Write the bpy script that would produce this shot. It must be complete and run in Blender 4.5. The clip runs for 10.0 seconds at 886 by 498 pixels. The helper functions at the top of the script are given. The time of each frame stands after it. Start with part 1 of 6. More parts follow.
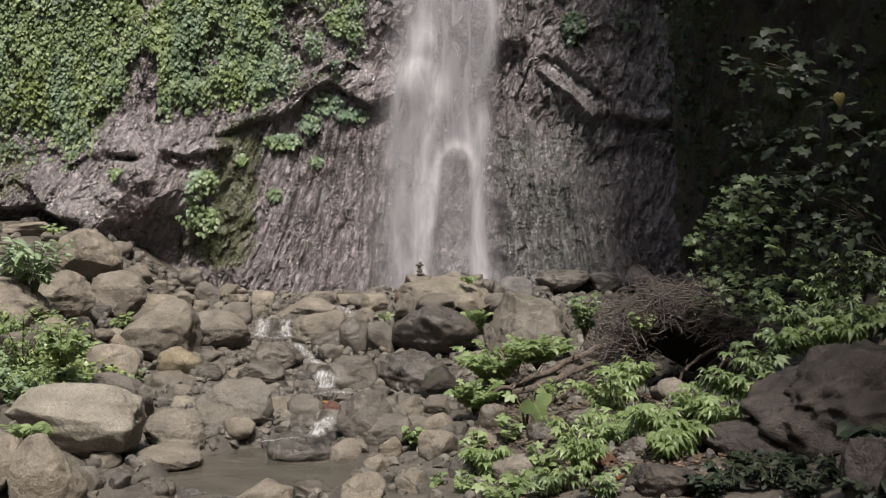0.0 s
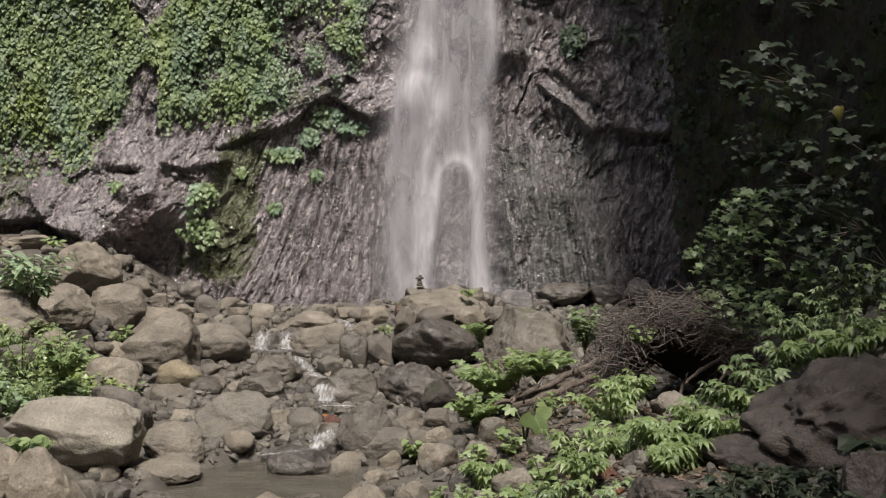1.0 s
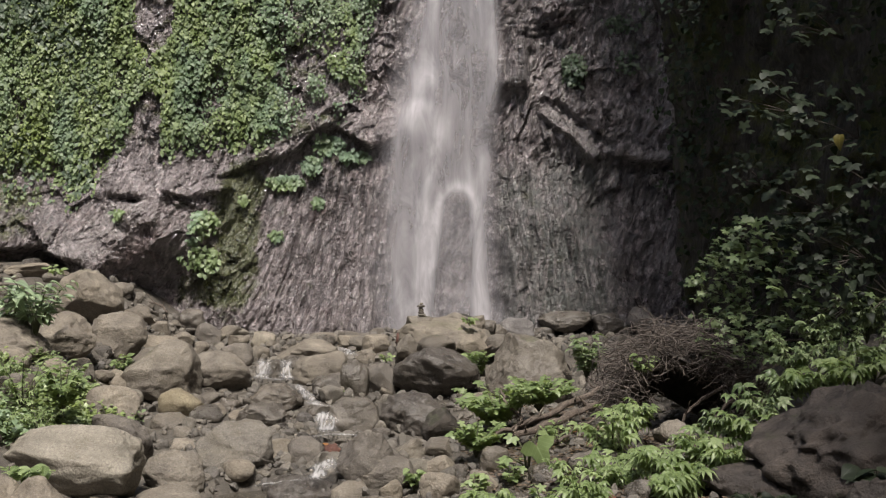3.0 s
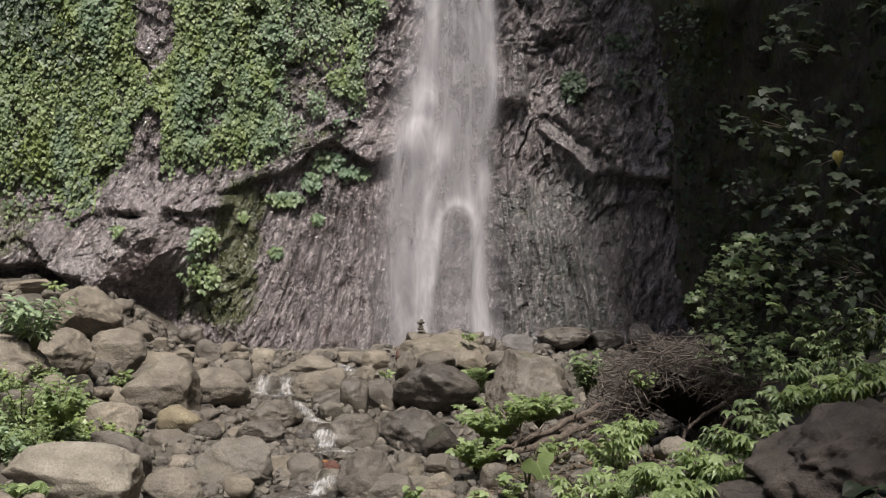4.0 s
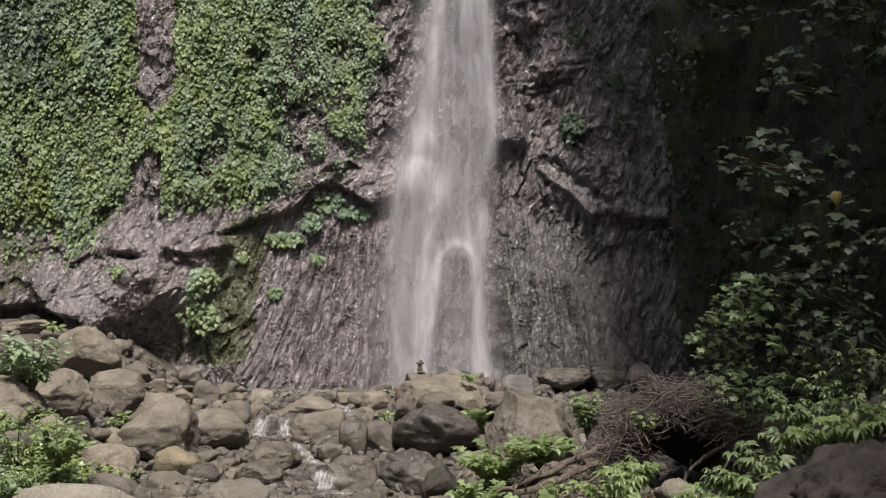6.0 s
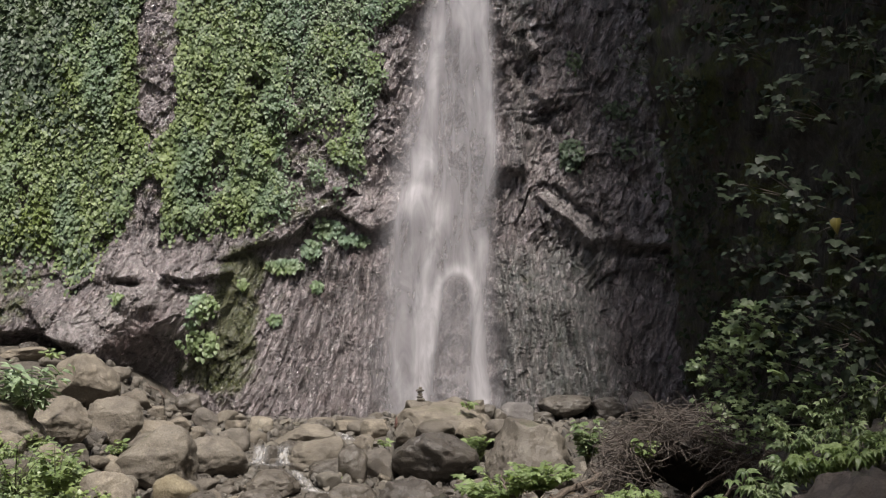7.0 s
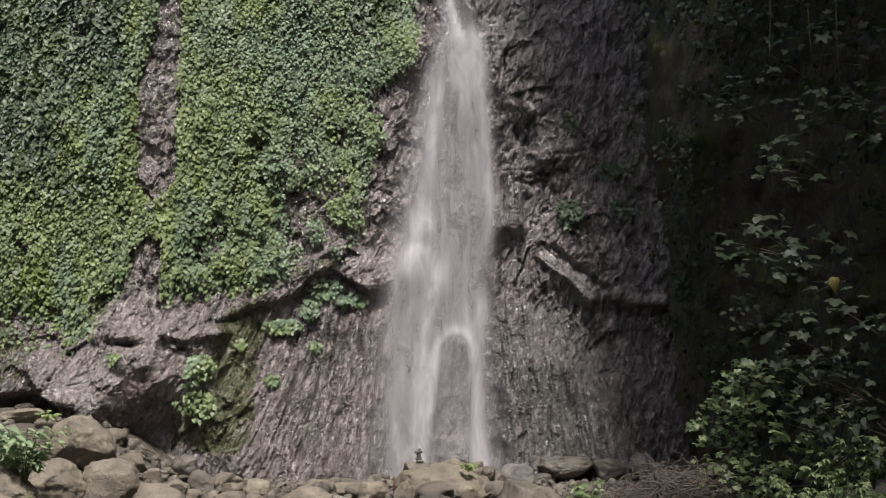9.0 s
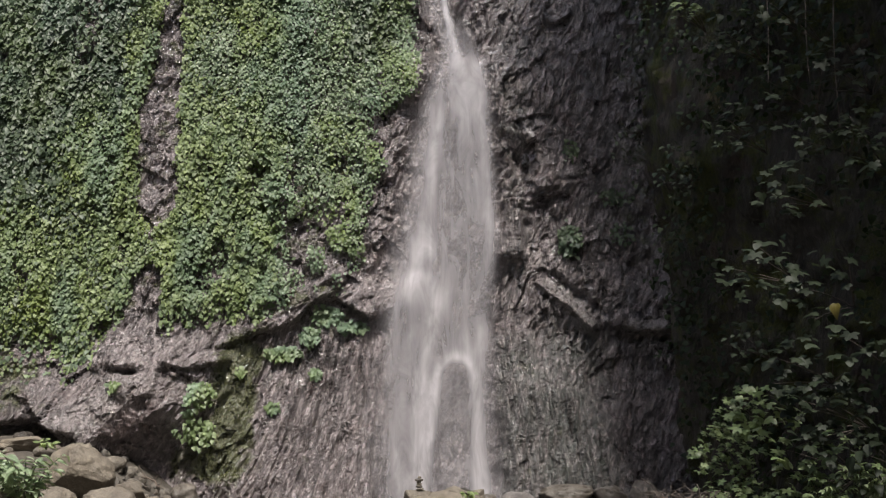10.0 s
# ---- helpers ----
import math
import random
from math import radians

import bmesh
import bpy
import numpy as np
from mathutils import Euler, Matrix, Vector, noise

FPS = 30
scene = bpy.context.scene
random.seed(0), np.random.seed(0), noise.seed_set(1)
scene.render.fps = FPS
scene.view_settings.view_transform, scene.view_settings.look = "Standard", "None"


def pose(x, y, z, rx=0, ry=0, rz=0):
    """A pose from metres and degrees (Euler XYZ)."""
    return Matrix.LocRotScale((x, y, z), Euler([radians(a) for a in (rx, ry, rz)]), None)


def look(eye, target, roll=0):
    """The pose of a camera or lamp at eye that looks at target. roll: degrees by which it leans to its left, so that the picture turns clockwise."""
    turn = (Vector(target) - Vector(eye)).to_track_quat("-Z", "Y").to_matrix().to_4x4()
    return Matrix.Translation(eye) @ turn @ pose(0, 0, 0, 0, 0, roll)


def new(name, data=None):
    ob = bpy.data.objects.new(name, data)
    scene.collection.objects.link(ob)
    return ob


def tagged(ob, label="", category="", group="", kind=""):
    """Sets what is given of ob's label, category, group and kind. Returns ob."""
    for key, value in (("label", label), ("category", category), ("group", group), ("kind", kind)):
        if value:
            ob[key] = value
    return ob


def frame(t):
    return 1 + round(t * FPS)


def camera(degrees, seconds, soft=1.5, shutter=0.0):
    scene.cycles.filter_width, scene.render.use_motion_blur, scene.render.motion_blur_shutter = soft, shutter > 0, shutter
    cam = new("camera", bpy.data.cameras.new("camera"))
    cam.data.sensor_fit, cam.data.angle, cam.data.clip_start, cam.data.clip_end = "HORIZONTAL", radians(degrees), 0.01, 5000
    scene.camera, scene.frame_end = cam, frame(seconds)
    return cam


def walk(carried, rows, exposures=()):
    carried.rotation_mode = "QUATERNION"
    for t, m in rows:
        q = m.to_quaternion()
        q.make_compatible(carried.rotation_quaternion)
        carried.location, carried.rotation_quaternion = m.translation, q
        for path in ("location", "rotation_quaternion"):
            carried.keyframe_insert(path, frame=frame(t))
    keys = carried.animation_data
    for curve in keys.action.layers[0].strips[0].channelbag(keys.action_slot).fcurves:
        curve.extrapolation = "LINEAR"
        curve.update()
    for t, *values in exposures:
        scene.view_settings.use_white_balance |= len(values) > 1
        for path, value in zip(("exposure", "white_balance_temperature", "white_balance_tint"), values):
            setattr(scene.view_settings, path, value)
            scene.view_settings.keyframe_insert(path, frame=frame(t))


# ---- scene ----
EYE, TILT = 2.6, -2.0
cam = camera(46.0, 10.0, soft=1.15)
# seconds, yaw, pitch, roll: the camera stands on its tripod and only tilts up
ROWS = [
    (0.0, 0.000, 0.000, 0.000),
    (0.5, -0.002, 0.305, -0.020),
    (1.0, 0.000, 0.720, -0.009),
    (1.5, 0.011, 1.156, -0.003),
    (2.0, 0.049, 1.552, -0.008),
    (2.5, 0.079, 1.878, -0.014),
    (4.0, 0.062, 3.149, -0.009),
    (4.5, 0.066, 3.612, -0.008),
    (5.0, 0.044, 4.117, 0.002),
    (5.5, 0.035, 4.685, 0.003),
    (7.0, 0.026, 6.837, 0.017),
    (7.5, 0.020, 7.560, 0.043),
    (8.0, -0.016, 8.390, 0.070),
    (8.5, -0.040, 9.175, 0.098),
    (9.0, -0.034, 10.122, 0.133),
    (9.5, -0.028, 10.857, 0.179),
    (10.0, -0.001, 11.589, 0.215),
]
EXPOSURES = ((0.0, 0.31, 6500, 10), (10.0, 0.31, 6500, 10))
walk(cam, [(t, pose(0, 0, EYE, TILT) @ pose(0, 0, 0, 90 + pitch, roll, yaw)) for t, yaw, pitch, roll in ROWS], EXPOSURES)

# ---- light: a bright hazy sky over the gorge ----
world = bpy.data.worlds.new("sky")
scene.world = world
world.use_nodes = True
wn = world.node_tree
sky = wn.nodes.new("ShaderNodeTexSky")
sky.sky_type, sky.sun_disc = "NISHITA", False
sky.sun_elevation, sky.sun_rotation = radians(60), radians(175)
sky.air_density, sky.dust_density = 1.0, 4.0
wn.links.new(sky.outputs[0], wn.nodes["Background"].inputs[0])
wn.nodes["Background"].inputs[1].default_value = 0.13
sun = new("sun", bpy.data.lights.new("sun", "SUN"))
sun.data.energy, sun.data.angle, sun.data.color = 4.6, radians(8), (1.0, 0.96, 0.9)
sun.matrix_world = look((0.7, -8, 14), (0, 0, 0))


# ---- noise on arrays ----
def hashed(ix, iy, iz, seed):
    h = (ix.astype(np.int64) * 374761393 + iy.astype(np.int64) * 668265263 + iz.astype(np.int64) * 2147483647 + seed * 974711) & 0xFFFFFFFF
    h = ((h ^ (h >> 13)) * 1274126177) & 0xFFFFFFFF
    return ((h ^ (h >> 16)) & 0xFFFFFF) / float(0xFFFFFF)


def vnoise(x, y, z, seed=0):
    """Smooth noise from -1 to 1."""
    x, y, z = np.broadcast_arrays(np.asarray(x, float), np.asarray(y, float), np.asarray(z, float))
    ix, iy, iz = np.floor(x), np.floor(y), np.floor(z)
    fx, fy, fz = x - ix, y - iy, z - iz
    fx, fy, fz = (f * f * f * (f * (f * 6 - 15) + 10) for f in (fx, fy, fz))
    total = 0
    for a in (0, 1):
        for b in (0, 1):
            for c in (0, 1):
                w = (fx if a else 1 - fx) * (fy if b else 1 - fy) * (fz if c else 1 - fz)
                total = total + w * hashed(ix + a, iy + b, iz + c, seed)
    return total * 2 - 1


def fbm(x, y, z, octaves=4, seed=0, gain=0.5):
    total, amp, norm, k = 0, 1.0, 0.0, 1.0
    for o in range(octaves):
        total, norm = total + amp * vnoise(x * k, y * k, z * k, seed + 17 * o), norm + amp
        amp, k = amp * gain, k * 2.03
    return total / norm


def ridged(x, y, z, octaves=4, seed=0):
    total, amp, norm, k = 0, 1.0, 0.0, 1.0
    for o in range(octaves):
        total, norm = total + amp * (1 - 2 * np.abs(vnoise(x * k, y * k, z * k, seed + 13 * o))), norm + amp
        amp, k = amp * 0.5, k * 2.1
    return total / norm


def facets(x, z, seed=0):
    """Broken rock faces: each cell of a jittered grid is a tilted plane. About -1 to 1."""
    ix, iz = np.floor(x), np.floor(z)
    best, out = np.full(x.shape, 1e9), np.zeros(x.shape)
    zero = np.zeros_like(ix)
    for a in (-1, 0, 1):
        for b in (-1, 0, 1):
            jx, jz = ix + a, iz + b
            px, pz = jx + hashed(jx, jz, zero, seed), jz + hashed(jx, jz, zero + 1, seed)
            d = (x - px) ** 2 + (z - pz) ** 2
            val = (hashed(jx, jz, zero + 2, seed) - 0.5) * 0.8 + (x - px) * (hashed(jx, jz, zero + 3, seed) * 2 - 1) + (z - pz) * (hashed(jx, jz, zero + 4, seed) * 2 - 1)
            near = d < best
            best, out = np.where(near, d, best), np.where(near, val, out)
    return out


def step(a, b, v):
    t = np.clip((v - a) / (b - a), 0, 1)
    return t * t * (3 - 2 * t)


def bell(v, mid, width):
    return np.exp(-(((v - mid) / width) ** 2))


# ---- materials ----
def material(name):
    m = bpy.data.materials.new(name)
    m.use_nodes = True
    return m, m.node_tree.nodes, m.node_tree.links, m.node_tree.nodes["Principled BSDF"]


def ramp(n, l, fac, stops):
    r = n.new("ShaderNodeValToRGB")
    while len(r.color_ramp.elements) < len(stops):
        r.color_ramp.elements.new(0.5)
    for e, (p, c) in zip(r.color_ramp.elements, stops):
        e.position, e.color = p, (*c, 1) if len(c) == 3 else c
    l.new(fac, r.inputs[0])
    return r.outputs[0]


def noise_tex(n, l, vec, scale, detail=4.0, rough=0.55, distort=0.0):
    t = n.new("ShaderNodeTexNoise")
    t.inputs["Scale"].default_value, t.inputs["Detail"].default_value = scale, detail
    t.inputs["Roughness"].default_value, t.inputs["Distortion"].default_value = rough, distort
    if vec is not None:
        l.new(vec, t.inputs["Vector"])
    return t.outputs["Fac"]


def mapped(n, l, scale, turn=(0, 0, 0), source="Object"):
    c, m = n.new("ShaderNodeTexCoord"), n.new("ShaderNodeMapping")
    m.inputs["Scale"].default_value, m.inputs["Rotation"].default_value = scale, turn
    l.new(c.outputs[source], m.inputs["Vector"])
    return m.outputs[0]


def slanted(n, l, stretch, deg):
    """Object coordinates drawn out along a line that leans deg degrees to the side as it climbs."""
    c, m = n.new("ShaderNodeTexCoord"), n.new("ShaderNodeMapping")
    m.vector_type = "TEXTURE"
    m.inputs["Scale"].default_value, m.inputs["Rotation"].default_value = (1, 1, stretch), (0, radians(deg), 0)
    l.new(c.outputs["Object"], m.inputs["Vector"])
    return m.outputs[0]


def mix(n, l, fac, a, b, kind="MIX"):
    m = n.new("ShaderNodeMix")
    m.data_type, m.blend_type = "RGBA", kind
    for slot, v in ((0, fac), (6, a), (7, b)):
        if isinstance(v, bpy.types.NodeSocket):
            l.new(v, m.inputs[slot])
        else:
            m.inputs[slot].default_value = v if slot == 0 else (*v, 1)
    return m.outputs[2]


def math_node(n, l, op, a, b=0.0, clamp=False):
    m = n.new("ShaderNodeMath")
    m.operation, m.use_clamp = op, clamp
    for slot, v in ((0, a), (1, b)):
        if isinstance(v, bpy.types.NodeSocket):
            l.new(v, m.inputs[slot])
        else:
            m.inputs[slot].default_value = v
    return m.outputs[0]


def bump(n, l, height, strength, distance, bsdf, before=None):
    b = n.new("ShaderNodeBump")
    b.inputs["Strength"].default_value, b.inputs["Distance"].default_value = strength, distance
    l.new(height, b.inputs["Height"])
    if before is not None:
        l.new(before, b.inputs["Normal"])
    l.new(b.outputs[0], bsdf.inputs["Normal"])
    return b.outputs[0]


def attribute(n, name):
    a = n.new("ShaderNodeAttribute")
    a.attribute_name = name
    return a.outputs["Fac"]


def cliff_material(name, dark, light, moss_on=True, gloss=(0.25, 0.5), film=0.7, shine=0.8):
    """Dark rock under a film of water: fine crumbly relief, run-off streaks, rust, moss and algae, with painted shade
    and sky light.
    """
    m, n, l, b = material(name)
    vec = mapped(n, l, (1, 1, 1))
    streak = slanted(n, l, 7.0, 14)
    big = noise_tex(n, l, vec, 0.7, 5, 0.6)
    fine = noise_tex(n, l, slanted(n, l, 3.2, 18), 11.0, 7, 0.66, 0.6)
    crumb = noise_tex(n, l, slanted(n, l, 3.6, 18), 20.0, 5, 0.66, 0.6)
    runs = noise_tex(n, l, streak, 10.0, 6, 0.62, 0.35)
    base = ramp(n, l, fine, [(0.34, [c * 0.4 for c in dark]), (0.47, dark), (0.60, light)])
    base = mix(n, l, ramp(n, l, crumb, [(0.36, (0.6, 0.6, 0.6)), (0.5, (0, 0, 0))]), base, [c * 0.4 for c in dark])
    base = mix(n, l, ramp(n, l, runs, [(0.46, (0, 0, 0)), (0.60, (0.85, 0.85, 0.85))]), base, [c * 0.33 for c in dark])
    rust = ramp(n, l, noise_tex(n, l, vec, 1.3, 5, 0.6, 0.5), [(0.58, (0, 0, 0)), (0.72, (0.6, 0.6, 0.6))])
    if moss_on:
        rust = math_node(n, l, "MAXIMUM", rust, math_node(n, l, "MULTIPLY", attribute(n, "iron"), ramp(n, l, fine, [(0.35, (0.4, 0.4, 0.4)), (0.6, (1, 1, 1))])))
    base = mix(n, l, rust, base, (0.085, 0.042, 0.036))
    base = mix(n, l, ramp(n, l, big, [(0.38, (0, 0, 0)), (0.66, (0.4, 0.4, 0.4))]), base, light)
    if moss_on:
        # algae green on the apron, and painted shade beside it
        slime_and_shade = math_node(n, l, "MULTIPLY", attribute(n, "algae_shade"), ramp(n, l, runs, [(0.35, (0.3, 0.3, 0.3)), (0.6, (0.9, 0.9, 0.9))]))
        base = mix(n, l, slime_and_shade, base, (0.052, 0.06, 0.051))
        # pale mix that paints sky light onto the upward faces
        skylit = math_node(n, l, "MULTIPLY", attribute(n, "skylit"), ramp(n, l, fine, [(0.36, (0.25, 0.25, 0.25)), (0.55, (0.95, 0.95, 0.95))]))
        base = mix(n, l, skylit, base, (0.40, 0.365, 0.355))
        green = noise_tex(n, l, vec, 2.2, 8, 0.7)
        mask = math_node(n, l, "MULTIPLY", attribute(n, "moss"), 1.0)
        mask = math_node(n, l, "ADD", mask, math_node(n, l, "MULTIPLY", math_node(n, l, "SUBTRACT", green, 0.5), 2.6))
        mask = ramp(n, l, mask, [(0.42, (0, 0, 0)), (0.72, (0.92, 0.92, 0.92))])
        mosscol = ramp(n, l, noise_tex(n, l, vec, 30, 5, 0.7), [(0.3, (0.02, 0.026, 0.008)), (0.52, (0.06, 0.068, 0.018)), (0.72, (0.12, 0.125, 0.035))])
        base = mix(n, l, mask, base, mosscol)
    l.new(base, b.inputs["Base Color"])
    wet = noise_tex(n, l, vec, 3.0, 5, 0.6)
    l.new(ramp(n, l, wet, [(0.35, [gloss[0]] * 3), (0.65, [gloss[1]] * 3)]), b.inputs["Roughness"])
    b.inputs["Specular IOR Level"].default_value = shine
    crease = math_node(n, l, "ABSOLUTE", math_node(n, l, "SUBTRACT", noise_tex(n, l, slanted(n, l, 5.5, 16), 11.0, 6, 0.6, 0.6), 0.5))
    first = bump(n, l, runs, 0.8, 0.10, b)
    first = bump(n, l, crease, 0.8, 0.15, b, first)
    first = bump(n, l, crumb, 0.7, 0.035, b, first)
    last = bump(n, l, fine, 0.8, 0.07, b, first)
    b.inputs["Coat Weight"].default_value, b.inputs["Coat Roughness"].default_value = film, 0.1
    l.new(last, b.inputs["Coat Normal"])
    return m


def stone_material(name, tones, mossy=0.0, gloss=(0.6, 0.85), pieces=False):
    m, n, l, b = material(name)
    own = n.new("ShaderNodeNewGeometry").outputs["Random Per Island"] if pieces else n.new("ShaderNodeObjectInfo").outputs["Random"]
    shift = n.new("ShaderNodeVectorMath")
    shift.operation = "ADD"
    l.new(mapped(n, l, (1, 1, 1), source="Object"), shift.inputs[0])
    away = n.new("ShaderNodeCombineXYZ")
    l.new(math_node(n, l, "MULTIPLY", own, 37.0), away.inputs[0])
    l.new(away.outputs[0], shift.inputs[1])
    vec = shift.outputs[0]
    mott = noise_tex(n, l, vec, 3.0, 8, 0.62, 0.3)
    grain = noise_tex(n, l, vec, 42.0, 5, 0.7)
    base = ramp(n, l, mott, [(0.3, tones[0]), (0.5, tones[1]), (0.7, tones[2])])
    base = mix(n, l, ramp(n, l, grain, [(0.35, (0.55, 0.55, 0.55)), (0.65, (0, 0, 0))]), base, [c * 0.5 for c in tones[0]])
    tint = ramp(n, l, own, [(0.0, (0.62, 0.60, 0.60)), (0.5, (0.92, 0.89, 0.84)), (1.0, (1.12, 1.06, 0.96))])
    base = mix(n, l, 1.0, base, tint, "MULTIPLY")
    stain = noise_tex(n, l, vec, 1.7, 7, 0.68, 0.6)
    base = mix(n, l, ramp(n, l, stain, [(0.50, (0, 0, 0)), (0.64, (0.55, 0.55, 0.55))]), base, (tones[0][0] * 0.75, tones[0][1] * 0.7, tones[0][2] * 0.58))
    speck = noise_tex(n, l, vec, 95.0, 3, 0.6)
    base = mix(n, l, ramp(n, l, speck, [(0.56, (0, 0, 0)), (0.7, (0.35, 0.35, 0.35))]), base, [c * 1.25 for c in tones[2]])
    pits = n.new("ShaderNodeTexVoronoi")
    pits.inputs["Scale"].default_value = 16.0
    l.new(vec, pits.inputs["Vector"])
    base = mix(n, l, ramp(n, l, pits.outputs["Distance"], [(0.05, (0.6, 0.6, 0.6)), (0.22, (0, 0, 0))]), base, [c * 0.45 for c in tones[0]])
    if mossy:
        geo = n.new("ShaderNodeNewGeometry")
        sep = n.new("ShaderNodeSeparateXYZ")
        l.new(geo.outputs["Normal"], sep.inputs[0])
        up = math_node(n, l, "MULTIPLY", sep.outputs[2], 0.30)
        mask = math_node(n, l, "ADD", noise_tex(n, l, vec, 2.4, 8, 0.7), up)
        mask = ramp(n, l, mask, [(0.86 - 0.3 * mossy, (0, 0, 0)), (1.08 - 0.3 * mossy, (0.75, 0.75, 0.75))])
        green = ramp(n, l, noise_tex(n, l, vec, 34, 5, 0.7), [(0.3, (0.02, 0.028, 0.008)), (0.55, (0.055, 0.07, 0.018)), (0.75, (0.11, 0.125, 0.035))])
        base = mix(n, l, mask, base, green)
    l.new(base, b.inputs["Base Color"])
    l.new(ramp(n, l, mott, [(0.35, [gloss[0]] * 3), (0.65, [gloss[1]] * 3)]), b.inputs["Roughness"])
    crack = math_node(n, l, "ABSOLUTE", math_node(n, l, "SUBTRACT", noise_tex(n, l, vec, 4.0, 6, 0.65, 0.6), 0.5))
    first = bump(n, l, mott, 0.75, 0.06, b)
    first = bump(n, l, crack, 0.7, 0.08, b, first)
    bump(n, l, grain, 0.8, 0.015, b, first)
    return m


def leaf_material(name, low, mid, high, per_object=True, rough=0.42, through_light=0.25, shine=0.5):
    m, n, l, b = material(name)
    if per_object:
        rnd = n.new("ShaderNodeObjectInfo").outputs["Random"]
    else:
        rnd = n.new("ShaderNodeNewGeometry").outputs["Random Per Island"]
    vec = mapped(n, l, (1, 1, 1))
    base = ramp(n, l, rnd, [(0.0, low), (0.5, mid), (0.92, high), (1.0, [c * 1.15 for c in high])])
    if not per_object:
        patch = noise_tex(n, l, mapped(n, l, (1, 1, 0.5)), 0.8, 4, 0.6)
        base = mix(n, l, ramp(n, l, patch, [(0.47, (0, 0, 0)), (0.6, (0.75, 0.75, 0.75))]), base, (mid[0] * 0.95, mid[1] * 1.05, mid[1] * 0.70))
        patch = noise_tex(n, l, mapped(n, l, (1, 1, 0.6), (0.4, 0.2, 0.7)), 0.9, 3, 0.6)
        base = mix(n, l, ramp(n, l, patch, [(0.5, (0, 0, 0)), (0.64, (0.65, 0.65, 0.65))]), base, (mid[0] * 1.15, mid[1] * 1.12, mid[2] * 0.55))
    if per_object:
        sep = n.new("ShaderNodeSeparateXYZ")
        l.new(vec, sep.inputs[0])
        away = math_node(n, l, "ABSOLUTE", sep.outputs[0])
        rib = ramp(n, l, away, [(0.008, (0.55, 0.55, 0.55)), (0.03, (0, 0, 0))])
        rows = math_node(n, l, "SINE", math_node(n, l, "MULTIPLY", math_node(n, l, "SUBTRACT", sep.outputs[1], math_node(n, l, "MULTIPLY", away, 0.8)), 46.0))
        base = mix(n, l, ramp(n, l, rows, [(0.82, (0, 0, 0)), (1.0, (0.3, 0.3, 0.3))]), base, [c * 1.3 for c in high])
        base = mix(n, l, rib, base, [c * 1.4 for c in high])
    spots = noise_tex(n, l, vec, 18.0 if not per_object else 5.0, 4, 0.6)
    base = mix(n, l, ramp(n, l, spots, [(0.35, (0.35, 0.35, 0.35)), (0.6, (0, 0, 0))]), base, low)
    l.new(base, b.inputs["Base Color"])
    b.inputs["Roughness"].default_value = rough
    b.inputs["Specular IOR Level"].default_value = shine
    t, s = n.new("ShaderNodeBsdfTranslucent"), n.new("ShaderNodeMixShader")
    l.new(mix(n, l, 0.5, base, (high[0] * 1.3, high[1] * 1.3, high[2] * 0.6)), t.inputs[0])
    s.inputs[0].default_value = through_light
    l.new(b.outputs[0], s.inputs[1])
    l.new(t.outputs[0], s.inputs[2])
    l.new(s.outputs[0], n["Material Output"].inputs[0])
    bump(n, l, spots, 0.25, 0.01, b)
    return m


def wood_material(name, tones):
    m, n, l, b = material(name)
    grain = noise_tex(n, l, mapped(n, l, (3, 3, 3)), 9.0, 8, 0.7, 1.5)
    l.new(ramp(n, l, grain, [(0.3, tones[0]), (0.5, tones[1]), (0.72, tones[2])]), b.inputs["Base Color"])
    b.inputs["Roughness"].default_value = 0.75
    bump(n, l, grain, 0.8, 0.02, b)
    return m


def fall_material(name, stretch, veil=1.0, scale=7.0, gaps=0.72, tone=(0.64, 0.615, 0.64)):
    """Falling white water: how much of it there is at each place is the mesh's own 'water' attribute, broken into threads."""
    m, n, l, b = material(name)
    threads = noise_tex(n, l, mapped(n, l, (1, 0.2, stretch)), scale, 3, 0.5, 0.1)
    soft = noise_tex(n, l, mapped(n, l, (1, 0.4, stretch * 4.5)), 2.8, 5, 0.6, 0.9)
    amount = attribute(n, "water")
    fibre = ramp(n, l, threads, [(0.32, (gaps, gaps, gaps)), (0.68, (1.15, 1.15, 1.15))])
    cloud = ramp(n, l, soft, [(0.32, (0.52, 0.52, 0.52)), (0.68, (1.32, 1.32, 1.32))])
    alpha = math_node(n, l, "MULTIPLY", math_node(n, l, "MULTIPLY", amount, fibre), cloud)
    alpha = math_node(n, l, "MULTIPLY", alpha, veil, True)
    b.inputs["Base Color"].default_value = (*tone, 1)
    b.inputs["Roughness"].default_value = 0.7
    t, s, add = n.new("ShaderNodeBsdfTranslucent"), n.new("ShaderNodeMixShader"), n.new("ShaderNodeMixShader")
    clear = n.new("ShaderNodeBsdfTransparent")
    t.inputs[0].default_value = (*tone, 1)
    s.inputs[0].default_value = 0.35
    l.new(b.outputs[0], s.inputs[1])
    l.new(t.outputs[0], s.inputs[2])
    l.new(alpha, add.inputs[0])
    l.new(clear.outputs[0], add.inputs[1])
    l.new(s.outputs[0], add.inputs[2])
    l.new(add.outputs[0], n["Material Output"].inputs[0])
    return m


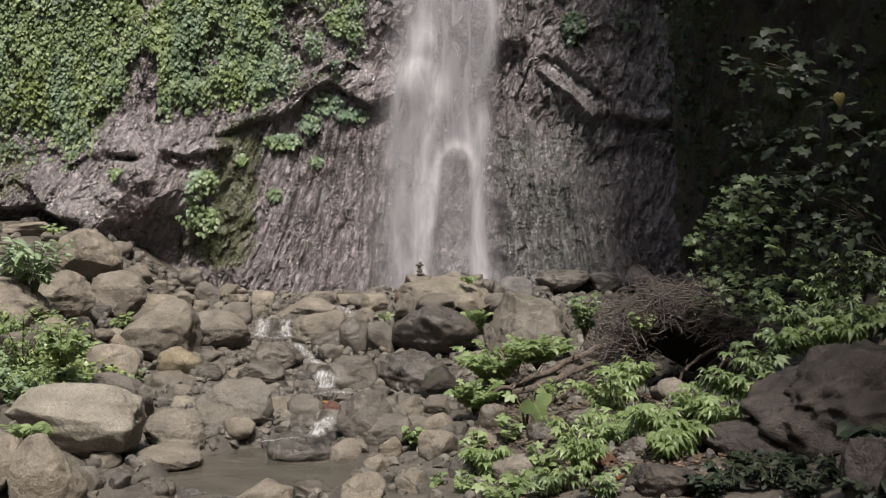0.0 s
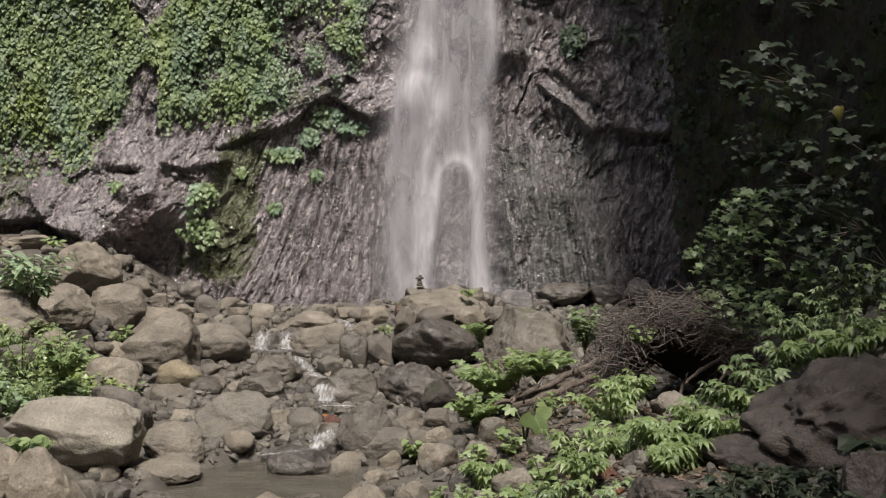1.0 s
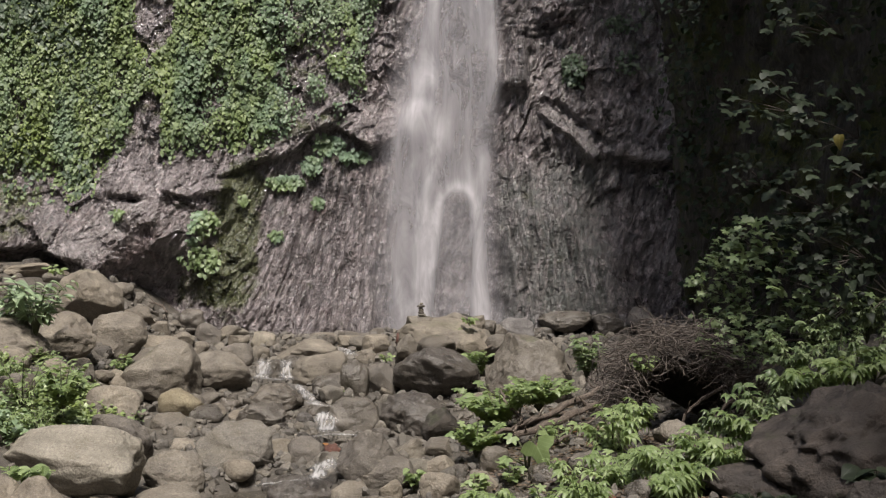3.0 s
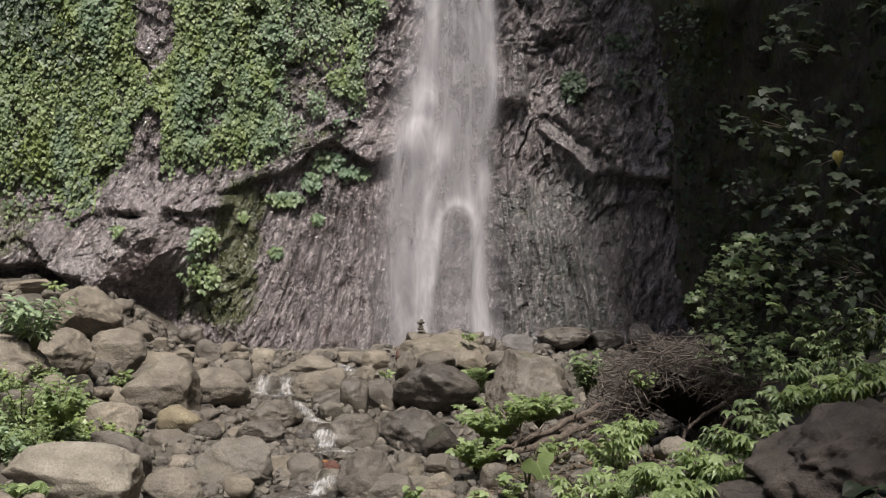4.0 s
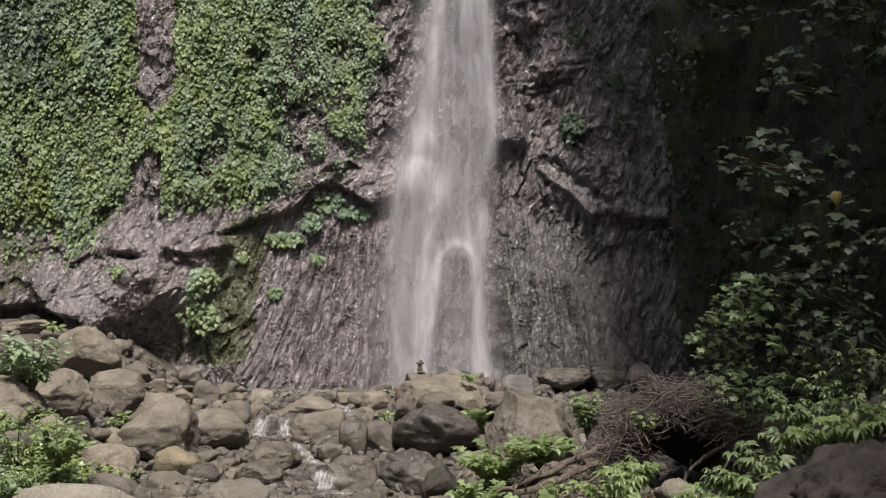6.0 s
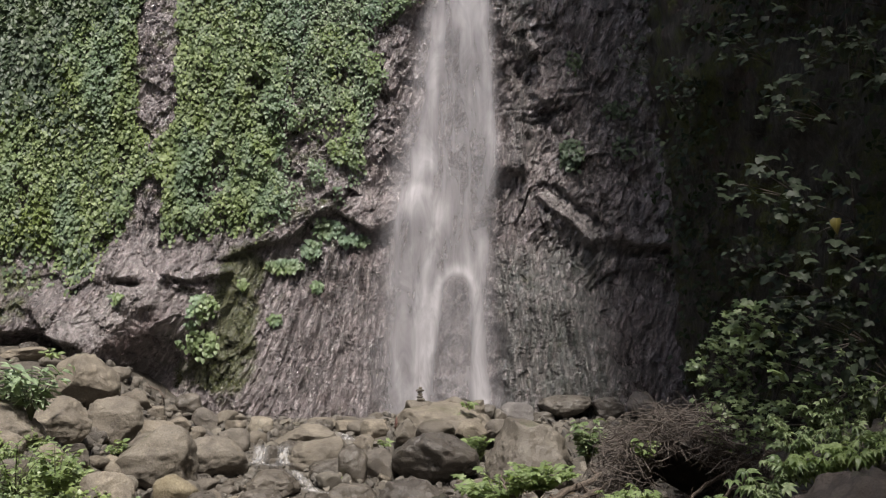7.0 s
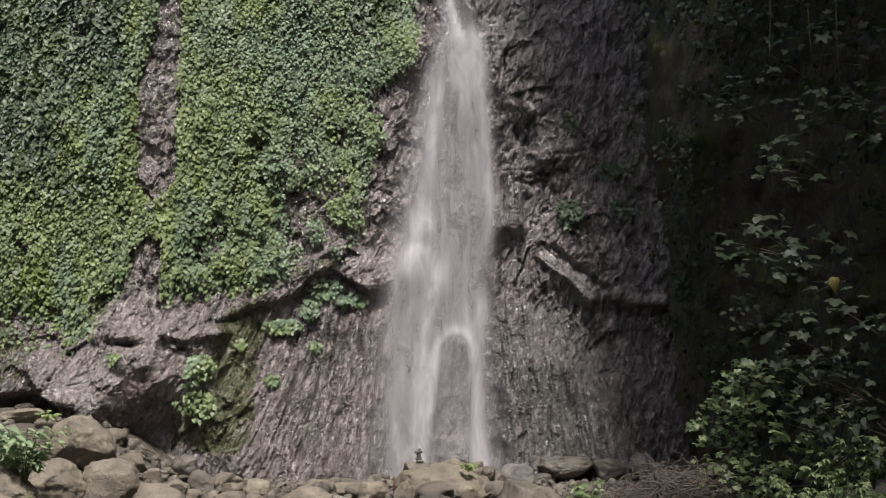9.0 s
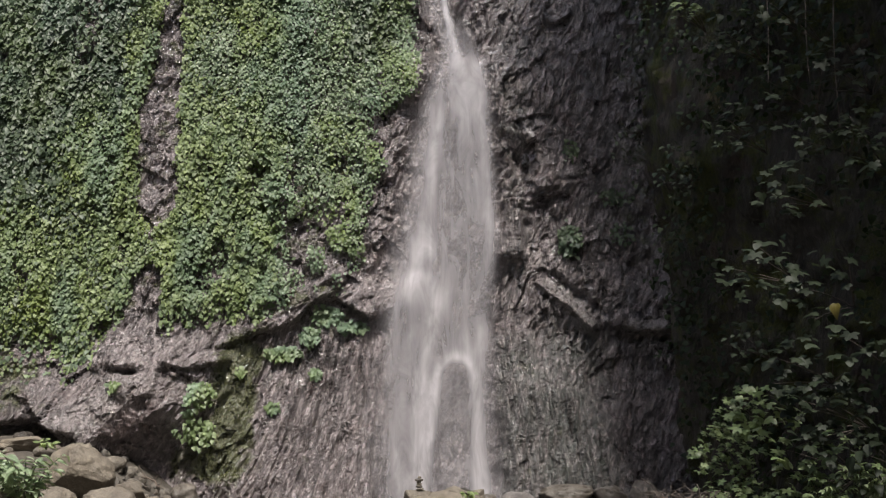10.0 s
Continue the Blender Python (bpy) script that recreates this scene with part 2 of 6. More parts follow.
MAT_CLIFF = cliff_material("wet_cliff_rock", (0.125, 0.103, 0.103), (0.40, 0.345, 0.345), gloss=(0.2, 0.42), film=1.0)
# darker copy of the cliff rock: shade is put into its colour
MAT_SIDE = cliff_material("side_rock_shade_toned", (0.046, 0.041, 0.037), (0.092, 0.083, 0.074), film=0.0, gloss=(0.6, 0.85), shine=0.25)
GREY = ((0.122, 0.106, 0.089), (0.207, 0.185, 0.156), (0.302, 0.273, 0.231))
TAN = ((0.165, 0.148, 0.122), (0.265, 0.243, 0.206), (0.37, 0.345, 0.30))
DARK = ((0.07, 0.062, 0.054), (0.13, 0.117, 0.103), (0.21, 0.19, 0.17))
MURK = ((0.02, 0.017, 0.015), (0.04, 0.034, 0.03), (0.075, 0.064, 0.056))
MAT_STONE = stone_material("grey_river_stone", GREY)
MAT_TAN = stone_material("tan_river_stone", TAN)
MAT_WET = stone_material("wet_dark_stone", DARK, gloss=(0.18, 0.5))
MAT_MOSSY = stone_material("mossy_stone", MURK, mossy=0.55)
MAT_MOSSTAN = stone_material("lightly_mossed_stone", GREY, mossy=0.26)
# brown stone tones lowered to hold the shade of the bank
MAT_SHADED_BROWN = stone_material("brown_rock_shade_toned", ((0.03, 0.024, 0.021), (0.06, 0.049, 0.044), (0.11, 0.092, 0.082)), mossy=0.12)
MAT_GRAVEL = stone_material("river_gravel", ((0.10, 0.09, 0.08), (0.17, 0.157, 0.14), (0.26, 0.242, 0.215)), pieces=True)
MAT_PALE = stone_material("pale_lichened_stone", ((0.12, 0.112, 0.108), (0.24, 0.225, 0.22), (0.40, 0.38, 0.37)))
MAT_RED = stone_material("red_stone", ((0.10, 0.04, 0.03), (0.17, 0.075, 0.05), (0.22, 0.11, 0.08)))
MAT_OCHRE = stone_material("ochre_stone", ((0.14, 0.12, 0.085), (0.22, 0.19, 0.135), (0.30, 0.265, 0.19)))
MAT_GROUND = stone_material("gravel_soil", ((0.055, 0.048, 0.042), (0.10, 0.09, 0.078), (0.17, 0.155, 0.135)))
MAT_IVY = leaf_material("ivy_leaf", (0.07, 0.10, 0.036), (0.142, 0.190, 0.070), (0.265, 0.325, 0.145), per_object=False, rough=0.55)
MAT_IVY_DULL = leaf_material("dull_ivy_leaf", (0.075, 0.112, 0.058), (0.148, 0.202, 0.112), (0.262, 0.322, 0.205), per_object=False, rough=0.5)
MAT_IVY_DARK = leaf_material("dark_ivy_leaf", (0.035, 0.055, 0.03), (0.07, 0.10, 0.058), (0.15, 0.19, 0.12), per_object=False, rough=0.5)
# near-black green: the wall's shade is put into these leaf tones
MAT_CREEPER = leaf_material("leaf_shade_toned", (0.008, 0.014, 0.006), (0.018, 0.028, 0.011), (0.036, 0.052, 0.021), per_object=False, rough=0.6, shine=0.2)
MAT_FRESH = leaf_material("fresh_leaf", (0.11, 0.155, 0.058), (0.205, 0.272, 0.112), (0.31, 0.38, 0.185), through_light=0.42)
MAT_BROAD = leaf_material("broad_leaf", (0.07, 0.105, 0.042), (0.14, 0.19, 0.082), (0.23, 0.28, 0.145))
# leaf tones cut far down so that their colour stands for shade
MAT_SHADE = leaf_material("leaf_toned_for_shade", (0.010, 0.015, 0.008), (0.019, 0.027, 0.014), (0.038, 0.05, 0.029), rough=0.55, shine=0.3)
MAT_BLUE = leaf_material("dusty_leaf", (0.13, 0.18, 0.105), (0.23, 0.30, 0.175), (0.34, 0.42, 0.27))
MAT_YELLOW = leaf_material("yellowed_leaf", (0.10, 0.085, 0.02), (0.15, 0.125, 0.03), (0.19, 0.16, 0.045))
MAT_FALLEN = leaf_material("fallen_leaf", (0.12, 0.04, 0.015), (0.25, 0.09, 0.03), (0.33, 0.16, 0.06))
MAT_TUFT = leaf_material("tuft_leaf", (0.10, 0.14, 0.06), (0.18, 0.24, 0.105), (0.28, 0.34, 0.18), per_object=False, rough=0.5)
MAT_GRASS = leaf_material("low_herb", (0.11, 0.15, 0.055), (0.20, 0.255, 0.105), (0.31, 0.37, 0.18), per_object=False)
MAT_STEM = wood_material("green_stem", ((0.03, 0.035, 0.015), (0.06, 0.065, 0.03), (0.09, 0.09, 0.045)))
MAT_WOOD = wood_material("weathered_driftwood", ((0.035, 0.026, 0.02), (0.095, 0.072, 0.056), (0.19, 0.152, 0.122)))
MAT_TWIG = wood_material("dead_twig", ((0.04, 0.03, 0.025), (0.10, 0.08, 0.068), (0.20, 0.168, 0.143)))
MAT_FALL = fall_material("falling_water", 0.07, gaps=0.86)
MAT_FOAM = fall_material("rushing_water", 0.3, 0.8, 34.0, 0.25, (0.6, 0.585, 0.58))


def pool_material():
    m, n, l, b = material("murky_pool_water")
    vec = mapped(n, l, (1, 1.6, 1))
    tone = noise_tex(n, l, vec, 1.8, 4, 0.6)
    l.new(ramp(n, l, tone, [(0.35, (0.06, 0.053, 0.042)), (0.7, (0.095, 0.085, 0.069))]), b.inputs["Base Color"])
    b.inputs["Roughness"].default_value = 0.12
    b.inputs["IOR"].default_value = 1.33
    bump(n, l, noise_tex(n, l, vec, 9.0, 4, 0.6, 0.6), 0.5, 0.03, b)
    return m


MAT_POOL = pool_material()


# ---- mesh helpers ----
def solid(name, verts, faces, mat, smooth=True):
    me = bpy.data.meshes.new(name)
    me.from_pydata(np.asarray(verts, float).tolist(), [], [list(f) for f in faces])
    if smooth:
        me.polygons.foreach_set("use_smooth", [True] * len(me.polygons))
    me.materials.append(mat)
    me.update()
    return me


def sheet(name, x, y, z, mat, attrs=(), smooth=True):
    """A grid of points (two-dimensional arrays) as a smooth surface with its own attributes."""
    rows, cols = x.shape
    i = np.arange(rows * cols).reshape(rows, cols)
    quads = np.stack([i[:-1, :-1], i[:-1, 1:], i[1:, 1:], i[1:, :-1]], -1).reshape(-1, 4)
    verts = np.stack([x, y, z], -1).reshape(-1, 3)
    me = bpy.data.meshes.new(name)
    me.vertices.add(len(verts))
    me.vertices.foreach_set("co", verts.ravel())
    me.loops.add(quads.size)
    me.loops.foreach_set("vertex_index", quads.ravel())
    me.polygons.add(len(quads))
    me.polygons.foreach_set("loop_start", np.arange(len(quads)) * 4)
    me.polygons.foreach_set("use_smooth", np.full(len(quads), smooth))
    for key, values in attrs:
        me.attributes.new(key, "FLOAT", "POINT").data.foreach_set("value", values.astype(np.float32).ravel())
    me.materials.append(mat)
    me.update(calc_edges=True)
    return me


def part(name, me, parent, label=""):
    ob = new(name, me)
    ob.parent = parent
    return tagged(ob, label)


def tube(points, radii, sides=7):
    """Vertices and faces of a tapered limb along points."""
    verts, faces = [], []
    pts = [Vector(p) for p in points]
    for k, p in enumerate(pts):
        way = (pts[min(k + 1, len(pts) - 1)] - pts[max(k - 1, 0)]).normalized()
        side = way.cross(Vector((0.31, 0.17, 0.93))).normalized()
        other = way.cross(side)
        for s in range(sides):
            a = 2 * math.pi * s / sides
            verts.append(p + (side * math.cos(a) + other * math.sin(a)) * radii[k])
    for k in range(len(pts) - 1):
        for s in range(sides):
            a, b = k * sides + s, k * sides + (s + 1) % sides
            faces.append((a, b, b + sides, a + sides))
    faces.append(tuple(range(sides))[::-1])
    faces.append(tuple(range((len(pts) - 1) * sides, len(pts) * sides)))
    return verts, faces


def joined(pieces):
    verts, faces = [], []
    for v, f in pieces:
        k = len(verts)
        verts += v
        faces += [tuple(i + k for i in q) for q in f]
    return verts, faces


# ---- the lie of the land ----
def ground_z(x, y):
    x, y = np.asarray(x, float), np.asarray(y, float)
    bed = np.maximum(1.05 * np.clip((y - 9.3) / 10.2, -0.25, 1.15), 0.14)
    left = 0.98 * step(-3.4, -5.4, x + 0.12 * (y - 12)) * step(8.0, 10.5, y) + 0.4 * step(-5.4, -8.5, x)
    right = 0.28 * step(0.2, 1.6, x) * (1 - step(12.0, 15.0, y)) + 1.05 * step(2.7, 5.2, x - 0.12 * (y - 10))
    mound = 0.42 * bell(x, 0.2, 1.0) * bell(y, 17.6, 1.3)
    pool = -0.42 * (1 - step(0.7, 1.15, np.hypot((x + 1.78) / 0.92, (y - 10.1) / 1.2)))
    hollow = -0.40 * bell(x, 2.8, 0.6) * bell(y, 13.2, 0.9)
    rear = 0.9 * step(3.0, -8.0, y) + 6.0 * step(-20.0, -70.0, y)
    far = 9.0 * step(28, 80, np.abs(x)) * (1 - step(20, 24, y))
    rough = 0.10 * fbm(x * 0.9, y * 0.9, 0 * x, 4, 3) + 0.03 * fbm(x * 5, y * 5, 0 * x, 3, 9)
    return bed + left + right + mound + pool + hollow + rear + far + rough


def warp(lo, hi, a, b, fine, coarse):
    """Coordinates that are close together between a and b and wide apart outside."""
    mid = np.arange(a, b, fine)
    low = a - np.cumsum(np.geomspace(fine, coarse, 40))
    high = b + np.cumsum(np.geomspace(fine, coarse, 40))
    return np.r_[low[low > lo][::-1], mid, high[high < hi]]


gx, gy = np.meshgrid(warp(-900, 900, -7, 6.5, 0.05, 60), warp(-900, 900, 7.0, 20.6, 0.05, 60))
ground = new("ground", sheet("ground", gx, gy, ground_z(gx, gy) - 3.0 * step(21.5, 30, gy), MAT_GROUND))
tagged(ground, "dark wet gravel and soil of a rocky stream bed", "ground", kind="structure")


# ---- the cliff behind the fall ----
def along(v, *pairs):
    return np.interp(v, [p[0] for p in pairs], [p[1] for p in pairs])


def lip_z(x):
    """Height of the lower edge of the folded rock band beside the fall."""
    return along(x, (-4.6, 4.0), (-3.7, 4.25), (-3.0, 4.45), (-2.75, 4.6), (-2.5, 5.0), (-2.1, 5.08), (-1.75, 4.85), (-1.4, 4.6), (-1.2, 4.7), (-0.9, 4.9))


def fall_mid(z):
    return along(z, (0, -0.06), (5, -0.06), (6.5, 0.10), (7.6, 0.18), (8.7, 0.24), (9.9, 0.38), (10.4, 0.30), (11, 0.05), (13, -0.1))


def fall_half(z):
    return along(z, (0, 1.2), (3, 1.12), (5.4, 1.05), (6.5, 0.98), (7.6, 0.87), (8.7, 0.74), (9.8, 0.48), (10.3, 0.34), (11, 0.25), (13, 0.25))


def block(u, v, hu, hv, soft=0.06):
    """A raised block: 1 inside the half sizes, falling off over a soft edge."""
    return step(hu + soft, hu - soft, np.abs(u)) * step(hv + soft, hv - soft, np.abs(v))


def turned(x, z, cx, cz, deg):
    """Coordinates along and across a line that climbs by deg degrees through cx, cz."""
    c, s = math.cos(radians(deg)), math.sin(radians(deg))
    return (x - cx) * c + (z - cz) * s, (z - cz) * c - (x - cx) * s


def cliff_y(x, z):
    x, z = np.broadcast_arrays(np.asarray(x, float), np.asarray(z, float))
    none = 0 * x
    wx = x + 0.14 * fbm(x * 1.3, z * 1.3, none, 4, 21)
    wz = z + 0.12 * fbm(x * 1.3, z * 1.3, none + 5, 4, 22)
    y = 20.25 + 0.05 * (z - 1) + 0.25 * fbm(x * 0.35, z * 0.3, none, 3, 5)
    # the low band at the far end, undercut
    low = wz - along(wx, (-11.5, 2.9), (-8.6, 2.65), (-7.6, 2.55), (-6.9, 2.4))
    y = y - 0.55 * step(-0.05, 0.15, low) * (1 - 0.85 * step(0.2, 1.7, low)) * step(-6.5, -7.1, wx)
    # the nose: a wedge whose edge climbs towards the fall, bright above and undercut below
    t, s = turned(wx, wz, -6.95, 2.08, 40)
    ends = step(-0.12, 0.05, t) * (1 - 0.75 * step(1.7, 2.5, t)) * step(2.9, 2.2, t)
    upper = np.clip(1 - s / 1.55, 0, 1) ** 0.8
    under = np.clip(1 + s / 1.0, 0, 1)
    y = y - 0.90 * ends * np.where(s > 0, upper, under)
    y = y + 0.16 * step(0.32, 0.0, s) * step(-0.45, -0.1, s) * bell(t, 1.5, 0.5)
    y = y + 0.25 * bell(wx, -5.6, 0.7) * bell(wz, 1.75, 0.5)
    # slit over the nose, and the sloping shoulder above it
    y = y + 0.30 * bell(x, -6.0, 0.30) * bell(z + 0.12 * (x + 6.0), 3.62, 0.065)
    y = y - 0.05 * step(-0.03, 0.1, wz - 3.66) * (1 - step(0.15, 1.1, wz - 3.66)) * step(-6.7, -6.3, wx) * step(-5.0, -5.3, wx)
    # the shelf between nose and moss
    shelf = wz - along(wx, (-5.5, 3.85), (-4.9, 3.7), (-4.2, 3.82))
    y = y - 0.22 * step(-0.04, 0.05, shelf) * (1 - step(0.08, 0.85, shelf)) * step(-5.6, -5.2, wx) * step(-4.0, -4.35, wx)
    y = y + 0.14 * bell(x, -4.25, 0.16) * bell(z - 0.3 * (x + 4.25), 4.08, 0.05)
    y = y - 0.15 * bell(turned(wx, wz, -4.2, 3.3, 68)[1], 0, 0.09) * bell(wz, 3.3, 0.45)
    # folded band that runs up to the fall, with slanting ribs
    above = wz - lip_z(wx)
    reach = along(wx, (-4.4, 0.0), (-3.8, 0.14), (-3.0, 0.2), (-2.3, 0.2), (-1.7, 0.26), (-1.3, 0.28), (-1.0, 0.2), (-0.7, 0.0))
    y = y - reach * step(-0.04, 0.05, above) * (1 - step(0.1, 1.05, above))
    band = step(-0.05, 0.1, above) * (1 - step(0.5, 1.0, above)) * step(-4.3, -3.7, wx) * step(-0.8, -1.1, wx)
    ta, sa = turned(wx, wz, -2, 5, 28)
    y = y - band * (0.11 * ridged(sa * 2.6, ta * 0.55, none, 2, 47) + 0.05 * ridged(sa * 6.5, ta * 1.6, none, 3, 57))
    # apron of grooved rock at both sides of the fall, wider towards its foot
    y = y - 0.5 * step(4.2, 1.0, wz) * step(-4.8, -2.4, wx) * (1 - step(-1.5, -0.8, wx))
    right_apron = step(4.55, 4.05, wz + 1.35 * (wx - 1.75)) * step(0.85, 1.3, wx)
    right_apron = np.maximum(right_apron, step(1.3, -0.1, wx - along(wz, (1, 3.3), (2.6, 2.75), (4.1, 1.5), (4.5, 1.0))) * step(4.6, 4.0, wz) * step(0.85, 1.3, wx))
    y = y - 0.5 * right_apron * step(5.0, 2.0, wz)
    # the fall's own channel, and the knobs that the water bursts on
    off = np.abs(x - fall_mid(z)) / (fall_half(z) + 0.15)
    y = y + 0.38 * (1 - step(0.6, 1.25, off))
    y = y - 0.4 * bell(x, -0.45, 0.5) * step(5.6, 5.2, z) * step(3.8, 5.0, z) - 0.35 * bell(x, 0.22, 0.42) * step(4.0, 3.7, z)
    y = y - 0.5 * bell(x, 0.45, 0.9) * step(10.3, 9.7, z) * step(7.0, 9.4, z)
    y = y + 0.8 * step(9.9, 10.6, z) * bell(x, 0.2, 1.2)
    # beside the fall on the other side: fluted column with a broken top, jutting block, stacked cracks
    y = y - 0.32 * step(7.1, 7.0, wz) * step(5.7, 6.0, wz) * step(0.85, 1.0, wx) * step(1.75, 1.5, wx)
    u, v = turned(x, z, 1.74, 8.36, 30)
    y = y - 0.34 * block(u, v, 0.13, 0.14, 0.03)
    y = y + 0.22 * bell(x - 1.5 + 0.12 * (z - 8), 0.0, 0.09) * bell(z, 7.9, 0.35)
    for cz_, cx_, deep in ((7.22, 2.05, 0.09), (7.08, 2.1, 0.12), (6.92, 1.95, 0.08), (7.5, 2.6, 0.07)):
        y = y + deep * bell(z - 0.18 * (x - cx_) - 0.03 * vnoise(x * 6, none, none, 58), cz_, 0.035) * bell(x, cx_, 0.34)
    y = y - 0.16 * step(7.0, 7.3, wz) * step(8.2, 7.6, wz) * step(1.6, 1.9, wx) * step(2.8, 2.4, wx)
    # overhang, the bright tilted slab under it, its ledge and the dark recess
    y = y - 0.08 * step(5.45, 5.75, wz) * (1 - step(5.75, 6.6, wz)) * step(0.95, 1.3, wx) * step(2.1, 1.7, wx)
    u, v = turned(wx, wz, 2.58, 5.0, -44)
    y = y - (0.02 - 0.9 * v) * block(u, v, 0.70, 0.25, 0.05)
    ledge = wz - along(x, (3.3, 4.45), (3.8, 4.38), (4.6, 4.3))
    y = y - 0.26 * step(-0.03, 0.03, ledge) * (1 - step(0.05, 0.5, ledge)) * step(3.25, 3.5, x) * step(4.7, 4.4, x)
    y = y + 0.12 * step(0.0, 1.0, wx - along(wz, (1, 3.2), (2.6, 2.7), (4.3, 2.0), (4.6, 2.9))) * step(4.75, 4.2, wz)
    y = y + 0.3 * step(0.0, 1.2, (wx - 2.3) - 0.25 * (9.0 - wz)) * step(5.0, 6.0, wz)
    # grooves that fan out down the aprons
    groove = step(4.7, 3.9, wz) * step(-4.4, -3.4, wx) * (1 - step(-0.9, -0.6, wx))
    groove = np.maximum(groove, right_apron)
    groove = np.maximum(groove, 0.8 * step(7.1, 6.95, wz) * step(5.6, 6.0, wz) * step(0.85, 1.0, wx) * step(1.9, 1.5, wx))
    slant = along(x, (-4.6, 0.62), (-3.4, 0.45), (-2.4, 0.24), (-1.2, 0.05), (1.0, -0.02), (3.5, -0.22))
    gxx = x - slant * (z - 2) + 0.05 * fbm(x * 2.5, z * 1.2, none, 3, 51)
    y = y - groove * (0.10 * ridged(gxx * 2.4, z * 0.28, none, 2, 31) + 0.075 * ridged(gxx * 5.5, z * 0.5, none, 3, 33) + 0.04 * ridged(gxx * 12, z * 1.3, none, 2, 35))
    y = y + groove * 0.05 * facets(gxx * 4.0, z * 1.1 + 0.5 * gxx, 53)
    # broken faces elsewhere, drawn out along the bedding
    rest = 1 - 0.8 * groove
    vx = wx + 0.07 * fbm(x * 5, z * 2.5, none, 2, 49)
    vz = wz + 0.12 * fbm(x * 4, z * 3, none + 3, 2, 50)
    y = y + rest * (0.09 * facets(wx * 1.3 + 0.35 * wz, wz * 1.2 - 0.5 * wx, 41) + 0.085 * facets(vx * 3.0 - 1.1 * vz, vz * 1.7 + 0.8 * vx, 42))
    y = y + rest * (0.045 * facets(vx * 6.5 - 2.2 * vz, vz * 3.2 + 1.2 * vx, 45) + 0.022 * facets((vx - 0.2 * vz) * 12, vz * 5.5, 46))
    y = y - rest * 0.055 * ridged((vx - 0.4 * z) * 4.5, vz * 0.9, none, 4, 48)
    y = y - rest * 0.045 * ridged((vx - 0.3 * vz) * 7.5, vz * 3.0, none, 3, 54)
    y = y - groove * 0.04 * ridged(gxx * 15, z * 1.0, none, 2, 55) + 0.014 * facets(vx * 15, vz * 6, 56)
    return y


def moss_on_cliff(x, z):
    m = 1.0 * bell(x, -4.0, 0.5) * bell(z, 2.9, 1.4) + 0.8 * bell(x, -4.7, 0.6) * bell(z, 1.9, 0.5) + 0.5 * bell(x, -3.6, 0.6) * bell(z, 4.0, 0.35)
    m = m + 0.75 * step(-7.4, -8.3, x) * bell(z, 3.5, 0.7) + 0.7 * bell(x, -6.5, 0.3) * bell(z, 6.6, 0.6) + 0.6 * bell(x, -3.2, 0.5) * bell(z, 10.4, 0.5) + 0.5 * bell(x, -2.2, 0.4) * bell(z, 7.7, 0.3)
    m = m + 0.35 * step(4.3, 5.2, z) * step(-1.6, -2.6, x) + 0.45 * step(3.0, 4.4, x) * step(5, 7, z)
    return np.clip(m + 0.1, 0, 1)


cx, cz = np.meshgrid(np.arange(-10.9, 5.6, 0.028), np.arange(0.6, 12.6, 0.028))
jitter = np.random.default_rng(3)
cx, cz = cx + jitter.uniform(-0.012, 0.012, cx.shape), cz + jitter.uniform(-0.012, 0.012, cz.shape)
cy = cliff_y(cx, cz)
# the plateau above and behind
back = np.array([0.6, 2.0, 5.0, 12.0, 40.0])[:, None]
px = np.repeat(cx[-1:], 5, 0)
cx2, cy2, cz2 = np.r_[cx, px], np.r_[cy, cy[-1:] + back], np.r_[cz, np.repeat(cz[-1:], 5, 0) + 0.5 * np.sqrt(back)]
moss = np.r_[moss_on_cliff(cx, cz), np.ones_like(px)]
algae_shade = 0.85 * step(0.9, 1.15, cx2) * (1 - step(0.0, 0.9, cx2 - along(cz2, (1, 3.1), (2.6, 2.4), (4.1, 1.5)))) * step(4.6, 3.9, cz2)
# darkens the rock beyond the apron: wet and shade in one mask
algae_shade = algae_shade + 0.8 * step(1.4, 2.4, cx2) * step(3.6, 2.8, cx2) * (1 - algae_shade) * step(5.0, 4.3, cz2) + 0.3 * step(0.9, 1.3, cx2) * step(5.0, 6.0, cz2) * step(2.0, 1.5, cx2)
iron = 0.8 * bell(turned(cx2, cz2, -5.75, 2.75, 40)[0], 0, 0.8) * bell(turned(cx2, cz2, -5.75, 2.75, 40)[1], 0, 0.42) + 0.4 * bell(cx2, 1.4, 0.2) * bell(cz2, 7.7, 0.5)
# paler rock colour stands for sky light on slab, ledge, block and nose
su, sv = turned(cx2, cz2, 2.58, 5.0, -44)
skylit = 0.48 * block(su, sv, 0.72, 0.27, 0.08) + 0.6 * block(cx2 - 3.95, cz2 - 4.5, 0.45, 0.13, 0.08) + 0.85 * block(*turned(cx2, cz2, 1.74, 8.36, 30), 0.13, 0.14, 0.03)
su, sv = turned(cx2, cz2, -6.3, 3.0, 40)
skylit = skylit + 0.45 * block(su, sv, 0.9, 0.42, 0.25)
cliff = new("cliff", sheet("cliff", cx2, cy2, cz2, MAT_CLIFF, [("moss", moss), ("algae_shade", algae_shade), ("iron", iron), ("skylit", skylit)], False))
tagged(cliff, "wet purplish grey rock cliff with grooves and moss", "cliff", kind="structure")

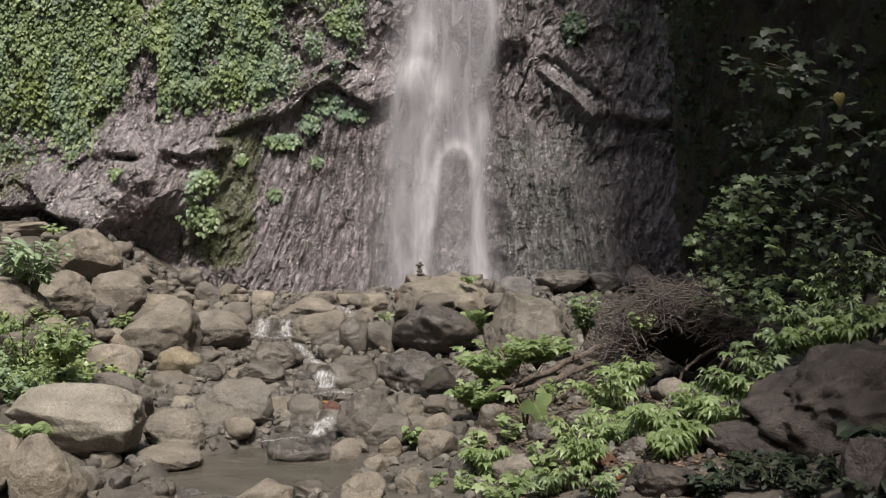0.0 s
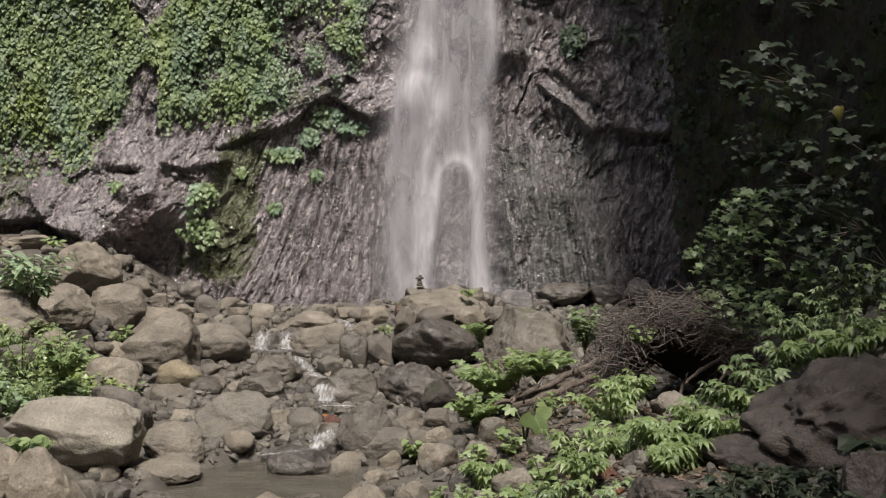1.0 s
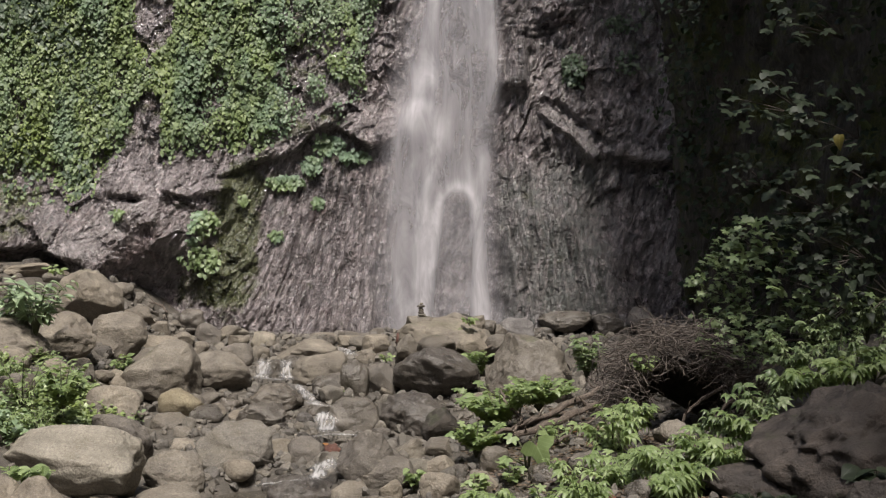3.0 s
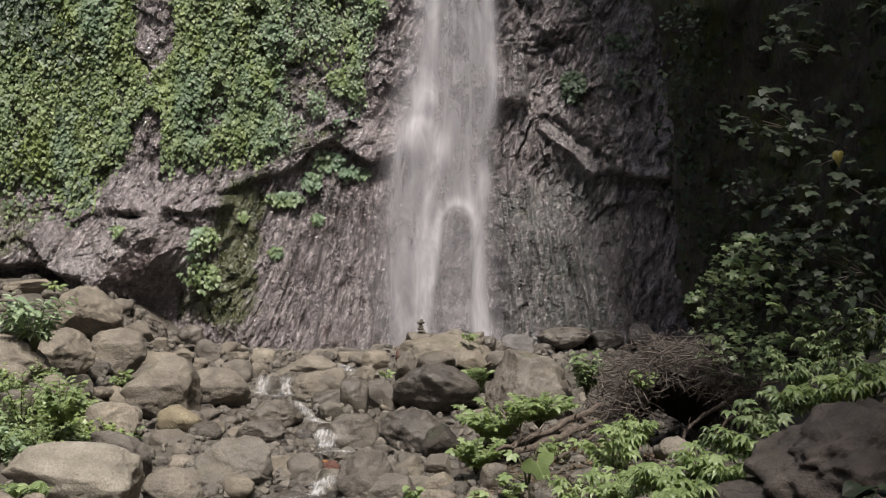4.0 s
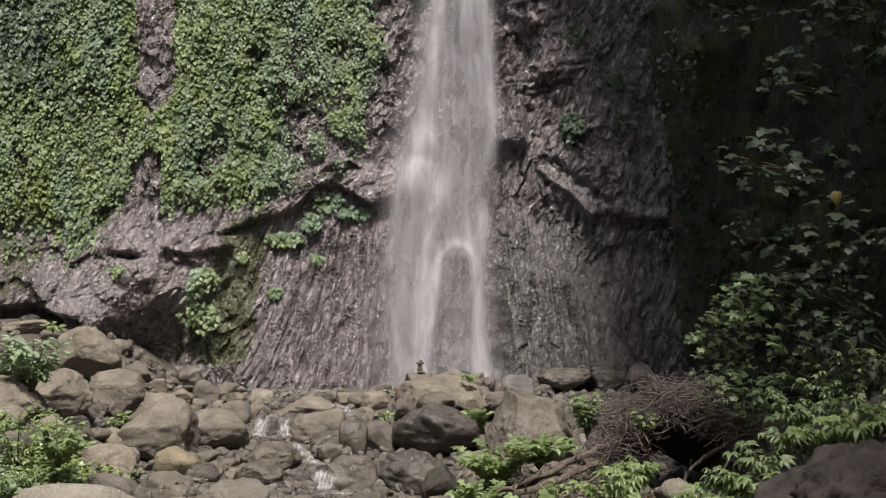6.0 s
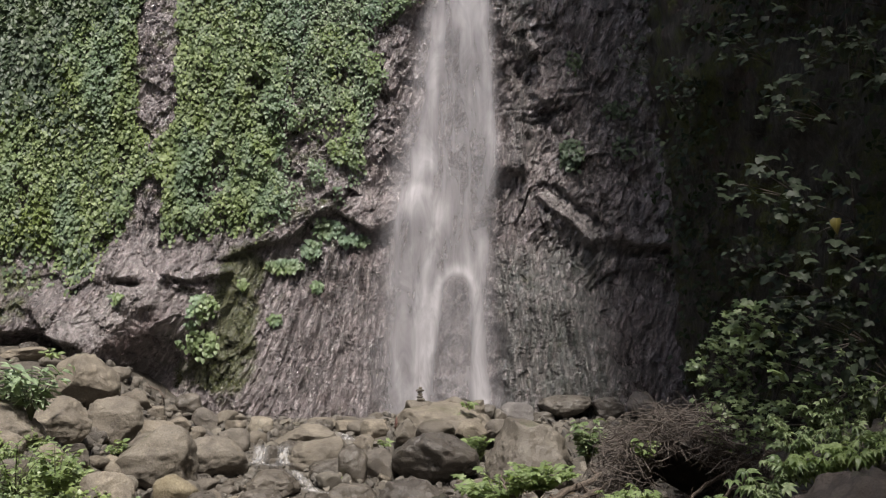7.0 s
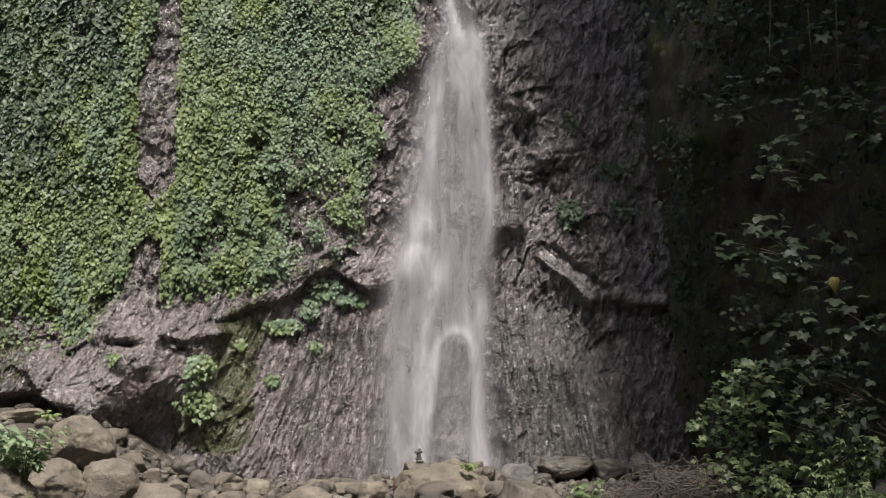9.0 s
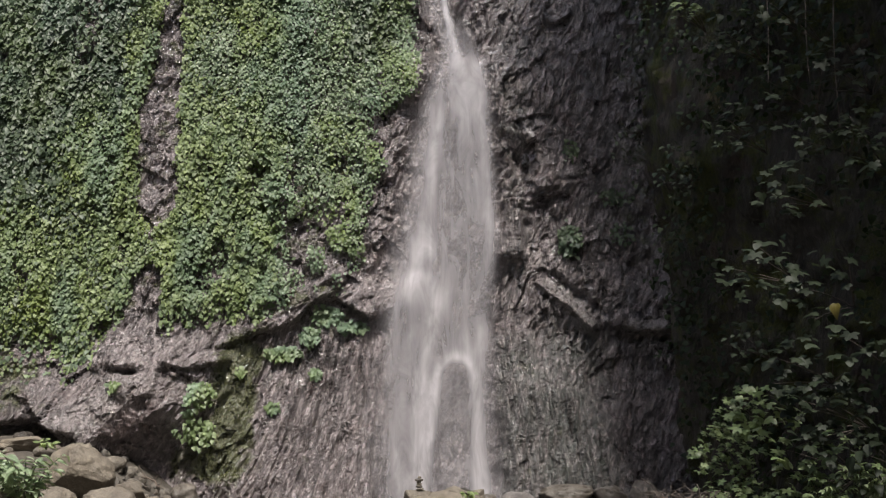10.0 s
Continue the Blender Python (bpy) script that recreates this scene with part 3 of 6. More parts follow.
# ---- the side wall of the gorge, its deep shade put into the rock colour ----
ss, sz = np.meshgrid(np.arange(0, 1.0001, 0.006), np.arange(-0.5, 15.0, 0.08))
wall_x = along(ss, (0, 5.2), (0.12, 4.05), (0.2, 4.15), (0.35, 5.2), (0.5, 6.2), (0.75, 7.2), (1, 7.6))
wall_y = along(ss, (0, 21.2), (0.12, 17.6), (0.2, 16.2), (0.35, 13.4), (0.5, 10.5), (0.75, 3.0), (1, -9.0))
bulge = 0.45 * fbm(wall_y * 0.5, sz * 0.4, wall_x * 0.3, 4, 61) + 0.16 * facets(wall_y * 1.6 + sz, sz * 1.4 - wall_y * 0.4, 62) + 0.05 * ridged(wall_y * 3, sz * 2.4, wall_x, 3, 63)
lean = 0.085 * np.maximum(sz - 2.5, 0) - 0.5 * step(2.6, 1.0, sz) * bell(ss, 0.13, 0.05)
wall_x2, wall_y2 = wall_x - bulge - lean * 0.85, wall_y - 0.4 * bulge - lean * 0.35
top = np.array([0.8, 3.0, 9.0, 30.0])[:, None]
wall_x2, wall_y2 = np.r_[wall_x2, wall_x2[-1:] + top], np.r_[wall_y2, np.repeat(wall_y2[-1:], 4, 0)]
sz, wall_x, wall_y = np.r_[sz, sz[-1:] + 0.3 * np.sqrt(top)], np.r_[wall_x, np.repeat(wall_x[-1:], 4, 0)], np.r_[wall_y, np.repeat(wall_y[-1:], 4, 0)]
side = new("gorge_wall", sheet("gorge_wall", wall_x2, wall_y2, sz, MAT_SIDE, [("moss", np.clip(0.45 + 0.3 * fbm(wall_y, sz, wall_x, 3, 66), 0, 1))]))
tagged(side, "mossy rock wall of the gorge, darkened for shade", "cliff", kind="structure")


# ---- unseen slopes, added at the other side and behind to cut sky light ----
ss, sz = np.meshgrid(np.linspace(0, 1, 90), np.arange(-1.0, 17.0, 0.5))
slope_x = along(ss, (0, -10.9), (0.18, -13.5), (0.4, -14.5), (0.6, -10.0), (0.8, 0.0), (1, 8.4)) + 0.9 * fbm(ss * 14, sz * 0.3, 0 * ss, 3, 68)
slope_y = along(ss, (0, 20.4), (0.18, 13.0), (0.4, -4.0), (0.6, -13.0), (0.8, -16.0), (1, -9.5)) + 0.9 * fbm(ss * 14, sz * 0.3, 0 * ss + 7, 3, 69)
out = np.maximum(sz - 1, 0) * 0.22
slope = new("sky_blocking_slope", sheet("sky_blocking_slope", slope_x - out * step(0.55, 0.3, ss), slope_y - out * step(0.45, 0.65, ss), sz, MAT_SIDE, [("moss", np.ones_like(ss))]))
tagged(slope, "unseen steep mossy slope added to block sky light", "slope", kind="structure")


# ---- water ----
def stream(x, z, path, width):
    """A vertical stream of white water: how much of it there is at x, z."""
    mid = np.interp(-z, [-p[1] for p in path], [p[0] for p in path])
    amp = np.interp(-z, [-p[1] for p in path], [p[2] for p in path], left=0, right=path[-1][2])
    return amp * np.exp(-(((x - mid) / width) ** 2))


def fall_density(x, z):
    x = x + 0.05 * fbm(x * 2.2, z * 0.7, 0 * x, 3, 78)
    off = (x - fall_mid(z)) / fall_half(z)
    d = 0.34 * (1 - step(0.5, 1.12, np.abs(off + 0.06 * vnoise(x * 3, z * 0.8, 0 * x, 71)))) * step(11.0, 9.6, z)
    d = d + stream(x, z, [(0.75, 9.9, 0.0), (0.78, 9.5, 0.3), (0.85, 7.0, 0.22), (0.98, 6.4, 0.45), (0.85, 5.6, 0.35), (0.72, 5.0, 0.15), (0.7, 1, 0.1)], 0.13)
    d = d + stream(x, z, [(0.0, 9.2, 0.0), (-0.1, 8.4, 0.35), (-0.3, 7.0, 0.25), (-0.42, 5.9, 0.4), (-0.46, 5.5, 0.1), (-0.46, 5.0, 0.0)], 0.12)
    d = d + stream(x, z, [(0.5, 10.0, 0.0), (0.45, 9.6, 0.5), (0.42, 8.8, 0.4), (0.4, 8, 0.1), (0.4, 7, 0.0)], 0.22)
    d = d + stream(x, z, [(-0.08, 5.15, 0.0), (-0.12, 4.9, 0.32), (-0.22, 4.3, 0.36), (-0.40, 3.6, 0.3), (-0.46, 2.5, 0.26), (-0.5, 1, 0.34)], 0.10)
    d = d + stream(x, z, [(-0.82, 5.1, 0.0), (-0.88, 4.8, 0.26), (-0.93, 3.8, 0.14), (-0.9, 2.6, 0.2), (-0.85, 1, 0.1)], 0.10)
    # finer strands
    rs = random.Random(6)
    for k in range(16):
        z0, u = rs.uniform(2.5, 9.0), rs.uniform(-0.85, 0.85)
        x0 = float(fall_mid(z0) + u * fall_half(z0))
        x1, z1, amp = x0 + u * 0.12 + rs.uniform(-0.08, 0.08), z0 - rs.uniform(1.2, 3.5), rs.uniform(0.10, 0.24)
        d = d + stream(x, z, [(x0, z0, 0.0), (x0 * 0.8 + x1 * 0.2, z0 - 0.25, amp), (x1, z1, 0.0), (x1, -1, 0.0)], rs.uniform(0.035, 0.08))
    # water bursting over the knob and falling round it
    r = np.hypot((x + 0.46) / 0.38, (z - 5.0) / 0.55)
    hood = step(4.75, 5.1, z) * step(5.8, 5.45, z) * (0.30 * bell(r, 0.85, 0.28) + 0.16 * bell(r, 0.3, 0.5))
    d = d + hood + 0.16 * bell(x, -0.42, 0.2) * bell(z, 5.42, 0.14) + 0.2 * bell(x, 0.05, 0.12) * bell(z, 4.95, 0.3)
    # the arch that the water makes over the lower rock
    leg = 0.36 + 0.095 * np.maximum(3.45 - z, 0)
    inside = np.abs(x - 0.25 + 0.036 * (3.45 - z))
    top = np.hypot((x - 0.25) / 0.36, (z - 3.45) / 0.45)
    ring = np.where(z > 3.45, 1.15 * bell(top, 0.97, 0.26), bell(inside, leg, 0.125))
    d = d + (0.33 + 0.12 * fbm(x * 5, z * 0.8, 0 * x, 3, 79)) * ring
    hole = np.where(z > 3.45, 1 - step(0.7, 0.98, top), 1 - step(0.6, 0.95, inside / leg))
    # spray that drifts at the foot
    d = d + 0.20 * (1 - step(0.45, 1.3, np.abs(x + 0.15) / (1.15 + 0.12 * np.maximum(3.5 - z, 0)))) * step(5.5, 2.0, z)
    return np.clip(d * (1 - 0.45 * hole), 0, 0.98)


fx, fz = np.meshgrid(np.arange(-1.95, 1.76, 0.02), np.arange(0.9, 11.0, 0.03))
fy = 20.0 - 0.03 * (fz - 5) + 0.05 * fbm(fx * 1.5, fz * 0.4, 0 * fx, 3, 73) - 0.16 * bell(fx, -0.46, 0.55) * step(6.4, 4.6, fz) - 0.14 * bell(fx, 0.24, 0.6) * step(4.6, 2.6, fz)
fall = tagged(new("waterfall"), "silky white waterfall running down the dark cliff", "waterfall", kind="structure")
fall.location = (0, 20, 1)
sheet_front = sheet("water_sheet", fx, fy - 20, fz - 1, MAT_FALL, [("water", fall_density(fx, fz))])
part("water_sheet", sheet_front, fall)
fy2 = np.minimum(cliff_y(fx, fz) - 0.1, fy + 0.3)
part("water_film", sheet("water_film", fx, fy2 - 20, fz - 1, MAT_FALL, [("water", 0.55 * fall_density(fx + 0.03, fz))]), fall)

# the feeders at the top: a thin film, a bright thread in it, and a spout from the side
for name, most, pts in (("water_film", 0.42, [(-0.30, 13.6, 0.30), (-0.2, 11.6, 0.34), (0.0, 10.9, 0.30), (0.25, 10.1, 0.25), (0.42, 9.5, 0.2)]),
                        ("water_thread", 1.0, [(-0.05, 13.6, 0.07), (0.02, 11.6, 0.08), (0.10, 11.0, 0.10), (0.28, 10.2, 0.13), (0.45, 9.5, 0.18)]),
                        ("water_spout", 0.75, [(1.30, 10.18, 0.08), (1.0, 10.10, 0.12), (0.78, 9.9, 0.18), (0.64, 9.55, 0.22), (0.6, 9.0, 0.22)])):
    t = np.linspace(0, 1, 80)
    k = np.linspace(0, 1, len(pts))
    mx, mz, mw = (np.interp(t, k, [p[j] for p in pts]) for j in range(3))
    mx = mx + 0.03 * vnoise(t * 14, 0 * t, 0 * t, 76)
    v = np.linspace(-1, 1, 25)
    tip = 1.0 if name == "water_spout" else 0.0
    ax, az = mx[:, None] + mw[:, None] * v[None], mz[:, None] + 0 * v[None] + tip * mw[:, None] * v[None] * 0.7
    ay = np.minimum(cliff_y(ax, az), 20.7) - (0.16 if name == "water_film" else 0.3)
    amount = most * (1 - np.abs(v[None]) ** 1.4) * np.minimum(1, 8 * (1 - t))[:, None] * np.minimum(1, 8 * t)[:, None] * (0.75 + 0.35 * vnoise(ax * 11, az * 1.4, 0 * ax, 75))
    part(name, sheet(name, ax, ay - 20, az - 1, MAT_FALL, [("water", np.clip(amount, 0, 1))]), fall)

# murky pool
ux, uy = np.meshgrid(np.arange(-3.5, -0.4, 0.06), np.arange(7.8, 11.5, 0.06))
pool = new("pool_water", sheet("pool_water", ux, uy, 0.05 + 0.004 * vnoise(ux * 5, uy * 7, 0 * ux, 77), MAT_POOL))
tagged(pool, "shallow murky brown pool between the boulders", "water", kind="structure")


# ---- boulders ----
def ball(level):
    bm = bmesh.new()
    bmesh.ops.create_icosphere(bm, subdivisions=level, radius=1)
    v, f = np.array([p.co[:] for p in bm.verts]), [[q.index for q in t.verts] for t in bm.faces]
    bm.free()
    return v, f


BALLS = {k: ball(k) for k in (3, 4, 5)}


def rock_mesh(seed, w, d, h, mat, level=4, planes=6, rough=0.07, turn=0.0, cuts=(), tilt=0.0):
    """A worn boulder: a rounded block shaved by planes, with lumps, cracks and small dents; w by d by h, its foot at z = 0."""
    rng = np.random.default_rng(seed)
    v, f = BALLS[level]
    k = rng.uniform(2.1, 2.8)
    v = v / ((np.abs(v) ** k).sum(1) ** (1 / k))[:, None]
    faces = [(rng.normal(size=3), rng.uniform(0.56, 0.84)) for _ in range(planes)] + [(np.array(c[:3]), c[3]) for c in cuts]
    for way, share in faces:
        way = way / np.linalg.norm(way)
        far = v @ way
        over = far - share * far.max()
        v = v - np.outer(0.5 * (over + np.sqrt(over * over + 0.0007)) * 0.95, way)
    o = rng.uniform(0, 50, 3)
    p = v + o
    n = v / np.linalg.norm(v, axis=1)[:, None]
    crag = (0.1 if mat in (MAT_MOSSY, MAT_SHADED_BROWN) else 0.07 if mat is MAT_WET else 0.0 if mat is MAT_TAN else 0.04) * ridged(p[:, 0] * 3.5, p[:, 1] * 3.5, p[:, 2] * 3.5, 6, seed + 3)
    lump = rough * 1.3 * fbm(p[:, 0] * 1.1, p[:, 1] * 1.1, p[:, 2] * 1.1, 2, seed)
    chip = rough * 0.7 * ridged(p[:, 0] * 2.2, p[:, 1] * 2.2, p[:, 2] * 2.2, 4, seed + 5)
    grit = rough * 0.45 * fbm(p[:, 0] * 9, p[:, 1] * 9, p[:, 2] * 9, 3, seed + 9)
    v = v + n * (lump + chip + grit + crag)[:, None]
    c, q = math.cos(radians(tilt)), math.sin(radians(tilt))
    v = v @ np.array([[c, 0, q], [0, 1, 0], [-q, 0, c]])
    c, q = math.cos(radians(turn)), math.sin(radians(turn))
    v = v @ np.array([[c, q, 0], [-q, c, 0], [0, 0, 1]])
    lo, hi = v.min(0), v.max(0)
    v = (v - (lo + hi) / 2) / (hi - lo) * (w, d, h) + (0, 0, h / 2)
    return solid("boulder", v, f, mat)


def boulder(x, y, z, w, d, h, turn, seed, mat, label="", planes=9, rough=0.10, name="boulder", level=None, cuts=(), tilt=0.0):
    me = rock_mesh(seed, w, d, h, mat, level or (5 if w * 18 / y > 0.9 else 4), 4 if mat is MAT_TAN or cuts else planes, rough, turn, cuts, tilt)
    ob = new(name, me)
    ob.location = (x, y, z)
    plain = {MAT_WET: "dark wet river boulder", MAT_STONE: "weathered grey river boulder", MAT_MOSSY: "dark boulder covered in moss", MAT_PALE: "pale lichened rock at the foot of the cliff", MAT_TAN: "smooth tan river boulder"}
    return tagged(ob, label or plain.get(mat, "weathered boulder in the stream bed"), "boulder", "boulders of the stream bed")


MAT_SLAB = stone_material("grey_slab_stone", GREY, mossy=0.25, gloss=(0.3, 0.6))
boulder(-3.65, 10.36, 0.02, 1.32, 1.01, 0.88, 0, 3, MAT_TAN, "big pale smooth boulder with a worn flat top", cuts=[(0.15, -0.5, 0.85, 0.8), (0.75, -0.2, 0.6, 0.84), (0.45, -0.25, -0.85, 0.7), (-0.6, -0.1, -0.8, 0.8), (-0.8, -0.2, 0.55, 0.86), (0, -0.8, -0.6, 0.75)])
boulder(-3.63, 11.76, 0.13, 0.67, 0.52, 0.68, -6, 4, MAT_STONE)
boulder(-3.83, 8.66, 0.04, 0.60, 0.53, 0.76, 0, 5, MAT_STONE, cuts=[(0.5, -0.3, 0.8, 0.8)])
boulder(-3.29, 8.63, 0.00, 0.63, 0.55, 0.76, 0, 6, MAT_MOSSTAN, cuts=[(0.75, -0.2, 0.65, 0.62), (-0.5, -0.5, 0.7, 0.85)])
boulder(-2.81, 10.44, -0.04, 0.77, 0.67, 0.31, 0, 7, MAT_STONE, "flat grey slab at the edge of the pool", cuts=[(0, -0.4, 0.9, 0.7), (0.7, -0.2, 0.7, 0.75)])
boulder(-2.85, 11.05, -0.01, 0.67, 0.59, 0.53, 0, 8, MAT_STONE, cuts=[(0.6, -0.2, 0.75, 0.72), (0, -0.9, 0.2, 0.8)])
boulder(-2.34, 11.77, 0.07, 0.90, 0.70, 0.65, 0, 9, MAT_TAN, "rounded tan boulder above the pool", cuts=[(0.1, -0.5, 0.85, 0.85), (0.4, -0.5, -0.75, 0.78), (0.85, -0.4, 0.1, 0.88)])
boulder(-5.41, 15.88, 1.37, 1.04, 0.81, 1.00, 0, 10, MAT_MOSSTAN, "large brown pitted boulder on the bank", cuts=[(0.75, -0.1, 0.65, 0.68), (0.1, -0.6, -0.75, 0.7), (-0.5, -0.3, 0.8, 0.85), (0.5, -0.8, 0.1, 0.8)])
boulder(-5.08, 14.00, 1.08, 0.86, 0.68, 0.75, 0, 11, MAT_STONE, cuts=[(0.7, -0.3, 0.65, 0.72), (-0.4, -0.5, 0.75, 0.8)])
boulder(-5.40, 12.99, 1.16, 0.95, 0.74, 0.67, 0, 12, MAT_STONE, cuts=[(0.3, -0.4, 0.85, 0.7)])
boulder(-4.75, 15.33, 0.89, 0.82, 0.65, 0.87, 0, 13, MAT_STONE, cuts=[(0.2, -0.5, 0.85, 0.85), (0.7, -0.3, -0.6, 0.75), (-0.8, -0.3, -0.5, 0.7)])
boulder(-3.97, 14.42, 0.36, 1.16, 0.91, 1.06, 0, 14, MAT_MOSSTAN, "large grey brown boulder with a mossy flank", cuts=[(-0.65, -0.2, 0.7, 0.68), (0.75, -0.4, 0.5, 0.78), (0.5, -0.8, -0.2, 0.76), (0.1, -0.6, 0.8, 0.82)])
boulder(-3.44, 13.71, 0.35, 0.59, 0.46, 0.49, -7, 15, MAT_OCHRE, "small ochre angular block")
boulder(-3.30, 15.30, 0.45, 0.99, 0.77, 0.73, 0, 16, MAT_STONE, cuts=[(0.5, -0.2, 0.85, 0.78), (-0.4, -0.5, 0.75, 0.82), (0.3, -0.6, -0.75, 0.66)])
boulder(-4.56, 16.62, 0.79, 0.74, 0.58, 0.51, -22, 17, MAT_STONE)
boulder(-4.72, 11.31, 0.83, 0.56, 0.44, 0.47, -11, 18, MAT_STONE)
boulder(-4.09, 12.93, 0.38, 0.69, 0.54, 0.60, 8, 19, MAT_STONE)
boulder(-4.73, 19.42, 1.03, 0.65, 0.52, 0.55, 9, 20, MAT_WET)
boulder(-4.28, 18.96, 0.86, 0.49, 0.39, 0.49, -2, 21, MAT_STONE)
boulder(-3.38, 16.87, 0.68, 0.58, 0.46, 0.48, -8, 22, MAT_STONE)
boulder(-3.25, 18.68, 0.82, 0.48, 0.38, 0.39, 24, 23, MAT_TAN)
boulder(-2.27, 17.19, 0.66, 1.14, 0.89, 0.53, 0, 24, MAT_STONE, cuts=[(0.3, -0.4, 0.85, 0.72)])
boulder(-1.88, 15.81, 0.52, 0.88, 0.69, 0.61, 0, 25, MAT_STONE, cuts=[(-0.35, -0.3, 0.9, 0.72), (0.3, -0.5, -0.8, 0.75)])
boulder(-2.29, 14.21, 0.33, 0.76, 0.60, 0.51, 0, 26, MAT_WET, "dark wet boulder beside the little cascade", cuts=[(0.3, -0.4, 0.85, 0.8), (0.7, -0.3, -0.6, 0.7), (-0.7, -0.2, 0.65, 0.8)])
boulder(-1.64, 14.91, 0.50, 0.50, 0.40, 0.40, -12, 27, MAT_WET)
boulder(-2.60, 16.03, 0.59, 0.27, 0.21, 0.39, -24, 28, MAT_WET)
boulder(-2.56, 13.68, 0.27, 0.53, 0.42, 0.32, 16, 29, MAT_STONE)
boulder(-2.36, 13.57, 0.21, 0.71, 0.55, 0.46, -9, 30, MAT_WET)
boulder(-1.14, 13.32, 0.22, 0.66, 0.52, 0.56, 0, 31, MAT_WET, cuts=[(0.4, -0.8, 0.3, 0.75), (-0.4, -0.7, 0.5, 0.8)])
boulder(-0.39, 13.25, 0.19, 0.89, 0.70, 0.64, 0, 32, MAT_WET, "dark wet angular boulder in the stream bed", cuts=[(0.05, -0.2, 1, 0.75), (-0.7, -0.6, -0.2, 0.75)])
boulder(-0.03, 12.75, 0.21, 0.51, 0.40, 0.51, 0, 33, MAT_MOSSY, cuts=[(-0.6, -0.3, 0.7, 0.65)])
boulder(-0.11, 14.91, 0.41, 1.25, 0.97, 0.86, 0, 34, MAT_WET, "large dark overhanging boulder below the mound", cuts=[(0.45, -0.2, 0.85, 0.62), (0.3, -0.6, -0.75, 0.68), (-0.5, -0.8, -0.3, 0.72), (-0.6, -0.2, 0.75, 0.85)])
boulder(-0.90, 15.06, 0.48, 0.55, 0.43, 0.55, -7, 35, MAT_STONE)
boulder(-1.28, 14.86, 0.48, 0.43, 0.34, 0.62, 15, 36, MAT_WET)
boulder(-1.13, 17.53, 0.81, 0.51, 0.41, 0.44, 21, 37, MAT_STONE)
boulder(-0.82, 11.03, 0.04, 0.65, 0.51, 0.69, 0, 38, MAT_MOSSTAN, "tan boulder with yellowish moss in the stream bed", cuts=[(-0.6, -0.3, 0.7, 0.6), (0.75, -0.4, -0.4, 0.74), (0.3, -0.7, 0.6, 0.85)])
boulder(-1.50, 10.85, -0.14, 0.70, 0.58, 0.44, 0, 39, MAT_WET, "wet grey boulder standing in the pool", cuts=[(0.5, -0.3, 0.8, 0.72), (-0.6, -0.5, 0.6, 0.8)])
boulder(-1.01, 10.77, -0.17, 0.46, 0.41, 0.44, 13, 40, MAT_STONE)
boulder(-0.64, 9.88, 0.03, 0.26, 0.23, 0.26, -4, 41, MAT_STONE)
boulder(-0.54, 10.53, 0.03, 0.25, 0.22, 0.29, 17, 42, MAT_STONE)
boulder(-0.59, 10.90, 0.01, 0.61, 0.48, 0.47, 0, 43, MAT_STONE, cuts=[(-0.5, -0.4, 0.75, 0.7), (0.2, -0.6, -0.7, 0.7)])
boulder(-0.05, 10.31, 0.07, 0.41, 0.37, 0.39, 7, 44, MAT_STONE)
boulder(-0.04, 11.35, 0.09, 0.41, 0.32, 0.33, -10, 45, MAT_STONE)
boulder(-0.70, 8.91, 0.02, 0.42, 0.37, 0.35, -14, 46, MAT_STONE)
boulder(-1.53, 8.81, -0.00, 0.52, 0.46, 0.34, -10, 47, MAT_STONE)
boulder(-1.56, 12.00, 0.11, 0.48, 0.38, 0.39, 5, 48, MAT_STONE)
boulder(-1.31, 12.21, 0.12, 0.26, 0.20, 0.26, -8, 49, MAT_RED, "small dark red stone in water")
boulder(-3.11, 9.12, 0.07, 0.27, 0.24, 0.31, -20, 50, MAT_STONE)
boulder(-2.87, 9.16, 0.06, 0.22, 0.19, 0.25, 10, 51, MAT_WET)
boulder(-2.55, 9.16, 0.00, 0.27, 0.24, 0.25, -6, 52, MAT_WET)
mound = boulder(0.07, 16.83, 0.68, 1.70, 1.32, 0.90, 0, 53, MAT_MOSSTAN, "broad mossy boulder that carries the stone stack", rough=0.13, cuts=[(0.1, -0.3, 0.95, 0.7), (0.7, -0.3, 0.65, 0.7), (-0.1, -0.9, 0.4, 0.7), (-0.8, -0.5, 0.2, 0.85)])
boulder(-0.63, 17.44, 0.95, 0.37, 0.29, 0.37, -7, 54, MAT_RED, "small rusty stone beside the mound")
boulder(0.44, 19.60, 1.05, 0.79, 0.73, 0.42, 11, 55, MAT_MOSSY)
boulder(1.17, 14.45, 0.40, 1.22, 0.75, 1.10, 6, 56, MAT_SLAB, "big tilted grey slab with a mossy flank", cuts=[(-0.9, -0.25, 0.4, 0.62), (0.08, -0.1, 1, 0.8), (0.2, -0.85, 0.45, 0.72), (0.85, -0.3, 0.3, 0.8)])
boulder(1.32, 19.28, 0.87, 0.67, 0.53, 0.56, -6, 57, MAT_PALE, "pale lichened stone beside the mound")
boulder(2.25, 19.60, 1.06, 1.02, 0.84, 0.47, 23, 58, MAT_WET)
boulder(3.75, 19.60, 1.01, 0.66, 0.55, 0.59, 7, 59, MAT_PALE)
boulder(3.55, 8.85, 0.40, 1.95, 1.25, 1.12, 0, 60, MAT_SHADED_BROWN, "large lumpy brown rock on the bank, darkened for shade", rough=0.2, cuts=[(-0.62, -0.2, 0.75, 0.46), (0, -0.75, 0.6, 0.74), (-0.1, -0.2, 0.95, 0.85), (-0.7, -0.7, 0, 0.85)])
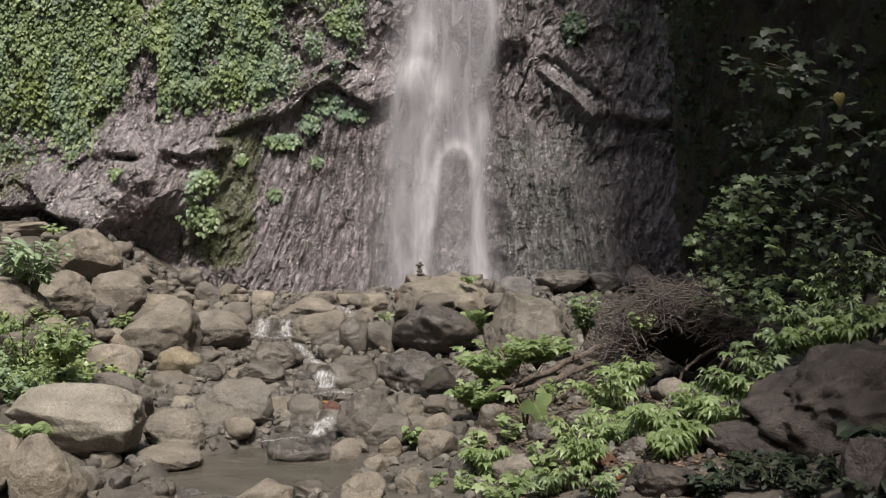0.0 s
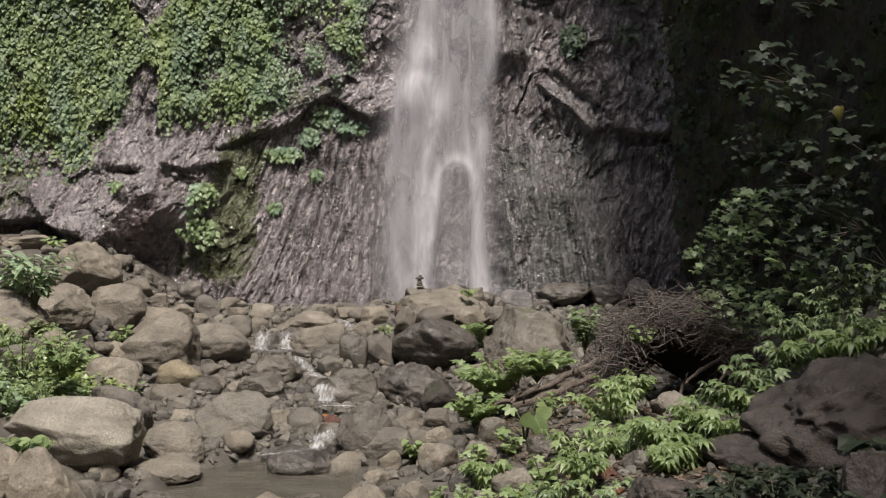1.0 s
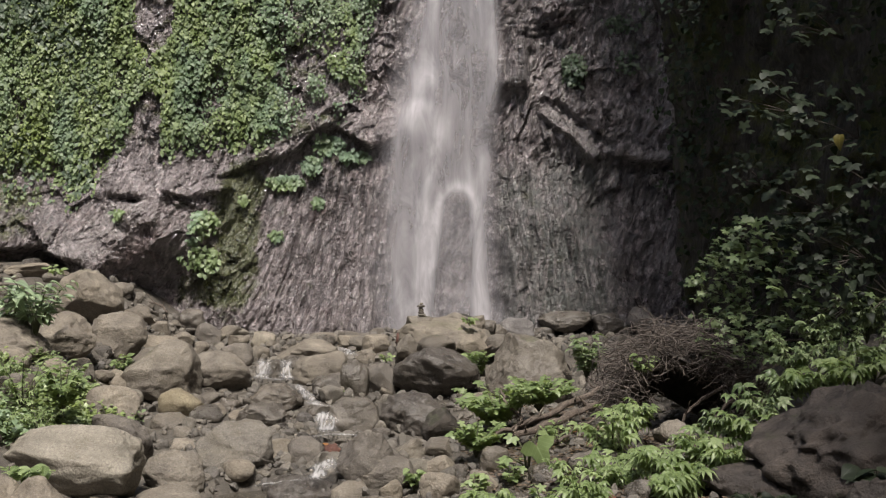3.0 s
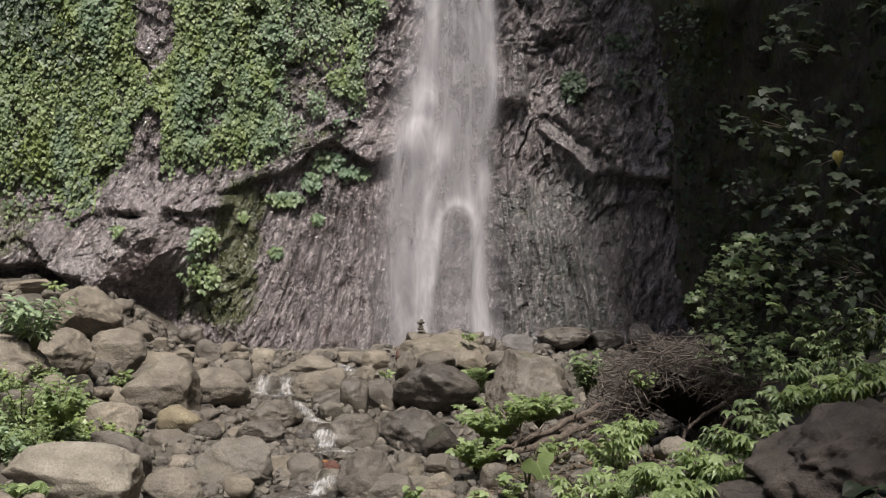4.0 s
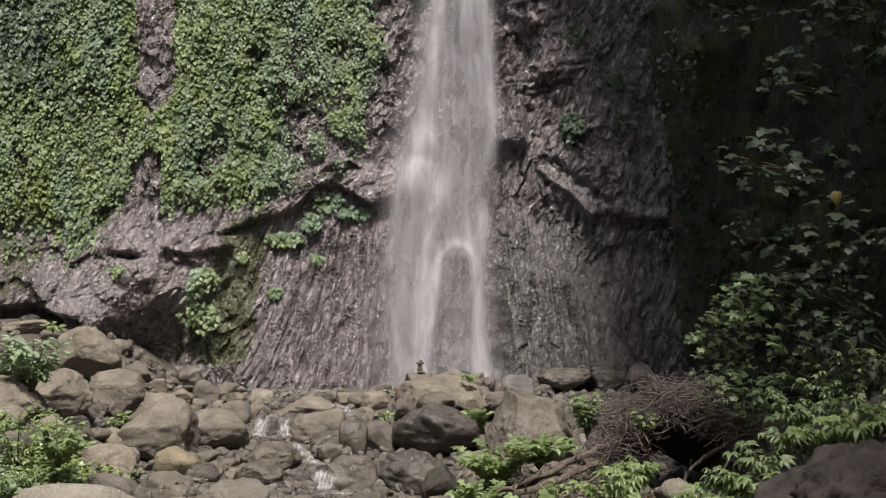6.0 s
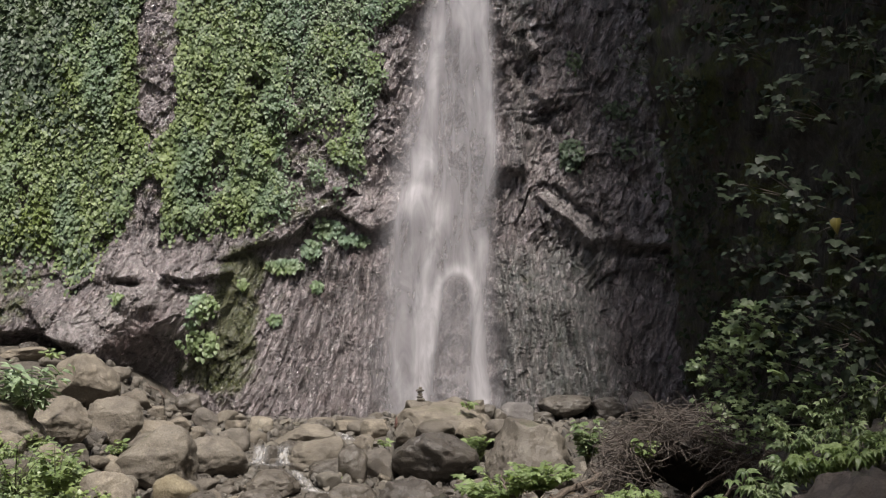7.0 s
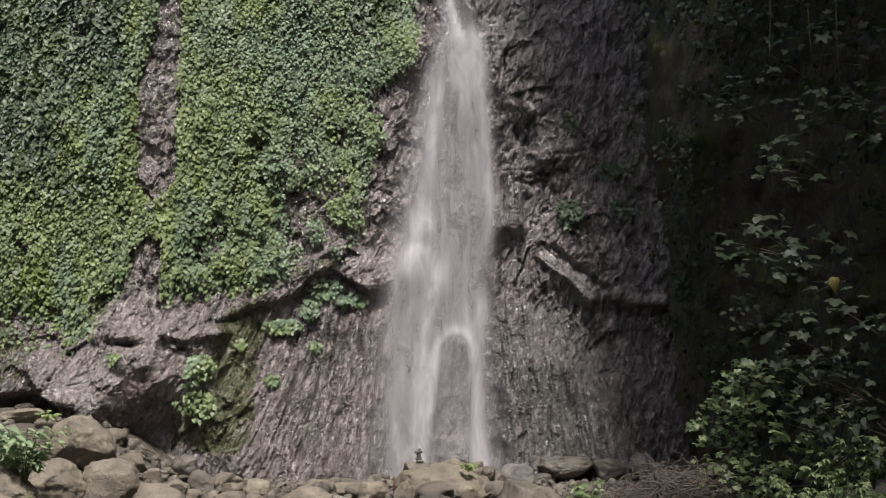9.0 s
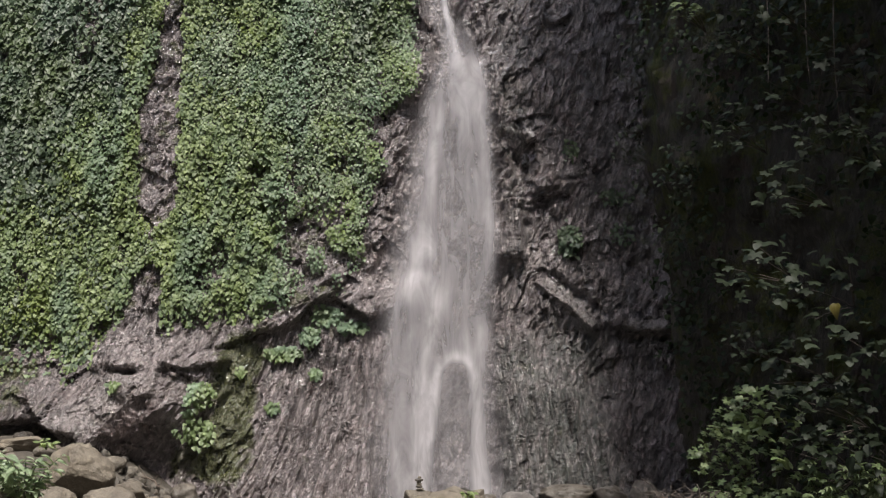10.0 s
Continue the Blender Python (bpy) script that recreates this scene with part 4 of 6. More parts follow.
boulder(2.67, 9.04, 0.31, 0.98, 0.76, 0.52, 1, 61, MAT_SHADED_BROWN)
boulder(1.71, 8.03, 0.29, 0.57, 0.50, 0.38, 2, 62, MAT_SHADED_BROWN)
boulder(1.39, 8.88, 0.35, 0.27, 0.24, 0.23, 13, 63, MAT_RED, "small reddish stone among the plants")
boulder(3.00, 7.27, 0.46, 0.40, 0.35, 0.60, -7, 64, MAT_SHADED_BROWN)
boulder(0.55, 11.34, 0.15, 0.36, 0.29, 0.38, 2, 65, MAT_WET)
boulder(1.56, 10.68, 0.27, 0.60, 0.47, 0.36, 3, 66, MAT_STONE)
boulder(2.53, 11.43, 0.40, 0.52, 0.41, 0.39, -15, 67, MAT_STONE)
boulder(-5.19, 17.78, 1.29, 0.61, 0.48, 0.43, -11, 68, MAT_STONE)
boulder(0.39, 10.79, 0.05, 0.35, 0.31, 0.30, -6, 69, MAT_STONE)
boulder(0.66, 9.29, 0.14, 0.45, 0.40, 0.32, -9, 70, MAT_STONE)
boulder(-0.27, 9.13, 0.03, 0.30, 0.26, 0.31, -23, 71, MAT_STONE)
boulder(-3.46, 13.12, 0.30, 0.43, 0.38, 0.31, -20, 72, MAT_STONE)
boulder(-1.95, 12.08, 0.15, 0.43, 0.38, 0.32, -23, 73, MAT_STONE)
boulder(-0.41, 11.90, 0.15, 0.39, 0.34, 0.35, 4, 74, MAT_STONE)
boulder(-7.42, 18.62, 2.05, 0.96, 0.75, 0.39, 15, 76, MAT_STONE)
boulder(-6.92, 16.61, 1.83, 0.63, 0.50, 0.38, -8, 77, MAT_STONE)
boulder(-4.80, 12.82, 0.91, 0.49, 0.38, 0.41, 8, 78, MAT_STONE)
boulder(-5.22, 12.42, 1.10, 0.67, 0.53, 0.40, 9, 79, MAT_MOSSTAN)
boulder(-4.76, 13.72, 0.87, 0.37, 0.29, 0.36, 16, 80, MAT_STONE)
boulder(-4.42, 14.17, 0.63, 0.46, 0.36, 0.41, 5, 81, MAT_STONE)
boulder(-4.90, 17.84, 1.10, 0.43, 0.34, 0.35, 19, 82, MAT_STONE)
boulder(-4.46, 17.63, 0.88, 0.53, 0.42, 0.40, -4, 83, MAT_STONE)
boulder(-4.23, 17.74, 0.77, 0.48, 0.38, 0.35, -16, 84, MAT_STONE)
boulder(-2.20, 19.15, 0.84, 0.57, 0.45, 0.32, 18, 85, MAT_STONE)
boulder(-1.62, 18.20, 0.85, 0.49, 0.39, 0.34, -13, 86, MAT_STONE)
boulder(-3.66, 18.51, 0.85, 0.40, 0.32, 0.31, -21, 87, MAT_STONE)
boulder(-1.28, 17.00, 0.71, 0.37, 0.29, 0.34, 1, 88, MAT_STONE)
boulder(-1.77, 13.36, 0.26, 0.29, 0.23, 0.32, -13, 89, MAT_WET)
boulder(-1.68, 13.95, 0.35, 0.34, 0.27, 0.25, 15, 90, MAT_WET)
boulder(-0.47, 16.09, 0.59, 0.52, 0.41, 0.41, 15, 91, MAT_WET)
boulder(-0.08, 12.12, 0.14, 0.36, 0.29, 0.33, 3, 92, MAT_STONE)
boulder(0.19, 9.58, 0.07, 0.31, 0.28, 0.30, -8, 93, MAT_WET)
boulder(1.05, 10.67, 0.19, 0.40, 0.36, 0.29, -14, 94, MAT_WET)
boulder(-3.09, 12.35, 0.16, 0.33, 0.30, 0.26, -3, 95, MAT_STONE)
boulder(-3.20, 12.82, 0.25, 0.28, 0.25, 0.24, 2, 96, MAT_STONE)
boulder(-2.93, 14.22, 0.39, 0.39, 0.34, 0.25, 22, 97, MAT_WET)
boulder(-3.03, 13.73, 0.36, 0.33, 0.30, 0.27, 12, 98, MAT_STONE)
boulder(1.73, 9.19, 0.37, 0.30, 0.27, 0.26, -5, 99, MAT_WET)
boulder(-1.41, 10.61, -0.40, 0.23, 0.21, 0.26, 15, 100, MAT_WET)
boulder(-3.16, 8.77, 0.03, 0.24, 0.21, 0.25, 10, 101, MAT_WET)
boulder(1.06, 16.78, 0.78, 0.55, 0.43, 0.33, -13, 102, MAT_STONE)
boulder(3.04, 19.60, 1.02, 0.64, 0.53, 0.48, -5, 103, MAT_WET)
boulder(1.80, 19.44, 0.92, 0.53, 0.42, 0.32, -19, 104, MAT_WET)
boulder(0.59, 17.15, 0.97, 0.51, 0.40, 0.39, -22, 105, MAT_MOSSTAN)


plinth = mound
for x, y, z, w, h, k, m in ((-0.40, 16.95, 1.24, 0.50, 0.36, 110, MAT_MOSSTAN), (0.22, 17.2, 1.42, 0.42, 0.22, 111, MAT_STONE), (0.52, 17.3, 1.34, 0.34, 0.24, 112, MAT_MOSSTAN), (0.72, 17.4, 1.26, 0.30, 0.24, 113, MAT_WET), (0.92, 17.5, 1.2, 0.28, 0.22, 114, MAT_WET), (-0.55, 16.2, 0.98, 0.42, 0.38, 115, MAT_MOSSTAN), (-0.12, 16.0, 1.0, 0.62, 0.36, 116, MAT_MOSSTAN), (0.42, 16.1, 1.02, 0.5, 0.34, 117, MAT_STONE), (0.82, 16.3, 1.05, 0.4, 0.3, 118, MAT_STONE), (1.25, 16.4, 0.98, 0.44, 0.34, 119, MAT_STONE)):
    stone = boulder(x, y, z, w, w * 0.8, h, 20 * (k % 5), k, m, "rough broken stone on the mossy mound")
    plinth = stone if k == 110 else plinth

for x, y, z, w, h, k in ((-3.02, 9.55, -0.02, 0.34, 0.26, 120), (-2.62, 9.35, -0.04, 0.42, 0.24, 121), (-2.95, 9.95, 0.0, 0.3, 0.2, 122), (-2.25, 9.05, -0.02, 0.38, 0.22, 123), (-1.95, 8.75, 0.0, 0.5, 0.2, 124), (-1.15, 9.15, -0.02, 0.4, 0.24, 125)):
    boulder(x, y, z, w, w * 0.85, h, 35 * (k % 4), k, MAT_WET, "wet angular stone at the edge of the pool")

# stack of balanced stones on the mound
cairn = tagged(new("stone_stack"), "little stack of balanced grey stones on a boulder", "cairn")
tops = [v.co + plinth.location for v in plinth.data.vertices]
cairn.location = max((p for p in tops if abs(p.x + 0.42) < 0.08), key=lambda p: p.z) - Vector((0, 0, 0.015))
zz = 0.0
for w, h, dx, m in ((0.13, 0.055, 0.02, MAT_TAN), (0.11, 0.045, 0.0, MAT_WET), (0.085, 0.04, 0.005, MAT_TAN), (0.075, 0.03, -0.005, MAT_STONE), (0.14, 0.045, 0.0, MAT_WET), (0.06, 0.04, 0.01, MAT_STONE)):
    st = part("stone", rock_mesh(int(w * 1000) + int(zz * 300), w, w * 0.8, h, m, 3, 4, 0.05), cairn)
    st.location = (dx, 0, zz - 0.004)
    zz += h * 0.9

# cobbles that lie between the boulders
rng = random.Random(11)
KINDS = [rock_mesh(900 + k, 1, rng.uniform(0.7, 0.95), rng.uniform(0.5, 0.75), m, 3, 5, 0.10) for k, m in enumerate([MAT_STONE] * 4 + [MAT_WET] * 4 + [MAT_TAN] * 2 + [MAT_STONE] * 2)]


def in_pool(x, y):
    return math.hypot((x + 1.85) / 1.0, (y - 10.1) / 1.25) < 1


laid = 0
while laid < 215:
    y = 9.3 + 10.2 * rng.random() ** 0.8
    x = rng.uniform(-5.2, 0.9) * (0.55 + 0.45 * y / 14)
    if in_pool(x, y):
        continue
    size = rng.choice((0.09, 0.12, 0.16, 0.2, 0.26, 0.34)) * (0.8 + 0.03 * y)
    ob = new("cobble", rng.choice(KINDS))
    ob.matrix_world = Matrix.LocRotScale((x, y, float(ground_z(x, y)) - 0.12 * size), Euler((rng.uniform(-0.3, 0.3), rng.uniform(-0.3, 0.3), rng.uniform(0, 6.3))), (size, size, size))
    tagged(ob, "loose rounded river cobble between the boulders", "stone", "cobbles of the stream bed")
    laid += 1

for k in range(80):
    y = rng.uniform(12.5, 19.3) if k < 62 else rng.uniform(-4.5, 8.5)
    x = -rng.uniform(0.29, 0.44) * y - 0.2 if k < 62 else rng.uniform(-4, 4)
    size = rng.choice((0.14, 0.2, 0.28, 0.4)) * rng.uniform(0.8, 1.2)
    ob = new("cobble", rng.choice(KINDS))
    ob.matrix_world = Matrix.LocRotScale((x, y, float(ground_z(x, y)) - 0.12 * size), Euler((rng.uniform(-0.3, 0.3), rng.uniform(-0.3, 0.3), rng.uniform(0, 6.3))), (size, size, size))
    tagged(ob, "loose angular stone on the rocky bank", "stone", "stones of the bank")

# gravel
nr = np.random.default_rng(5)
pv, pf = ball(2)
gv, gf, count = [], [], 0
for k in range(7100):
    y = 8.8 + 10.8 * nr.random() ** 0.9 if k < 5200 else nr.uniform(-5, 8.8) if k < 6200 else nr.uniform(10.8, 13.0)
    x = nr.uniform(-5.6, 4.0) * (0.5 + 0.5 * max(y, 7) / 14)
    if in_pool(x, y):
        continue
    if k >= 6200:
        x = nr.uniform(-3.1, -0.6)
    s = nr.uniform(0.4, 1.0) ** 3 * 0.085 * (0.7 + 0.04 * y)
    q = pv * nr.uniform(0.6, 1.3, 3)
    for _ in range(4):
        way = nr.normal(size=3)
        way /= np.linalg.norm(way)
        q = q - np.outer(np.maximum(q @ way - nr.uniform(0.3, 0.6), 0), way)
    q = q * s
    a = nr.uniform(0, 6.28)
    q = q @ np.array([[math.cos(a), math.sin(a), 0], [-math.sin(a), math.cos(a), 0], [0, 0, 1]])
    gv.append(q + (x, y, float(ground_z(x, y)) + 0.3 * s))
    gf.append(np.array(pf) + count)
    count += len(pv)
gravel = new("gravel", solid("gravel", np.concatenate(gv), np.concatenate(gf), MAT_GRAVEL, False))
tagged(gravel, "loose grey gravel and pebbles on the stream bed", "gravel", kind="stuff")


# ---- leaves ----
def leaf_mesh(name, mat, outline, fold=0.25, droop=0.35):
    """One leaf along +y from its foot, face up: a folded blade that bends down to the tip. outline: half widths along its length."""
    rows = len(outline)
    verts, faces = [], []
    for k, half in enumerate(outline):
        t = k / (rows - 1)
        z = -droop * t * t
        y = t * (1 - 0.12 * droop * t)
        verts += [(-half, y, z + fold * half), (0, y, z), (half, y, z + fold * half)]
    for k in range(rows - 1):
        a = 3 * k
        faces += [(a, a + 1, a + 4, a + 3), (a + 1, a + 2, a + 5, a + 4)]
    return solid(name, verts, faces, mat)


def lobed_mesh(name, mat, lobes=5, depth=0.45, droop=0.3):
    """A hand-shaped leaf with pointed lobes, its stalk at the origin."""
    verts, faces = [(0, 0.25, 0)], []
    n = lobes * 4
    for k in range(n + 1):
        a = radians(-150 + 300 * k / n)
        tip = abs(((k + 2) % 4) - 2) / 2
        r = (0.36 + depth * tip) * (1 - 0.25 * abs(a) / 2.6)
        x, y = r * math.sin(a), 0.25 + r * math.cos(a) * 0.95
        verts.append((x, y, -droop * (x * x * 1.3 + max(y, 0) ** 2 * 0.6)))
    for k in range(1, n + 1):
        faces.append((0, k + 1, k))
    return solid(name, verts, faces, mat)


def palm_mesh(name, mat, fingers=6, droop=0.5, spread=115):
    """A compound leaf: narrow fingers that fan out from the end of its stalk and hang down."""
    pieces = []
    shape = (0.02, 0.10, 0.16, 0.165, 0.13, 0.06, 0.004)
    for k in range(fingers):
        a = radians(spread * (2 * k / (fingers - 1) - 1))
        ln = 0.8 * (1 - 0.3 * abs(a) / 2.2) * (0.9 + 0.2 * ((k * 7) % 5) / 5)
        verts, faces = [], []
        for j, half in enumerate(shape):
            t = j / (len(shape) - 1)
            z = 0.10 * math.sin(t * 2.2) - droop * t * t * ln
            for side in (-1, 0, 1):
                px, py = side * half * ln * 1.2, t * ln * (1 - 0.15 * droop * t)
                verts.append((px * math.cos(a) + py * math.sin(a), 0.2 + py * math.cos(a) - px * math.sin(a), z + 0.3 * abs(side) * half))
        for j in range(len(shape) - 1):
            b = 3 * j
            faces += [(b, b + 1, b + 4, b + 3), (b + 1, b + 2, b + 5, b + 4)]
        pieces.append((verts, faces))
    pieces.append(([(-0.012, 0, 0), (0.012, 0, 0), (0.012, 0.22, 0.01), (-0.012, 0.22, 0.01)], [(0, 1, 2, 3)]))
    return solid(name, *joined(pieces), mat)


OVAL = (0.02, 0.17, 0.25, 0.27, 0.24, 0.16, 0.01)
LANCE = (0.02, 0.10, 0.14, 0.14, 0.11, 0.06, 0.005)
HEART = (0.20, 0.36, 0.38, 0.30, 0.17, 0.01)


def leaf_set(mat, outlines, lobed=False):
    out = [leaf_mesh("leaf", mat, o, f, d) for o in outlines for f, d in ((0.25, 0.35), (0.45, 0.65), (0.12, 0.15), (-0.15, 0.5))]
    return out + ([lobed_mesh("leaf", mat, 5, 0.4, 0.3), lobed_mesh("leaf", mat, 3, 0.45, 0.45), lobed_mesh("leaf", mat, 5, 0.5, 0.2)] if lobed else [])


FRESH = leaf_set(MAT_FRESH, (OVAL, HEART))
FRESH_LANCE = leaf_set(MAT_FRESH, (LANCE, OVAL))
BROAD = leaf_set(MAT_BROAD, (OVAL, HEART), True)
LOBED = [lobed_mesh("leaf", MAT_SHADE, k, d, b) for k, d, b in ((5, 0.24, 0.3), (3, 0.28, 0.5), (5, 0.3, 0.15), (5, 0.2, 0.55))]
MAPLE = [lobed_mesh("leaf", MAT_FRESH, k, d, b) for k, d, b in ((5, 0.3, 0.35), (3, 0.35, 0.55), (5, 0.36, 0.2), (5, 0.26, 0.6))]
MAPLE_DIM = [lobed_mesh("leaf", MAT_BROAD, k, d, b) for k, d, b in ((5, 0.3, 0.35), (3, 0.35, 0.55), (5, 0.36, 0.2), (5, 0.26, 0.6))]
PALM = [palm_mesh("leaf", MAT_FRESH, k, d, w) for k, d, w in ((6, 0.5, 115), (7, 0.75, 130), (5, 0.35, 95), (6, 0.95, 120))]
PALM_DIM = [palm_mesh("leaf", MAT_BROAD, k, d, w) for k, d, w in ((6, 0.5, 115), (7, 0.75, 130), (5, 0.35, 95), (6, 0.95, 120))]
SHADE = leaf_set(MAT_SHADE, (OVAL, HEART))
DUSTY = leaf_set(MAT_BLUE, (OVAL, LANCE))
YELLOW = leaf_set(MAT_YELLOW, (HEART,))


def leaf_pose(foot, way, up, size):
    way = Vector(way).normalized()
    side = way.cross(Vector(up)).normalized()
    face = side.cross(way)
    m = Matrix((side, way, face)).transposed().to_4x4()
    return Matrix.Translation(foot) @ m @ Matrix.Scale(size, 4)


def taro(x, y, z):
    """A low plant with a few big arrow-shaped leaves on long stalks."""
    root = tagged(new("taro"), "plant with big arrow shaped light green leaves", "plant")
    root.location = (x, y, z)
    for foot, way, up, size in (((0.05, -0.12, 0.42), (0.35, -0.35, -0.85), (-0.3, -0.9, 0.4), 0.36), ((-0.14, -0.05, 0.44), (-0.5, -0.6, -0.35), (0.2, -0.5, 0.9), 0.18), ((-0.2, -0.1, 0.22), (-0.6, -0.5, -0.15), (0, -0.5, 1), 0.18), ((0.12, 0.0, 0.5), (0.5, 0.1, -0.3), (0, -0.6, 1), 0.2)):
        part("stalk", solid("stalk", *tube([(0, 0, 0), (foot[0] * 0.3, foot[1] * 0.3, foot[2] * 0.6), foot], [0.014, 0.011, 0.008], 6), MAT_STEM), root)
        leaf = new("leaf", random.Random(int(size * 100)).choice(TARO))
        leaf.parent = root
        leaf.matrix_basis = leaf_pose(foot, way, up, size)


def plant(name, label, category, x, y, z, stems, tall, wide, meshes, size, seed, per=7, lean=(0, 0), group="", rise=0.5, odd=None):
    """A leafy plant: stems that rise and bow outwards from its foot, with a leaf at each node."""
    r = random.Random(seed)
    root = tagged(new(name), label, category, group)
    root.location = (x, y, z)
    stems, per, size = round(stems * 1.25), round(per * 1.25), size * 0.8
    for k in range(stems):
        a = 2 * math.pi * (k + r.random() * 0.7) / stems
        out, high = wide * r.uniform(0.45, 1.0), tall * r.uniform(0.6, 1.05)
        tip = Vector((math.cos(a) * out + lean[0] * high, math.sin(a) * out + lean[1] * high, high))
        knee = Vector((tip.x * 0.3, tip.y * 0.3, high * 0.72))
        pts = [(2 * t * (1 - t)) * knee + t * t * tip for t in (0, 0.2, 0.4, 0.6, 0.8, 1.0)]
        thick = 0.006 + 0.008 * tall
        part("stem", solid("stem", *tube(pts, [thick * (1 - 0.75 * t) for t in (0, 0.2, 0.4, 0.6, 0.8, 1.0)], 5), MAT_STEM), root)
        for j in range(per):
            t = 0.28 + 0.72 * (j + r.random() * 0.6) / per
            foot = (2 * t * (1 - t)) * knee + t * t * tip
            b = a + (1 if j % 2 else -1) * r.uniform(0.3, 1.5) + (0 if j < per - 1 else 0)
            way = (math.cos(b), math.sin(b), r.uniform(-0.35, 0.35) + rise * 0.3)
            up = (r.uniform(-0.5, 0.5), r.uniform(-0.75, 0.15), 1)
            me = r.choice(odd if odd and r.random() < 0.06 else meshes)
            leaf = new("leaf", me)
            leaf.parent = root
            leaf.matrix_basis = leaf_pose(foot, way, up, size * r.uniform(0.55, 1.15))
    return root


def leaf_cloud(name, points, ways, ups, sizes, mat, shape, seed=0):
    """Many leaves as one mesh. shape: (side, along, out) of the vertices of one leaf, and its faces."""
    v0, f0 = np.array(shape[0], float), np.array(shape[1])
    ways = ways / np.linalg.norm(ways, axis=1)[:, None]
    side = np.cross(ways, ups)
    side /= np.linalg.norm(side, axis=1)[:, None]
    face = np.cross(side, ways)
    v = points[:, None] + sizes[:, None, None] * (v0[None, :, :1] * side[:, None] + v0[None, :, 1:2] * ways[:, None] + v0[None, :, 2:] * face[:, None])
    f = f0[None] + (np.arange(len(points)) * len(v0))[:, None, None]
    v, f = v.reshape(-1, 3), f.reshape(-1, f0.shape[1])
    me = bpy.data.meshes.new(name)
    me.vertices.add(len(v))
    me.vertices.foreach_set("co", v.ravel())
    me.loops.add(f.size)
    me.loops.foreach_set("vertex_index", f.ravel())
    me.polygons.add(len(f))
    me.polygons.foreach_set("loop_start", np.arange(len(f)) * f.shape[1])
    me.materials.append(mat)
    me.update(calc_edges=True)
    return me


IVY_SHAPE = ([(0, 0, 0), (-0.42, 0.12, 0.10), (-0.36, 0.5, 0.06), (0, 1.0, -0.22), (0.36, 0.5, 0.06), (0.42, 0.12, 0.10), (0, 0.5, -0.02)],
             [(0, 6, 1), (1, 6, 2), (2, 6, 3), (3, 6, 4), (4, 6, 5), (5, 6, 0)])


def ivy_cover(x, z):
    """How thickly the creeper grows at x, z of the cliff: 0 to 1."""
    foot = along(x, (-12, 3.8), (-8.6, 3.5), (-7.9, 3.55), (-7.1, 3.75), (-6.6, 4.1), (-6.2, 4.65), (-5.9, 4.5), (-5.3, 4.55), (-4.2, 4.55), (-3.3, 4.85), (-2.6, 5.15), (-1.8, 5.5), (0, 6))
    foot = foot + 0.30 * fbm(x * 1.6, z * 0.3, 0 * x, 3, 81) + 0.35 * fbm(x * 4.5, z * 0.4, 0 * x, 3, 88)
    edge = along(z, (5, -1.75), (6.0, -1.55), (7.2, -1.3), (7.8, -1.05), (8.7, -1.25), (9.4, -0.5), (9.8, -0.4), (14, -0.35)) + 0.18 * fbm(z * 1.7, x * 0.5, 0 * x, 3, 82)
    c = step(-0.2, 0.6, z - foot) * step(0.02, -0.25, x - edge)
    stripe = along(z, (4.4, 0.40), (5.5, 0.30), (5.9, 0.0), (6.5, 0.05), (6.9, 0.40), (8.6, 0.42), (9.4, 0.36), (11, 0.2), (14, 0.12))
    middle = along(z, (4.4, -5.85), (5.6, -5.75), (7, -5.75), (9, -5.75), (11, -5.6), (14, -5.55))
    c = c * step(0.85, 1.2, np.abs(x - middle + 0.08 * fbm(z * 3, x * 0, 0 * x, 3, 83)) / (stripe + 1e-3))
    # patchy growth towards the fall, in rounded cushions
    bare = np.clip(1.3 * bell(x, -2.3, 0.95) * bell(z, 6.0, 1.0) + 0.8 * bell(x, -3.0, 0.25) * bell(z, 7.3, 0.9) + 0.5 * bell(x, -1.2, 0.35) * bell(z, 8.0, 1.5), 0, 1)
    c = c * (1 - bare * step(-0.06, 0.06, fbm(x * 2.4, z * 1.9, 0 * x, 2, 90) + 0.06))
    # gaps where the moss shows
    gap = fbm(x * 1.1, z * 0.55, 0 * x, 3, 89)
    c = c * (1 - 0.75 * step(0.28, 0.42, gap) * step(-3.0, -4.0, x))
    c = c * (1 - 0.85 * step(4.9, 4.0, z) * step(-7.0, -7.7, x))
    c = c * (1 - 0.95 * bell(x, -2.05, 0.3) * bell(z, 7.75, 0.2))
    return c


def scatter_cliff(nr, n, x0, x1, z0, z1, cover):
    x, z = nr.uniform(x0, x1, n), nr.uniform(z0, z1, n)
    keep = nr.random(n) < cover(x, z)
    return x[keep], z[keep]


gx, gz = np.arange(-11.5, 6.5, 0.09), np.arange(0.4, 14.2, 0.09)
hull = cliff_y(*np.meshgrid(gx, gz))
for axis in (0, 1):
    hull = np.min([np.roll(hull, k, axis) for k in (-2, -1, 0, 1, 2)], axis=0)
for axis in (0, 1, 0, 1):
    hull = np.mean([np.roll(hull, k, axis) for k in range(-4, 5)], axis=0)


